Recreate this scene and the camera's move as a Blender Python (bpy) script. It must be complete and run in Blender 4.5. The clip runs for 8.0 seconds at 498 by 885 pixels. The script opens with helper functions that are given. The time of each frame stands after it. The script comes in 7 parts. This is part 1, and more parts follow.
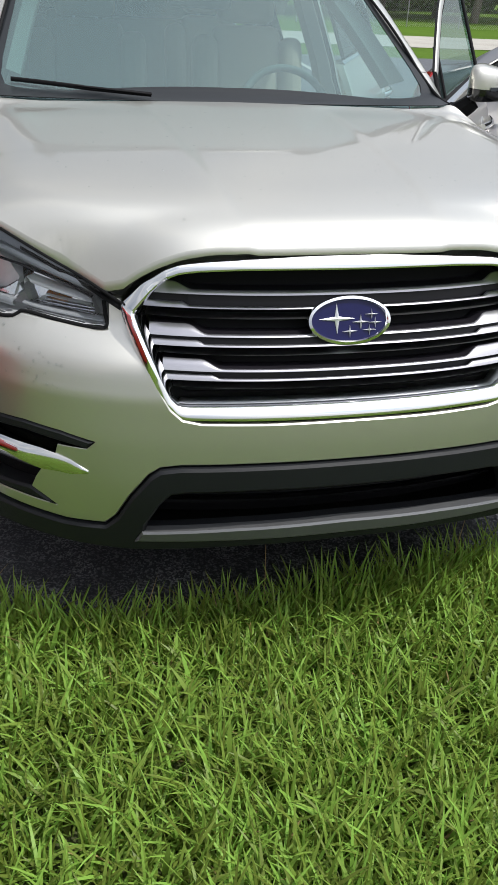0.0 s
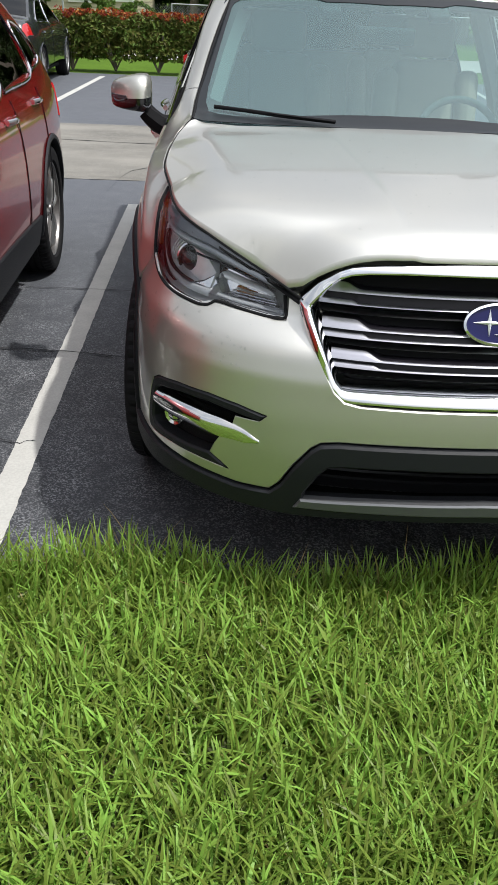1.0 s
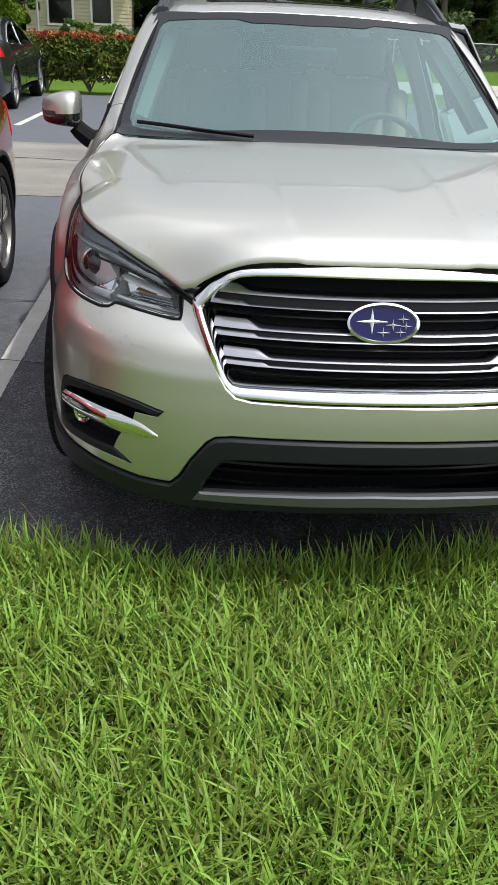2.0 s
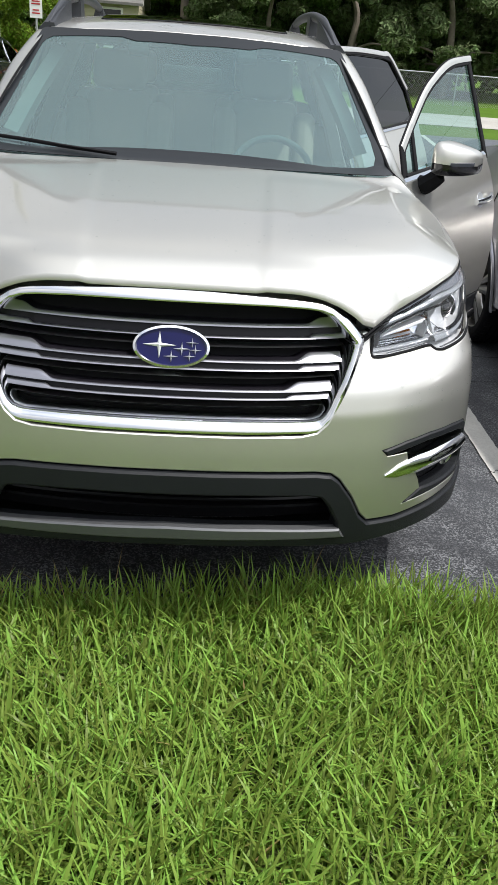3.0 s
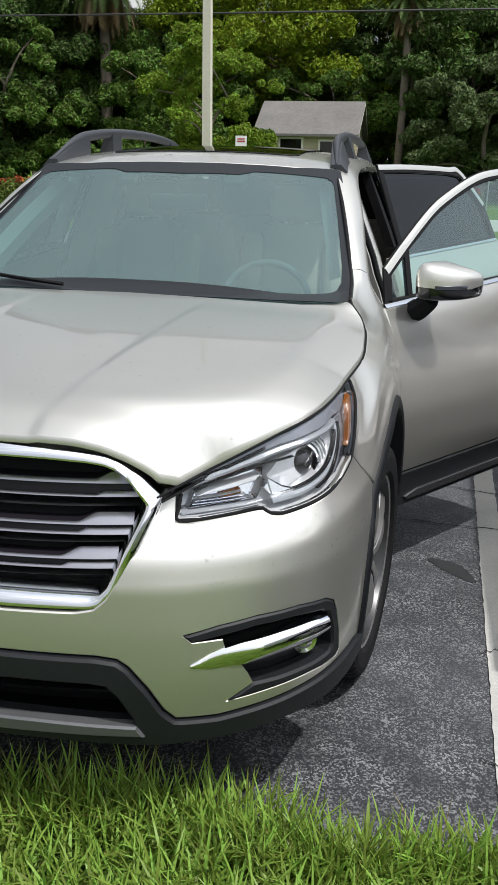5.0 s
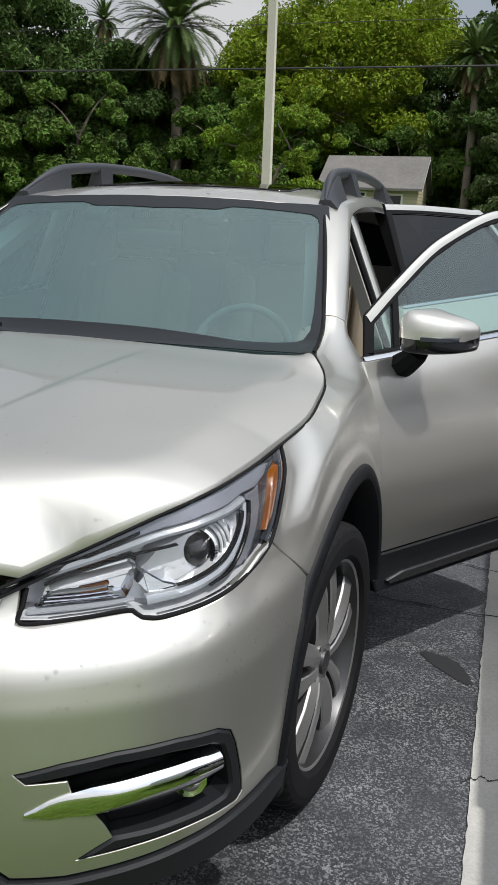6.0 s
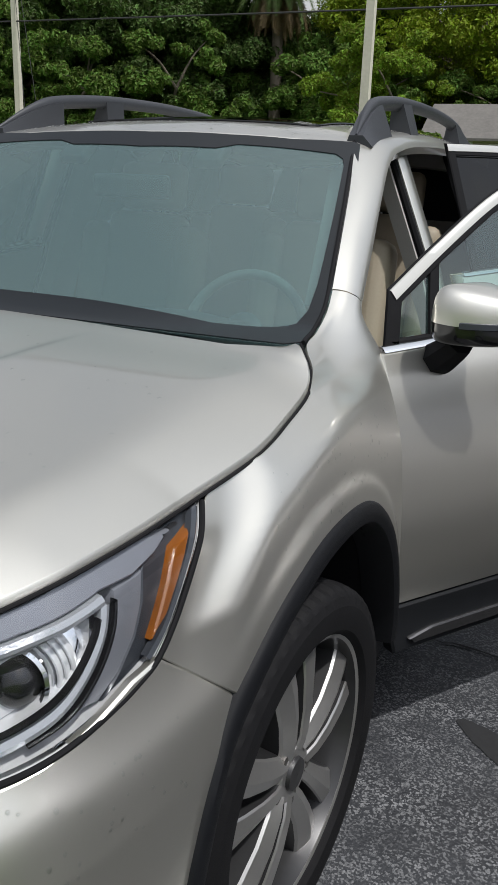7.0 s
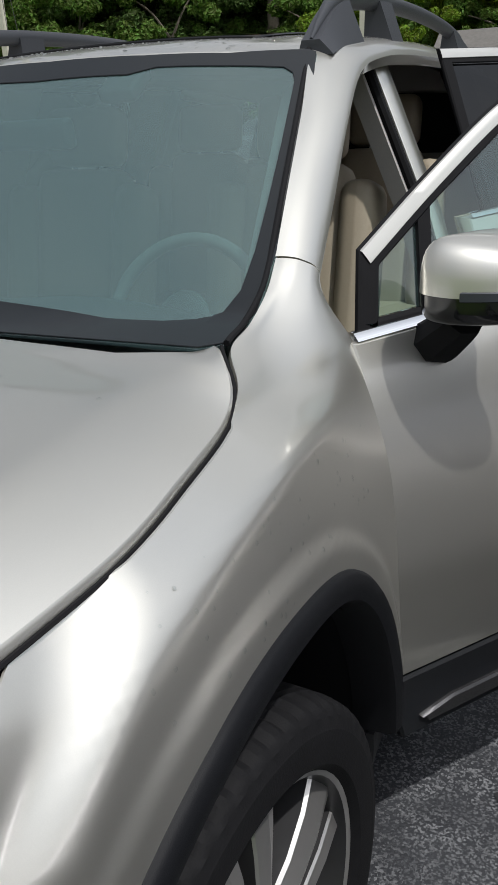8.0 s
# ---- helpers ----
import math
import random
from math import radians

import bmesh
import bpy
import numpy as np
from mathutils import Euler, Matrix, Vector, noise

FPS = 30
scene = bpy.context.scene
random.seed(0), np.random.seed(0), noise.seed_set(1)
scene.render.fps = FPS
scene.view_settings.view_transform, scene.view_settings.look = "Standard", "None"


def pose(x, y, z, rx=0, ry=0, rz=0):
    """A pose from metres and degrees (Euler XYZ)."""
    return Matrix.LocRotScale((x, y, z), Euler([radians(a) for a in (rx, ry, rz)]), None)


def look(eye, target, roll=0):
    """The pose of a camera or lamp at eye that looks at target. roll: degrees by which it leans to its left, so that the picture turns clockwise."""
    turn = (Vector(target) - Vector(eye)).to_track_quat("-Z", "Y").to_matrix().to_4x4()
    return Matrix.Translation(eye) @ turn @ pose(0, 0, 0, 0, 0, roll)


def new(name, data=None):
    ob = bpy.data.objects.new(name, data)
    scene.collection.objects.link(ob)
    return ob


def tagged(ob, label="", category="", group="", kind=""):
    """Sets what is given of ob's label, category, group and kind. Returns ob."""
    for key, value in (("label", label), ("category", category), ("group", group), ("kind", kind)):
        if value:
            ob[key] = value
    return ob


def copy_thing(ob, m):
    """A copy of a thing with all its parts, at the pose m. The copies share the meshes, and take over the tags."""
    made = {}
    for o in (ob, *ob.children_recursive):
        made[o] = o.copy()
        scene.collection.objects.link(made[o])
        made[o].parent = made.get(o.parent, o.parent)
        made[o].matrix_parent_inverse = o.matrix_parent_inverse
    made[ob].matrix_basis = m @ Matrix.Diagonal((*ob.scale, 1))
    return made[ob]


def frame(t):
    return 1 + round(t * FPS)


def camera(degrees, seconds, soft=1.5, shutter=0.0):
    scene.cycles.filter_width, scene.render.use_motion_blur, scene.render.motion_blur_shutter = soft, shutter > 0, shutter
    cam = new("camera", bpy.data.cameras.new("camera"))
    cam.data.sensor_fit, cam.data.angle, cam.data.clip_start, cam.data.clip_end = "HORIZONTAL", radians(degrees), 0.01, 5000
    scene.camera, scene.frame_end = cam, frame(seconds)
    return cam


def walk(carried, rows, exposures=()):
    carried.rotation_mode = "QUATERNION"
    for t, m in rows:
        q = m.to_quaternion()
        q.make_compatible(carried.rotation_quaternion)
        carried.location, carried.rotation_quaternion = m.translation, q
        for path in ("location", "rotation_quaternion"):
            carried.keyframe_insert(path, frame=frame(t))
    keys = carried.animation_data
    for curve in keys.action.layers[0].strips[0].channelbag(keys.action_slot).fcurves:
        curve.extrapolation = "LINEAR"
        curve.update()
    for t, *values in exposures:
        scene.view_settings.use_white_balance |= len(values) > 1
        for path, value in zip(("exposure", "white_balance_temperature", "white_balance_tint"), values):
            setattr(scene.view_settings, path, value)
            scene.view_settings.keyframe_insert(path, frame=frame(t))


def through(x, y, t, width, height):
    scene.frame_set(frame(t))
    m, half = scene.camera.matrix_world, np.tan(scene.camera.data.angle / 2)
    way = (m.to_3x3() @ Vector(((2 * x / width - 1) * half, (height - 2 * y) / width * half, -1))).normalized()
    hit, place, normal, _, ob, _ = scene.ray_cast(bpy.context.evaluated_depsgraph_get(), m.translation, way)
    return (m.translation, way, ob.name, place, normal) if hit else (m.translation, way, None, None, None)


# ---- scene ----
cam = camera(33.2, 8.0)
ROWS = [
    (0.0, -0.6655, -1.6315, 1.4970, 60.954, -2.962, -13.775),
    (0.2, -0.6519, -1.7344, 1.5268, 60.455, -0.565, -5.709),
    (0.5, -0.6912, -1.8423, 1.5494, 60.981, -3.002, -3.426),
    (1.0, -0.7473, -1.9149, 1.5288, 62.073, -2.475, -2.811),
    (1.2, -0.7575, -1.9319, 1.5247, 62.348, -2.929, -2.325),
    (2.3, -0.3576, -2.0847, 1.5303, 63.832, -2.848, -4.425),
    (2.5, -0.2402, -2.0967, 1.5515, 64.104, -3.411, -4.068),
    (3.0, 0.0504, -1.9940, 1.5314, 64.867, -4.148, -2.718),
    (3.5, 0.3445, -1.8786, 1.5395, 65.157, -2.868, -2.218),
    (4.0, 0.6599, -1.8450, 1.5533, 65.547, -1.148, 0.815),
    (4.5, 0.8440, -1.6986, 1.5531, 70.623, -0.400, 5.428),
    (4.7, 0.9100, -1.6280, 1.5666, 71.574, -0.847, 8.045),
    (5.8, 1.2500, -1.2207, 1.5376, 72.151, -0.911, 18.365),
    (6.0, 1.2586, -1.0623, 1.5094, 74.923, -2.033, 16.647),
    (6.2, 1.2220, -0.8700, 1.4660, 78.778, -4.512, 14.605),
    (6.3, 1.2150, -0.8030, 1.4580, 78.008, -5.087, 14.824),
    (6.5, 1.2605, -0.7005, 1.4821, 75.293, -3.964, 17.010),
    (7.0, 1.3290, -0.3565, 1.4850, 71.762, -1.995, 23.338),
    (7.5, 1.2867, -0.0382, 1.4381, 69.602, -0.143, 23.809),
    (8.0, 1.2652, 0.2313, 1.4364, 68.733, 2.660, 23.745),
]
# the phone's own exposure falls as more pale paint fills the view
EXPOSURES = [(0.0, 0.28), (0.4, 0.47), (3.0, 0.50), (4.5, 0.43), (5.8, 0.22), (6.5, 0.11), (8.0, -0.07)]
walk(cam, [(t, pose(*p)) for t, *p in ROWS], EXPOSURES)

# ---- sky, sun, exposure ----
SUN_FROM = Vector((0.46, -0.19, 1.0)).normalized()
world = bpy.data.worlds.new("sky")
scene.world = world
world.use_nodes = True
wn, wl = world.node_tree.nodes, world.node_tree.links
wn.clear()
sky = wn.new("ShaderNodeTexSky")
sky.sky_type = "NISHITA"
sky.sun_disc = False
sky.sun_elevation = math.asin(SUN_FROM.z)
sky.sun_rotation = math.atan2(SUN_FROM.x, SUN_FROM.y)
sky.air_density, sky.dust_density = 1.2, 2.5
geo = wn.new("ShaderNodeTexCoord")
cloud = wn.new("ShaderNodeTexNoise")
cloud.inputs["Scale"].default_value, cloud.inputs["Detail"].default_value, cloud.inputs["Roughness"].default_value = 2.6, 7, 0.55
ramp = wn.new("ShaderNodeValToRGB")
ramp.color_ramp.elements[0].position, ramp.color_ramp.elements[1].position = 0.30, 0.62
ramp.color_ramp.elements[0].color, ramp.color_ramp.elements[1].color = (0.45, 0.45, 0.45, 1), (1, 1, 1, 1)
tone = wn.new("ShaderNodeValToRGB")
tone.color_ramp.elements[0].position, tone.color_ramp.elements[1].position = 0.40, 0.66
tone.color_ramp.elements[0].color, tone.color_ramp.elements[1].color = (4.7, 4.9, 5.3, 1), (6.7, 6.75, 6.85, 1)
mixw = wn.new("ShaderNodeMixRGB")
bg = wn.new("ShaderNodeBackground")
bg.inputs["Strength"].default_value = 0.09
wo = wn.new("ShaderNodeOutputWorld")
wl.new(geo.outputs["Generated"], cloud.inputs["Vector"])
wl.new(cloud.outputs["Fac"], ramp.inputs["Fac"])
wl.new(cloud.outputs["Fac"], tone.inputs["Fac"])
wl.new(ramp.outputs["Color"], mixw.inputs["Fac"])
wl.new(sky.outputs["Color"], mixw.inputs["Color1"])
wl.new(tone.outputs["Color"], mixw.inputs["Color2"])
# the cloud deck is bright and hazy low down, greyer overhead
part_z, fall = wn.new("ShaderNodeSeparateXYZ"), wn.new("ShaderNodeMapRange")
fall.inputs["From Min"].default_value, fall.inputs["From Max"].default_value = 0.15, 0.95
fall.inputs["To Min"].default_value, fall.inputs["To Max"].default_value = 1.08, 0.86
dim = wn.new("ShaderNodeMixRGB")
dim.blend_type, dim.inputs["Fac"].default_value = "MULTIPLY", 1.0
wl.new(geo.outputs["Generated"], part_z.inputs[0]), wl.new(part_z.outputs["Z"], fall.inputs["Value"])
wl.new(mixw.outputs["Color"], dim.inputs["Color1"]), wl.new(fall.outputs[0], dim.inputs["Color2"])
# thin cloud glows round the sun
toward, glow, grow, lit = wn.new("ShaderNodeVectorMath"), wn.new("ShaderNodeMath"), wn.new("ShaderNodeMath"), wn.new("ShaderNodeMixRGB")
toward.operation, glow.operation, grow.operation = "DOT_PRODUCT", "POWER", "MULTIPLY_ADD"
toward.inputs[1].default_value = SUN_FROM
glow.inputs[1].default_value, glow.use_clamp = 2.6, True
grow.inputs[1].default_value, grow.inputs[2].default_value = 2.9, 0.88
lit.blend_type, lit.inputs["Fac"].default_value = "MULTIPLY", 1.0
wl.new(geo.outputs["Generated"], toward.inputs[0]), wl.new(toward.outputs["Value"], glow.inputs[0]), wl.new(glow.outputs[0], grow.inputs[0])
wl.new(dim.outputs["Color"], lit.inputs["Color1"]), wl.new(grow.outputs[0], lit.inputs["Color2"])
wl.new(lit.outputs["Color"], bg.inputs["Color"])
wl.new(bg.outputs["Background"], wo.inputs["Surface"])

sun = new("sun", bpy.data.lights.new("sun", "SUN"))
sun.data.energy, sun.data.angle, sun.data.color = 3.2, radians(1.2), (1.0, 0.98, 0.945)
sun.matrix_world = look(SUN_FROM * 50, (0, 0, 0))


# ---- materials ----
def shader(name, color, rough=0.5, metal=0.0, coat=0.0, vary=0.0, grain=30.0, bump=0.0, bump_scale=200.0, stain=0.0, stain_scale=2.0,
           spec=0.5, per_object=0.0, per_island=0.0, trans=0.0):
    """A Principled material with variation at two scales (fine grain, broad stains) and fine relief."""
    m = bpy.data.materials.new(name)
    m.use_nodes = True
    n, l = m.node_tree.nodes, m.node_tree.links
    p = n["Principled BSDF"]
    p.inputs["Roughness"].default_value, p.inputs["Metallic"].default_value = rough, metal
    p.inputs["Coat Weight"].default_value, p.inputs["Coat Roughness"].default_value = coat, 0.04
    p.inputs["Specular IOR Level"].default_value = spec
    p.inputs["Transmission Weight"].default_value = trans
    tc = n.new("ShaderNodeTexCoord")
    value = None

    def add(a, b):
        if a is None:
            return b
        k = n.new("ShaderNodeMath")
        k.operation = "ADD"
        l.new(a, k.inputs[0]), l.new(b, k.inputs[1])
        return k.outputs[0]

    def scaled(out, amount, mid=0.5):
        k = n.new("ShaderNodeMath")
        k.operation = "MULTIPLY_ADD"
        l.new(out, k.inputs[0])
        k.inputs[1].default_value, k.inputs[2].default_value = 2 * amount, -2 * amount * mid
        return k.outputs[0]

    for amount, size in ((vary, grain), (stain, stain_scale)):
        if amount:
            t = n.new("ShaderNodeTexNoise")
            t.inputs["Scale"].default_value, t.inputs["Detail"].default_value = size, 5
            l.new(tc.outputs["Object"], t.inputs["Vector"])
            value = add(value, scaled(t.outputs["Fac"], amount))
    if per_object:
        o = n.new("ShaderNodeObjectInfo")
        value = add(value, scaled(o.outputs["Random"], per_object))
    if per_island:
        o = n.new("ShaderNodeNewGeometry")
        value = add(value, scaled(o.outputs["Random Per Island"], per_island))
    if value is not None:
        h = n.new("ShaderNodeHueSaturation")
        h.inputs["Color"].default_value = (*color, 1)
        one = n.new("ShaderNodeMath")
        one.operation = "ADD"
        one.inputs[1].default_value = 1.0
        l.new(value, one.inputs[0]), l.new(one.outputs[0], h.inputs["Value"])
        l.new(h.outputs["Color"], p.inputs["Base Color"])
    else:
        p.inputs["Base Color"].default_value = (*color, 1)
    if bump:
        t = n.new("ShaderNodeTexNoise")
        t.inputs["Scale"].default_value, t.inputs["Detail"].default_value = bump_scale, 3
        l.new(tc.outputs["Object"], t.inputs["Vector"])
        b = n.new("ShaderNodeBump")
        b.inputs["Strength"].default_value, b.inputs["Distance"].default_value = bump, 0.002
        l.new(t.outputs["Fac"], b.inputs["Height"])
        l.new(b.outputs["Normal"], p.inputs["Normal"])
    return m


def glazing(name, tint, ior=1.5, rough=0.0, haze_share=0.0):
    """Thin glass: what lies behind it, tinted, under a Fresnel gloss."""
    m = bpy.data.materials.new(name)
    m.use_nodes = True
    n, l = m.node_tree.nodes, m.node_tree.links
    n.clear()
    out, mix, clear, gloss, fr = (n.new("ShaderNode" + k) for k in ("OutputMaterial", "MixShader", "BsdfTransparent", "BsdfGlossy", "Fresnel"))
    clear.inputs["Color"].default_value = (*tint, 1)
    gloss.inputs["Roughness"].default_value = rough
    fr.inputs["IOR"].default_value = ior
    l.new(fr.outputs[0], mix.inputs[0]), l.new(clear.outputs[0], mix.inputs[1]), l.new(gloss.outputs[0], mix.inputs[2])
    if haze_share:
        # an even teal haze painted into the glass to brighten the pane
        haze, over = n.new("ShaderNodeBsdfDiffuse"), n.new("ShaderNodeMixShader")
        haze.inputs["Color"].default_value = (0.41, 0.65, 0.67, 1)
        over.inputs[0].default_value = haze_share
        l.new(mix.outputs[0], over.inputs[1]), l.new(haze.outputs[0], over.inputs[2]), l.new(over.outputs[0], out.inputs["Surface"])
    else:
        l.new(mix.outputs[0], out.inputs["Surface"])
    return m


def leafy(name, color, vary=0.35, through=0.35, hue=0.03, gloss=0.6):
    """Leaves and blades: each island its own tone, some light through them."""
    m = bpy.data.materials.new(name)
    m.use_nodes = True
    n, l = m.node_tree.nodes, m.node_tree.links
    p, out = n["Principled BSDF"], n["Material Output"]
    g = n.new("ShaderNodeNewGeometry")
    h = n.new("ShaderNodeHueSaturation")
    h.inputs["Color"].default_value = (*color, 1)
    for key, lo, hi in (("Value", 1 - vary, 1 + vary), ("Hue", 0.5 - hue, 0.5 + hue)):
        r = n.new("ShaderNodeMapRange")
        r.inputs["To Min"].default_value, r.inputs["To Max"].default_value = lo, hi
        l.new(g.outputs["Random Per Island"], r.inputs["Value"])
        l.new(r.outputs[0], h.inputs[key])
    p.inputs["Roughness"].default_value = gloss
    p.inputs["Specular IOR Level"].default_value = 0.22
    t = n.new("ShaderNodeBsdfTranslucent")
    mix = n.new("ShaderNodeMixShader")
    mix.inputs[0].default_value = through
    l.new(h.outputs[0], p.inputs["Base Color"]), l.new(h.outputs[0], t.inputs["Color"])
    l.new(p.outputs[0], mix.inputs[1]), l.new(t.outputs[0], mix.inputs[2]), l.new(mix.outputs[0], out.inputs["Surface"])
    return m


def paving(name, dark, light, speck, patch=1.4, wet=0.0, bands=0.0, greyed=None):
    """Asphalt or concrete: aggregate, broad patches, hairline cracks."""
    m = bpy.data.materials.new(name)
    m.use_nodes = True
    n, l = m.node_tree.nodes, m.node_tree.links
    p = n["Principled BSDF"]
    tc = n.new("ShaderNodeTexCoord")
    big, fine, vor = n.new("ShaderNodeTexNoise"), n.new("ShaderNodeTexNoise"), n.new("ShaderNodeTexVoronoi")
    big.inputs["Scale"].default_value, big.inputs["Detail"].default_value, big.inputs["Roughness"].default_value = patch, 5, 0.62
    fine.inputs["Scale"].default_value, fine.inputs["Detail"].default_value = 150, 4
    fine.inputs["Roughness"].default_value = 0.75
    vor.inputs["Scale"].default_value = 75
    vor.feature = "DISTANCE_TO_EDGE"
    vor.inputs["Randomness"].default_value = 1.0
    mp = n.new("ShaderNodeMapping")
    mp.inputs["Scale"].default_value = (1 - 0.8 * bands, 1, 1)
    l.new(tc.outputs["Object"], mp.inputs["Vector"])
    l.new(mp.outputs["Vector"], big.inputs["Vector"])
    for t in (fine, vor):
        l.new(tc.outputs["Object"], t.inputs["Vector"])
    r = n.new("ShaderNodeValToRGB")
    r.color_ramp.elements[0].position, r.color_ramp.elements[1].position = 0.34, 0.66
    r.color_ramp.elements[0].color, r.color_ramp.elements[1].color = (*dark, 1), (*light, 1)
    l.new(big.outputs["Fac"], r.inputs["Fac"])
    s = n.new("ShaderNodeValToRGB")
    s.color_ramp.elements[0].position, s.color_ramp.elements[1].position = 0.54, 0.74
    s.color_ramp.elements[0].color, s.color_ramp.elements[1].color = (0.0, 0.0, 0.0, 1), (1, 1, 1, 1)
    # stone chips: each its own tone
    chip, tone_of, both_of = n.new("ShaderNodeTexVoronoi"), n.new("ShaderNodeSeparateColor"), n.new("ShaderNodeMath")
    chip.inputs["Scale"].default_value = 190
    both_of.operation = "MULTIPLY_ADD"
    both_of.inputs[1].default_value = 0.42
    l.new(tc.outputs["Object"], chip.inputs["Vector"]), l.new(chip.outputs["Color"], tone_of.inputs[0])
    half = n.new("ShaderNodeMath")
    half.operation = "MULTIPLY"
    half.inputs[1].default_value = 0.66
    l.new(fine.outputs["Fac"], half.inputs[0])
    l.new(tone_of.outputs[0], both_of.inputs[0]), l.new(half.outputs[0], both_of.inputs[2]), l.new(both_of.outputs[0], s.inputs["Fac"])
    mix = n.new("ShaderNodeMixRGB")
    mix.inputs["Color2"].default_value = (*speck, 1)
    # worn aggregate shows more in some places than in others
    wear, much, amount = n.new("ShaderNodeTexNoise"), n.new("ShaderNodeMapRange"), n.new("ShaderNodeMath")
    wear.inputs["Scale"].default_value, wear.inputs["Detail"].default_value = 7.0, 6
    much.inputs["From Min"].default_value, much.inputs["From Max"].default_value = 0.35, 0.68
    much.inputs["To Min"].default_value, much.inputs["To Max"].default_value = 0.25, 1.0
    amount.operation = "MULTIPLY"
    l.new(tc.outputs["Object"], wear.inputs["Vector"]), l.new(wear.outputs["Fac"], much.inputs["Value"])
    l.new(s.outputs["Color"], amount.inputs[0]), l.new(much.outputs[0], amount.inputs[1])
    l.new(amount.outputs[0], mix.inputs["Fac"]), l.new(r.outputs["Color"], mix.inputs["Color1"])
    l.new(mix.outputs["Color"], p.inputs["Base Color"])
    if greyed:
        # colour mixes towards a paler blue-grey with rising y, its edge broken by noise
        y0, y1, gain = greyed
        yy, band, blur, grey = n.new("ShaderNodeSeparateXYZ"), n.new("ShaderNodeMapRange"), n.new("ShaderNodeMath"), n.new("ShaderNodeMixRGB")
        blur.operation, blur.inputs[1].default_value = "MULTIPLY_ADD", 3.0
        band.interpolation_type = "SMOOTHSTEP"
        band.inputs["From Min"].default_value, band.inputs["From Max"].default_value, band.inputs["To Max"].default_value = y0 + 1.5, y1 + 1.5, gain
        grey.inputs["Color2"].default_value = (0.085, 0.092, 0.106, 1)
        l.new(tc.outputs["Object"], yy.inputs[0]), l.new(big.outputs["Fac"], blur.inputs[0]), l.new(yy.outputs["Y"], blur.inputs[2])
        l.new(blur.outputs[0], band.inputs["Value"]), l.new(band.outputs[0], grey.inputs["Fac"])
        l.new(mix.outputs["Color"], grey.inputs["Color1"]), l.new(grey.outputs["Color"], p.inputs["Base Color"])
    rr = n.new("ShaderNodeMapRange")
    rr.inputs["To Min"].default_value, rr.inputs["To Max"].default_value = 0.85 - wet, 0.9
    l.new(big.outputs["Fac"], rr.inputs["Value"]), l.new(rr.outputs[0], p.inputs["Roughness"])
    b = n.new("ShaderNodeBump")
    b.inputs["Strength"].default_value, b.inputs["Distance"].default_value = 0.7, 0.004
    l.new(vor.outputs["Distance"], b.inputs["Height"]), l.new(b.outputs["Normal"], p.inputs["Normal"])
    return m


def flake_paint(name, color, fine, broad, share):
    """Metallic paint: flakes lying flat and flakes lying askew, under one clear coat."""
    m = shader(name, color, fine, 0.93, coat=0.9, vary=0.05, grain=900, stain=0.02, stain_scale=1.5)
    n, l = m.node_tree.nodes, m.node_tree.links
    first = n["Principled BSDF"]
    second = n.new("ShaderNodeBsdfPrincipled")
    second.inputs["Roughness"].default_value, second.inputs["Metallic"].default_value = broad, 0.90
    second.inputs["Coat Weight"].default_value, second.inputs["Coat Roughness"].default_value = 0.9, 0.04
    l.new(first.inputs["Base Color"].links[0].from_socket, second.inputs["Base Color"])
    mix = n.new("ShaderNodeMixShader")
    mix.inputs[0].default_value = share
    l.new(first.outputs[0], mix.inputs[1]), l.new(second.outputs[0], mix.inputs[2])
    l.new(mix.outputs[0], n["Material Output"].inputs["Surface"])
    return m


PAINT = flake_paint("champagne_paint", (0.600, 0.588, 0.540), 0.30, 0.50, 0.46)
RED_PAINT = shader("red_paint", (0.20, 0.005, 0.007), 0.22, 0.2, coat=1.0, vary=0.05, grain=700)
GREY_PAINT = shader("grey_paint", (0.52, 0.51, 0.55), 0.33, 0.8, coat=1.0, vary=0.05, grain=800)
DARK_PAINT = shader("black_paint", (0.012, 0.014, 0.017), 0.25, 0.2, coat=1.0, vary=0.05, grain=700)
CHROME = shader("chrome", (0.86, 0.87, 0.88), 0.07, 1.0, vary=0.02, grain=8)
SATIN = shader("satin_metal", (0.55, 0.56, 0.57), 0.28, 1.0, vary=0.04, grain=40)
SLAT = shader("grille_silver", (0.31, 0.31, 0.34), 0.28, 0.9, vary=0.05, grain=60)
PLASTIC = shader("black_textured_plastic", (0.011, 0.012, 0.014), 0.46, 0.0, spec=0.24, vary=0.12, grain=50, bump=0.25, bump_scale=900, stain=0.1, stain_scale=4)
ARCH = shader("arch_plastic", (0.007, 0.0075, 0.009), 0.50, 0.0, spec=0.13, vary=0.12, grain=50, bump=0.25, bump_scale=900, stain=0.1, stain_scale=4)
GLOSS = shader("gloss_black", (0.008, 0.008, 0.009), 0.12, 0.0, coat=0.5, vary=0.1, grain=20)
MATT = shader("matt_black", (0.007, 0.007, 0.008), 0.8, 0.0, spec=0.15, vary=0.2, grain=30)
SKID = shader("silver_skid_paint", (0.12, 0.123, 0.127), 0.36, 0.5, vary=0.08, grain=60, stain=0.08, stain_scale=6)
RAIL = shader("grey_rail_plastic", (0.024, 0.026, 0.031), 0.42, 0.0, vary=0.1, grain=60, bump=0.15, bump_scale=700)
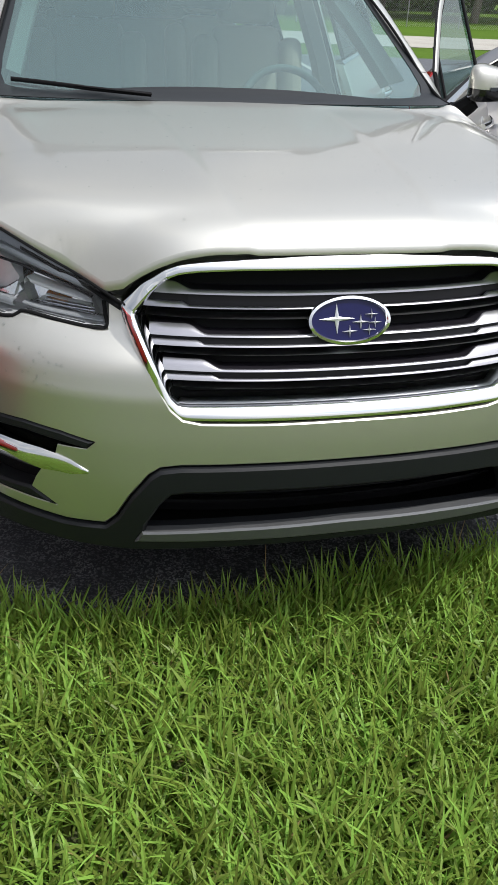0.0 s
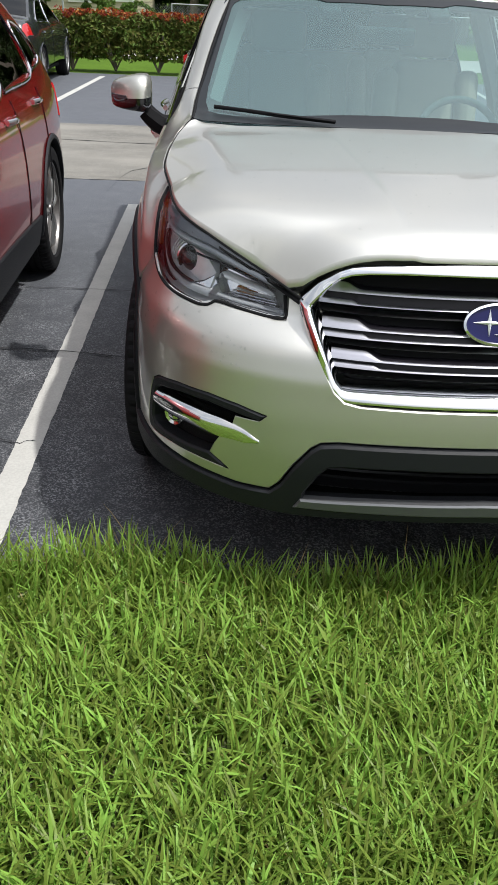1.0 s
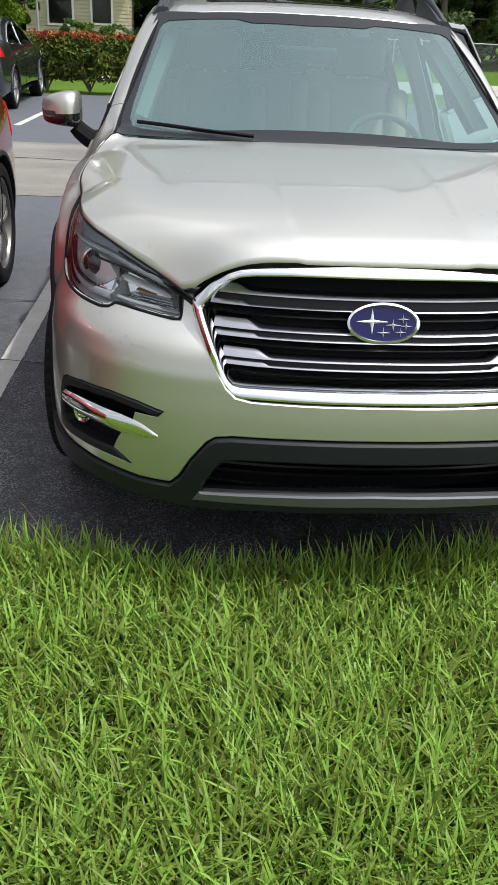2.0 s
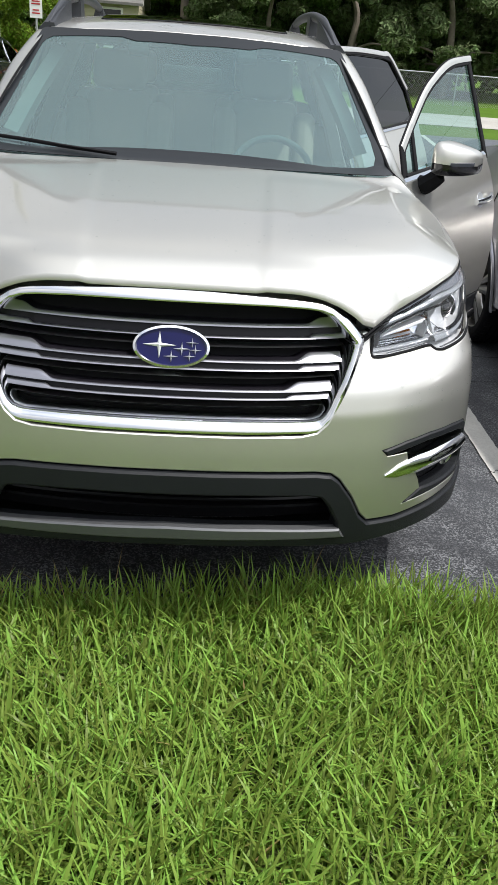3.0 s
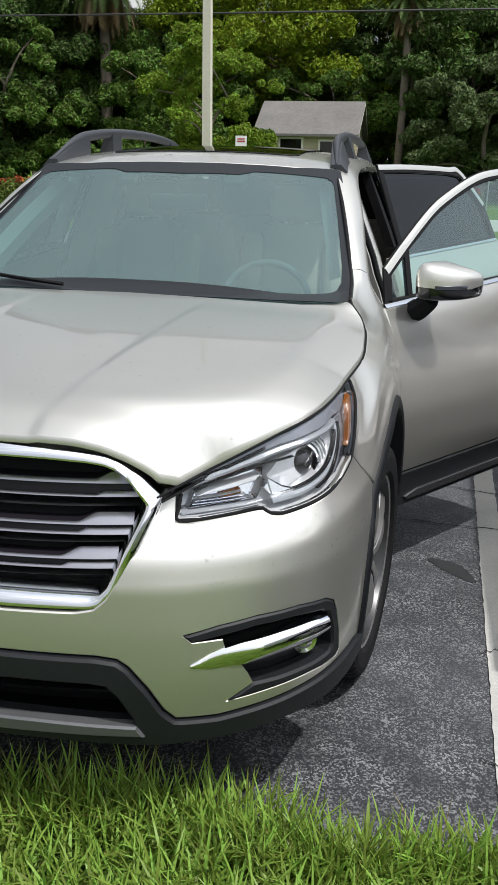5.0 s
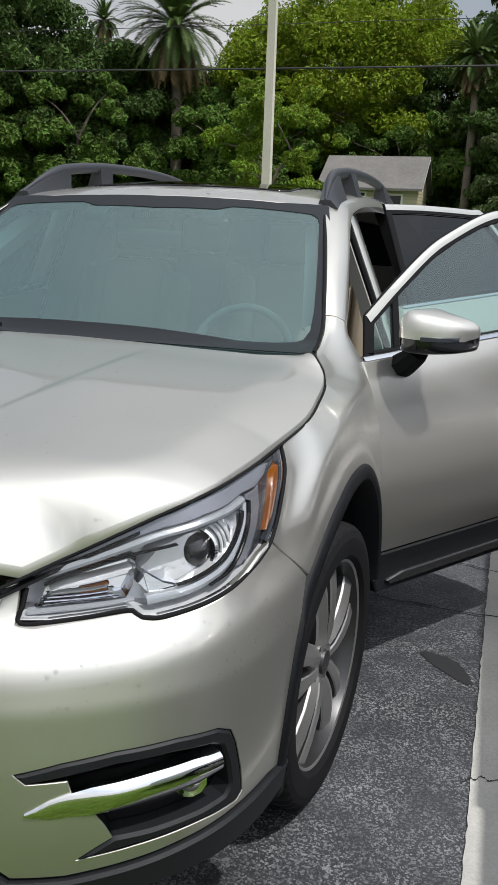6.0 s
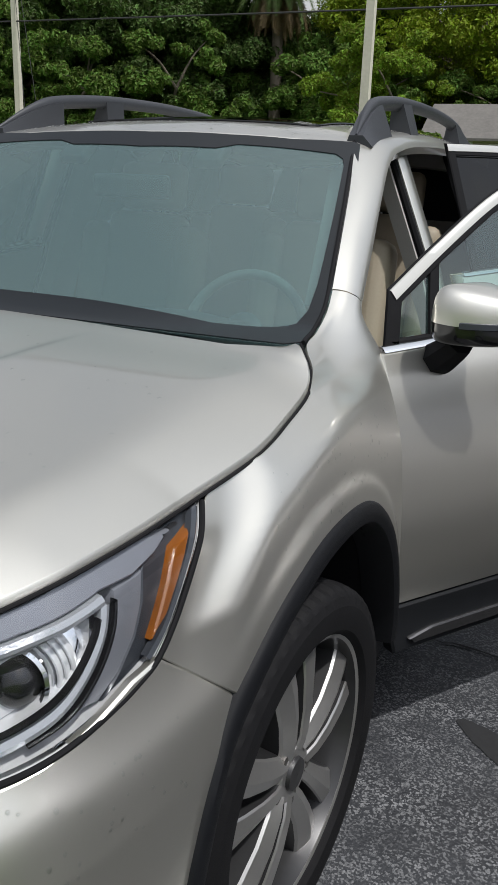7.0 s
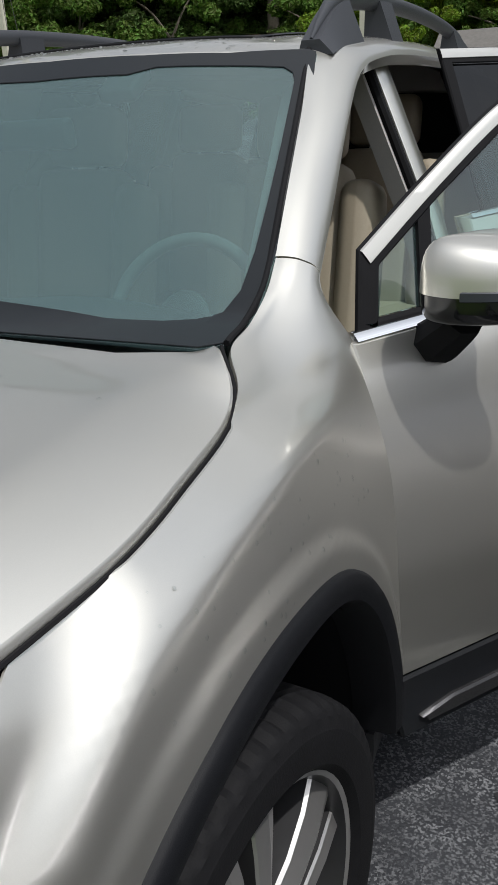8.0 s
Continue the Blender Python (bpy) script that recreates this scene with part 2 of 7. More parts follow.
RUBBER = shader("tyre_rubber", (0.008, 0.008, 0.009), 0.72, 0.0, spec=0.16, vary=0.25, grain=60, stain=0.25, stain_scale=9, bump=0.3, bump_scale=300)
ALLOY = shader("machined_alloy", (0.46, 0.455, 0.445), 0.33, 0.85, vary=0.05, grain=80, stain=0.06, stain_scale=9)
POCKET = shader("dark_alloy", (0.05, 0.05, 0.052), 0.35, 0.6, vary=0.12, grain=60)
DISC = shader("brake_iron", (0.20, 0.19, 0.18), 0.4, 0.9, vary=0.2, grain=50)
LAMP_CHROME = shader("lamp_reflector", (0.86, 0.87, 0.89), 0.10, 1.0, vary=0.04, grain=60, bump=0.35, bump_scale=45)
LAMP_GREY = shader("lamp_bezel", (0.22, 0.23, 0.26), 0.26, 0.3, vary=0.08, grain=40)
DRL = shader("light_guide", (0.40, 0.42, 0.45), 0.18, 0.35, vary=0.05, grain=150, bump=0.4, bump_scale=350)
AMBER = shader("amber_reflector", (0.24, 0.075, 0.008), 0.18, 0.0, coat=0.6, vary=0.12, grain=300, bump=0.4, bump_scale=420)
RED_LAMP = shader("red_lamp", (0.42, 0.01, 0.012), 0.12, 0.0, coat=0.8, vary=0.1, grain=120)
BLUE = shader("badge_blue", (0.006, 0.007, 0.062), 0.30, 0.0, coat=0.15, spec=0.25, vary=0.1, grain=90)
BEIGE = shader("beige_leather", (0.35, 0.30, 0.225), 0.55, 0.0, vary=0.06, grain=120, bump=0.25, bump_scale=500, stain=0.05, stain_scale=5)
CABIN = shader("cabin_grey", (0.20, 0.20, 0.19), 0.6, 0.0, vary=0.1, grain=60)
DASH = shader("dash_vinyl", (0.045, 0.047, 0.05), 0.55, 0.0, vary=0.1, grain=80, bump=0.2, bump_scale=600)
LINER = shader("headliner_cloth", (0.40, 0.39, 0.37), 0.9, 0.0, vary=0.08, grain=200)
GLASS = glazing("windscreen_glass", (0.40, 0.57, 0.555), 1.75, 0.0, 0.12)
SIDE_GLASS = glazing("door_glass", (0.56, 0.78, 0.73), 1.9, 0.0, 0.035)
TINT = glazing("privacy_glass", (0.02, 0.02, 0.024), 1.5)
DARK_GLASS = shader("privacy_glass_rear", (0.010, 0.011, 0.012), 0.03, 0.0, vary=0.05, grain=3)
COVER = glazing("lamp_cover", (0.93, 0.94, 0.95), 1.42)
END_GREY = shader("lamp_end_bezel", (0.045, 0.05, 0.06), 0.25, 0.3, vary=0.1, grain=40)
LAMP_HOUSE = shader("lamp_housing", (0.70, 0.71, 0.73), 0.22, 0.3, vary=0.1, grain=40, stain=0.15, stain_scale=20)
SATIN_DARK = shader("dark_satin_strip", (0.10, 0.10, 0.105), 0.25, 0.8, vary=0.05, grain=40)
STAR = shader("badge_silver", (0.85, 0.86, 0.88), 0.35, 0.7, vary=0.04, grain=60)
FRIT = shader("black_ceramic_band", (0.010, 0.012, 0.014), 0.30, 0.0, spec=0.3, vary=0.1, grain=40)
ASPHALT = paving("asphalt", (0.0115, 0.0123, 0.0155), (0.034, 0.0365, 0.042), (0.24, 0.245, 0.255), 0.9, 0.40, greyed=(0.2, 5.5, 0.75))
CONCRETE = paving("worn_concrete", (0.10, 0.095, 0.083), (0.19, 0.18, 0.158), (0.24, 0.23, 0.205), 1.3, 0.1, 0.8)
ROADWAY = paving("pale_road", (0.27, 0.255, 0.225), (0.36, 0.345, 0.31), (0.40, 0.385, 0.35), 0.6)
LINE_PAINT = shader("worn_white_line_paint", (0.40, 0.395, 0.37), 0.75, 0.0, vary=0.22, grain=110, stain=0.2, stain_scale=5, bump=0.6, bump_scale=160)
SOIL = shader("soil_and_thatch", (0.052, 0.062, 0.018), 0.95, 0.0, vary=0.5, grain=60, stain=0.3, stain_scale=3, bump=1.0, bump_scale=90)
LAWN = shader("far_lawn", (0.064, 0.118, 0.013), 0.9, 0.0, spec=0.08, vary=0.35, grain=14, stain=0.3, stain_scale=0.5, bump=1.0, bump_scale=40)
BLADE = leafy("grass_blade", (0.208, 0.312, 0.054), 0.50, 0.42, 0.022, 0.40)
STRAW = leafy("dry_blade", (0.30, 0.22, 0.09), 0.3, 0.2, 0.01)
BARK = shader("bark", (0.15, 0.125, 0.10), 0.9, 0.0, vary=0.4, grain=9, stain=0.3, stain_scale=2, bump=1.0, bump_scale=20)



# ---- the car's surfaces ----
def pchip(xs, ys):
    """A smooth curve without overshoot through a few profile stations."""
    xs, ys = np.array(xs, float), np.array(ys, float)
    h, d = np.diff(xs), np.diff(ys) / np.diff(xs)
    m = np.zeros(len(xs))
    for i in range(1, len(xs) - 1):
        if d[i - 1] * d[i] > 0:
            a, b = 2 * h[i] + h[i - 1], h[i] + 2 * h[i - 1]
            m[i] = (a + b) / (a / d[i - 1] + b / d[i])
    m[0], m[-1] = d[0], d[-1]

    def f(x):
        x = np.clip(np.asarray(x, float), xs[0], xs[-1])
        i = np.clip(np.searchsorted(xs, x) - 1, 0, len(h) - 1)
        t = (x - xs[i]) / h[i]
        return ((1 + 2 * t) * (1 - t) ** 2 * ys[i] + t * (1 - t) ** 2 * h[i] * m[i]
                + t * t * (3 - 2 * t) * ys[i + 1] + t * t * (t - 1) * h[i] * m[i + 1])
    return f


def spline(xs, ys):
    """A natural cubic spline: the curvature runs on without steps."""
    xs, ys = np.array(xs, float), np.array(ys, float)
    n, h = len(xs), np.diff(xs)
    a, r = np.eye(n), np.zeros(n)
    for i in range(1, n - 1):
        a[i, i - 1:i + 2] = h[i - 1], 2 * (h[i - 1] + h[i]), h[i]
        r[i] = 6 * ((ys[i + 1] - ys[i]) / h[i] - (ys[i] - ys[i - 1]) / h[i - 1])
    c = np.linalg.solve(a, r)

    def f(x):
        x = np.clip(np.asarray(x, float), xs[0], xs[-1])
        i = np.clip(np.searchsorted(xs, x) - 1, 0, n - 2)
        u, v = xs[i + 1] - x, x - xs[i]
        return (c[i] * u ** 3 + c[i + 1] * v ** 3) / (6 * h[i]) + (ys[i] / h[i] - c[i] * h[i] / 6) * u + (ys[i + 1] / h[i] - c[i + 1] * h[i] / 6) * v
    return f


def rom(points, n):
    """Catmull-Rom through points, n samples spread evenly by length."""
    p = np.array(points, float)
    q = np.vstack([2 * p[0] - p[1], p, 2 * p[-1] - p[-2]])
    t = np.linspace(0, len(p) - 1 - 1e-9, 24 * len(p))
    i = t.astype(int)
    u = (t - i)[:, None]
    a, b, c, d = q[i], q[i + 1], q[i + 2], q[i + 3]
    r = 0.5 * (2 * b + (c - a) * u + (2 * a - 5 * b + 4 * c - d) * u ** 2 + (3 * b - a - 3 * c + d) * u ** 3)
    s = np.r_[0, np.cumsum(np.linalg.norm(np.diff(r, axis=0), axis=1))]
    w = np.linspace(0, s[-1], n)
    return np.stack([np.interp(w, s, r[:, k]) for k in range(r.shape[1])], 1)


# the nose's plan at bumper height, from the middle to the wheel arch, by length along it
PLAN = rom([(-0.2, -0.079), (0, -0.085), (0.2, -0.077), (0.4, -0.048), (0.56, -0.004), (0.70, 0.073), (0.80, 0.16), (0.865, 0.255),
            (0.91, 0.40), (0.934, 0.60), (0.945, 0.80)], 700)
_k = int(np.argmin(abs(PLAN[:, 0])))
PLAN_S = np.r_[0, np.cumsum(np.linalg.norm(np.diff(PLAN, axis=0), axis=1))]
PLAN_S = PLAN_S - PLAN_S[_k]
_t = np.gradient(PLAN, axis=0)
_t /= np.linalg.norm(_t, axis=1)[:, None]
set_back = pchip([0.20, 0.36, 0.50, 0.58, 0.66, 0.706, 0.711, 0.770, 0.774, 0.80, 0.83, 0.88, 0.94, 1.00, 1.06], [0.03, -0.006, -0.017, -0.0145, -0.0070, -0.0012, 0.0004, 0.0205, 0.0240, 0.053, 0.095, 0.12, 0.145, 0.18, 0.25])
mask_back = pchip([0.50, 0.66, 0.72, 0.78, 0.83, 0.88, 0.94, 0.99, 1.06], [-0.004, 0.0, 0.013, 0.036, 0.062, 0.090, 0.106, 0.118, 0.16])


side_back = pchip([0.20, 0.36, 0.50, 0.58, 0.66, 0.705, 0.710, 0.794, 0.799, 0.862, 0.94, 0.985, 1.02, 1.06], [0.012, -0.003, -0.009, -0.0075, -0.0035, -0.0005, 0.0006, 0.0185, 0.0210, 0.042, 0.056, 0.068, 0.089, 0.122])


def nose(s, z, inset=0.0, back=set_back, pull=0.62):
    """The nose's skin: length s along the plan (minus: to the car's right) and height z."""
    s, z = np.asarray(s, float), np.asarray(z, float)
    a = np.abs(s)
    x, y = np.interp(a, PLAN_S, PLAN[:, 0]), np.interp(a, PLAN_S, PLAN[:, 1])
    tx, ty = np.interp(a, PLAN_S, _t[:, 0]), np.interp(a, PLAN_S, _t[:, 1])
    side = np.clip((a - 0.55) / 0.5, 0, 1)
    side = side * side * (3 - 2 * side)
    d = (back(z) * (1 - side) + side_back(z) * side if pull == 0.62 else back(z) * (1 - pull * side)) + inset
    return np.stack([np.where(s < 0, -1, 1) * (x - ty * d), y + tx * d, z], -1)


def mask(s, z, inset=0.0):
    """The plane of the grille and its bright frame, proud of the skin beside it."""
    return nose(s, z, inset, mask_back, 0.52)


hood_top = spline([-0.02, 0.085, 0.18, 0.35, 0.6, 0.9, 1.30], [1.012, 1.039, 1.0605, 1.0835, 1.1045, 1.122, 1.137])
# the bonnet's edge: over the mask, along the lamps, then along the wings
LAMP_TOP = [(0.583, 0.893), (0.66, 0.923), (0.731, 0.950), (0.79, 0.971), (0.87, 0.997), (0.95, 1.014), (1.044, 1.025), (1.13, 1.029), (1.22, 1.031), (1.30, 1.033), (1.345, 1.034)]
_lamp = nose([k[0] for k in LAMP_TOP], [k[1] for k in LAMP_TOP], 0.0) + np.array([0, 0, 0.004])
EDGE = rom([(0.42, -0.02, 0.86), (0.49, 0.055, 0.888), *[tuple(k) for k in _lamp[1:]], (0.858, 0.81, 1.054), (0.855, 0.95, 1.072), (0.842, 1.09, 1.090), (0.82, 1.16, 1.118), (0.78, 1.212, 1.154), (0.74, 1.30, 1.162)], 400)


def hood_half(y):
    return np.interp(y, EDGE[:, 1], EDGE[:, 0])


def hood_side(y):
    return np.interp(y, EDGE[:, 1], EDGE[:, 2])


hood_crease = pchip([0.0, 0.05, 0.10, 0.13, 0.17, 0.235, 0.36, 0.6, 0.96, 1.26], [0.452, 0.455, 0.46, 0.475, 0.515, 0.58, 0.672, 0.70, 0.706, 0.748])


def bend(u, w):
    """Nothing below zero, then a straight slope, over a bend of width w."""
    return w * np.log1p(np.exp(np.clip(u / w, -40, 40)))


def ease(u):
    u = np.clip(u, 0, 1)
    return u * u * (3 - 2 * u)


def hood_skin(x, y):
    """A nearly flat top, a crease all round it and sloping shoulders down to the edge."""
    x, y = np.abs(np.asarray(x, float)), np.asarray(y, float)
    front = 0.085 + 0.016 * ease((0.235 - x) / 0.03)
    mid = hood_top(y) - 0.30 * bend(front - y, 0.010)
    half, drop, line = hood_half(y), mid - hood_side(y), hood_crease(y)
    share = 0.28
    swept = mid - drop * np.minimum(x / half, 1.15) ** (7 - 8 * np.clip(y, 0, 0.3))
    z = mid - share * drop * (x / half) ** 2 - (1 - share) * drop * (bend(x - line, 0.012) / bend(half - line, 0.012)) ** 1.35
    z = z + (swept - z) * (1 - ease((y - 0.08) / 0.42))
    rib = ease((x - (0.205 + 0.07 * y)) / 0.032) * ease((1.22 - y) * 4) * ease((y - 0.06) * 6)
    return np.stack([x, y, z + 0.0045 * rib], -1)


flank = spline([0.15, 0.32, 0.50, 0.66, 0.80, 0.90, 0.97, 1.03, 1.08, 1.14, 1.24], [0.93, 0.957, 0.968, 0.967, 0.958, 0.941, 0.915, 0.881, 0.845, 0.800, 0.722])


flank_rear = spline([0.15, 0.32, 0.50, 0.66, 0.80, 0.90, 0.98, 1.05, 1.11, 1.16, 1.20, 1.235], [0.93, 0.957, 0.968, 0.967, 0.961, 0.948, 0.926, 0.899, 0.868, 0.836, 0.805, 0.764])


def nose_x(y, z):
    """How far out the nose's skin lies beside the wheel arch, at (y, z)."""
    a = np.interp(y, PLAN[80:, 1], PLAN_S[80:])
    d = side_back(z)
    for _ in (0, 1):
        a = np.interp(y - np.interp(a, PLAN_S, _t[:, 0]) * d, PLAN[80:, 1], PLAN_S[80:])
    return np.interp(a, PLAN_S, PLAN[:, 0]) - np.interp(a, PLAN_S, _t[:, 1]) * d


crease_z = pchip([0.40, 0.54, 0.60, 0.67, 0.75, 0.87, 1.0, 1.2, 1.3, 1.5], [0.850, 0.900, 0.925, 0.952, 0.978, 1.006, 1.027, 1.043, 1.041, 1.030])
crease_x = pchip([0.40, 0.54, 0.67, 0.87, 1.0, 1.2, 1.5], [0.898, 0.908, 0.915, 0.919, 0.919, 0.915, 0.912])


def arch_grow(a):
    """The arch is squarer than a circle over the wheel's rear upper quarter; a in degrees."""
    return 0.036 * np.exp(-((np.asarray(a, float) - 54) / 20) ** 2)


def side_skin(y, z, out=0.0):
    """The car's flank: how far out the skin lies at (y, z); shoulder crease, taper towards the nose, flare over the wheels."""
    y, z = np.asarray(y, float), np.asarray(z, float)
    taper = 0.068 * np.clip((0.95 - y) / 0.49, 0, 1.3) ** 2
    at = np.clip(y, 0.3, 1.09)
    zc, xc = crease_z(y), crease_x(y) + taper
    ze, xe = np.maximum(hood_side(at), zc + 0.02), hood_half(at) + 0.002 + taper
    low = np.where(z < 0.66, flank(z), 0.967 - (0.967 - xc) * (np.maximum(z - 0.66, 0) / (zc - 0.66)) ** 1.3)
    top = xc + (xe - xc) * (z - zc) / (ze - zc)
    x = np.minimum(low, top) - 0.004 * np.log1p(np.exp(-np.abs(low - top) / 0.004)) - taper
    k = np.clip((y - 1.19) / 0.29, 0, 1)
    k = k * k * k * (k * (6 * k - 15) + 10)
    x = x * (1 - k) + flank_rear(z) * k
    for hub in (0.928, 3.818):
        r = np.hypot(y - hub, z - 0.376) - arch_grow(np.degrees(np.arctan2(z - 0.376, y - hub)))
        x = x + (0.007 * ease((0.568 - r) / 0.022) + 0.004 * ease((0.68 - r) / 0.12)) * np.clip((y - 0.50) / 0.30, 0, 1)
    x = x - 0.018 * np.exp(-((z - 0.42) / 0.09) ** 2) * np.clip((y - 1.45) * 8, 0, 1) * np.clip((3.2 - y) * 8, 0, 1)
    reach = np.clip(0.484 + (np.minimum(z, 1.03) - 0.882) * 1.394, 0.50, 0.70)
    k = ease(1 - (y - reach) / 0.13)
    return np.stack([x * (1 - k) + nose_x(y, np.minimum(z, 1.06)) * k + out, y, z], -1)


# ---- shaping helpers ----
def link_mesh(name, verts, faces, material, parent=None, label="", smooth=True, sharp=0.0):
    """One mesh object from verts and faces, at top level or under parent."""
    me = bpy.data.meshes.new(name)
    me.from_pydata([tuple(map(float, v)) for v in verts], [], [tuple(int(i) for i in f) for f in faces])
    me.update()
    for p in me.polygons:
        p.use_smooth = smooth
    if sharp:
        me.set_sharp_from_angle(angle=radians(sharp))
    me.materials.append(material)
    ob = new(name, me)
    ob.parent = parent
    if label:
        ob["label"] = label
    return ob


def part(name, bm, material, parent, label="", smooth=True, sharp=40.0):
    """Links a bmesh as one mesh object under a thing or a part."""
    me = bpy.data.meshes.new(name)
    bm.normal_update()
    if smooth and sharp:
        for e in bm.edges:
            if len(e.link_faces) == 2 and e.calc_face_angle() > radians(sharp):
                e.smooth = False
    bm.to_mesh(me)
    bm.free()
    for p in me.polygons:
        p.use_smooth = smooth
    me.materials.append(material)
    ob = new(name, me)
    ob.parent = parent
    if label:
        ob["label"] = label
    return ob


def thing(name, label, category, group="", kind="", at=(0, 0, 0)):
    ob = new(name)
    ob.location = at
    ob.empty_display_size = 0.1
    return tagged(ob, label, category, group, kind)


class Build:
    """Collects verts and faces of one mesh."""

    def __init__(self):
        self.v, self.f = [], []

    def grid(self, rows, close_u=False, close_v=False, flip=False):
        rows = [np.asarray(r, float) for r in rows]
        m, n, base = len(rows), len(rows[0]), len(self.v)
        for r in rows:
            self.v += [tuple(p) for p in r]
        for i in range(m if close_v else m - 1):
            for j in range(n if close_u else n - 1):
                a, b = base + i * n + j, base + i * n + (j + 1) % n
                c, d = base + ((i + 1) % m) * n + (j + 1) % n, base + ((i + 1) % m) * n + j
                self.f.append((a, d, c, b) if flip else (a, b, c, d))
        return self

    def tube(self, path, radius, sides=10, caps=True, squash=1.0):
        path = np.asarray(path, float)
        r = np.broadcast_to(np.asarray(radius, float), (len(path),))
        t = np.gradient(path, axis=0)
        t /= np.linalg.norm(t, axis=1)[:, None]
        up = np.array([0, 0, 1.0]) if abs(t[0][2]) < 0.9 else np.array([0, 1.0, 0])
        rows = []
        for p, d, k in zip(path, t, r):
            a = np.cross(d, up)
            a /= np.linalg.norm(a)
            b = np.cross(a, d)
            w = np.linspace(0, 2 * np.pi, sides, endpoint=False)
            rows.append(p + k * (np.cos(w)[:, None] * a + squash * np.sin(w)[:, None] * b))
        base = len(self.v)
        self.grid(rows, close_u=True)
        if caps:
            self.f.append(tuple(range(base, base + sides))[::-1])
            self.f.append(tuple(range(base + sides * (len(rows) - 1), base + sides * len(rows))))
        return self

    def lathe(self, profile, axis="x", at=(0, 0, 0), sides=48, closed=False):
        """profile: (along the axis, radius)."""
        w = np.linspace(0, 2 * np.pi, sides, endpoint=False)
        rows = []
        for a, r in profile:
            c, s = r * np.cos(w), r * np.sin(w)
            k = np.full(sides, a)
            p = {"x": (k, c, s), "y": (c, k, s), "z": (c, s, k)}[axis]
            rows.append(np.stack(p, 1) + np.array(at))
        return self.grid(rows, close_u=True, close_v=closed)

    def box(self, c, size, m=None):
        x, y, z = (k / 2 for k in size)
        base = len(self.v)
        for p in ((-x, -y, -z), (x, -y, -z), (x, y, -z), (-x, y, -z), (-x, -y, z), (x, -y, z), (x, y, z), (-x, y, z)):
            q = Vector(p)
            if m is not None:
                q = m @ q
            self.v.append((c[0] + q.x, c[1] + q.y, c[2] + q.z))
        self.f += [tuple(base + i for i in f) for f in ((3, 2, 1, 0), (4, 5, 6, 7), (0, 1, 5, 4), (1, 2, 6, 5), (2, 3, 7, 6), (3, 0, 4, 7))]
        return self

    def mirrored(self):
        base = len(self.v)
        self.v += [(-x, y, z) for x, y, z in self.v]
        self.f += [tuple(base + i for i in f[::-1]) for f in self.f]
        return self

    def moved(self, m):
        self.v = [tuple(m @ Vector(p)) for p in self.v]
        if m.determinant() < 0:
            self.f = [f[::-1] for f in self.f]
        return self

    def done(self, name, material, parent=None, label="", smooth=True, sharp=40.0):
        return link_mesh(name, self.v, self.f, material, parent, label, smooth, sharp)


def rounded_box(size, radius, segments=3):
    bm = bmesh.new()
    bmesh.ops.create_cube(bm, size=1)
    bmesh.ops.scale(bm, vec=size, verts=bm.verts)
    bmesh.ops.bevel(bm, geom=list(bm.edges), offset=radius, segments=segments, affect="EDGES", profile=0.6)
    return bm


def dense(poly, step):
    """The closed outline with extra points, no longer than step apart."""
    out = []
    p = np.array(poly, float)
    for a, b in zip(p, np.roll(p, -1, 0)):
        k = max(1, int(np.ceil(np.linalg.norm(b - a) / step)))
        out += [a + (b - a) * i / k for i in range(k)]
    return np.array(out)


def soft(poly, radius=0.012, n=3):
    """Rounds the corners of a closed outline."""
    p = np.array(poly, float)
    out = []
    for a, b, c in zip(np.roll(p, 1, 0), p, np.roll(p, -1, 0)):
        u, w = a - b, c - b
        lu, lw = np.linalg.norm(u), np.linalg.norm(w)
        k = min(radius, 0.45 * lu, 0.45 * lw)
        s, e = b + u / lu * k, b + w / lw * k
        for t in np.linspace(0, 1, n):
            out.append((1 - t) ** 2 * s + 2 * t * (1 - t) * b + t * t * e)
    return np.array(out)


def inside(points, poly):
    x, y = points[:, 0], points[:, 1]
    hit = np.zeros(len(points), bool)
    for (ax, ay), (bx, by) in zip(poly, np.roll(poly, -1, 0)):
        cross = (ay > y) != (by > y)
        with np.errstate(divide="ignore", invalid="ignore"):
            hit ^= cross & (x < (bx - ax) * (y - ay) / (by - ay) + ax)
    return hit


def shrink(poly, by):
    a = np.roll(poly, 1, 0) - poly
    c = np.roll(poly, -1, 0) - poly
    n = np.stack([-(c - a)[:, 1], (c - a)[:, 0]], 1)
    n /= np.linalg.norm(n, axis=1)[:, None] + 1e-12
    x, y = poly.T
    if np.sum(x * np.roll(y, -1) - y * np.roll(x, -1)) < 0:
        n = -n
    return poly + n * by


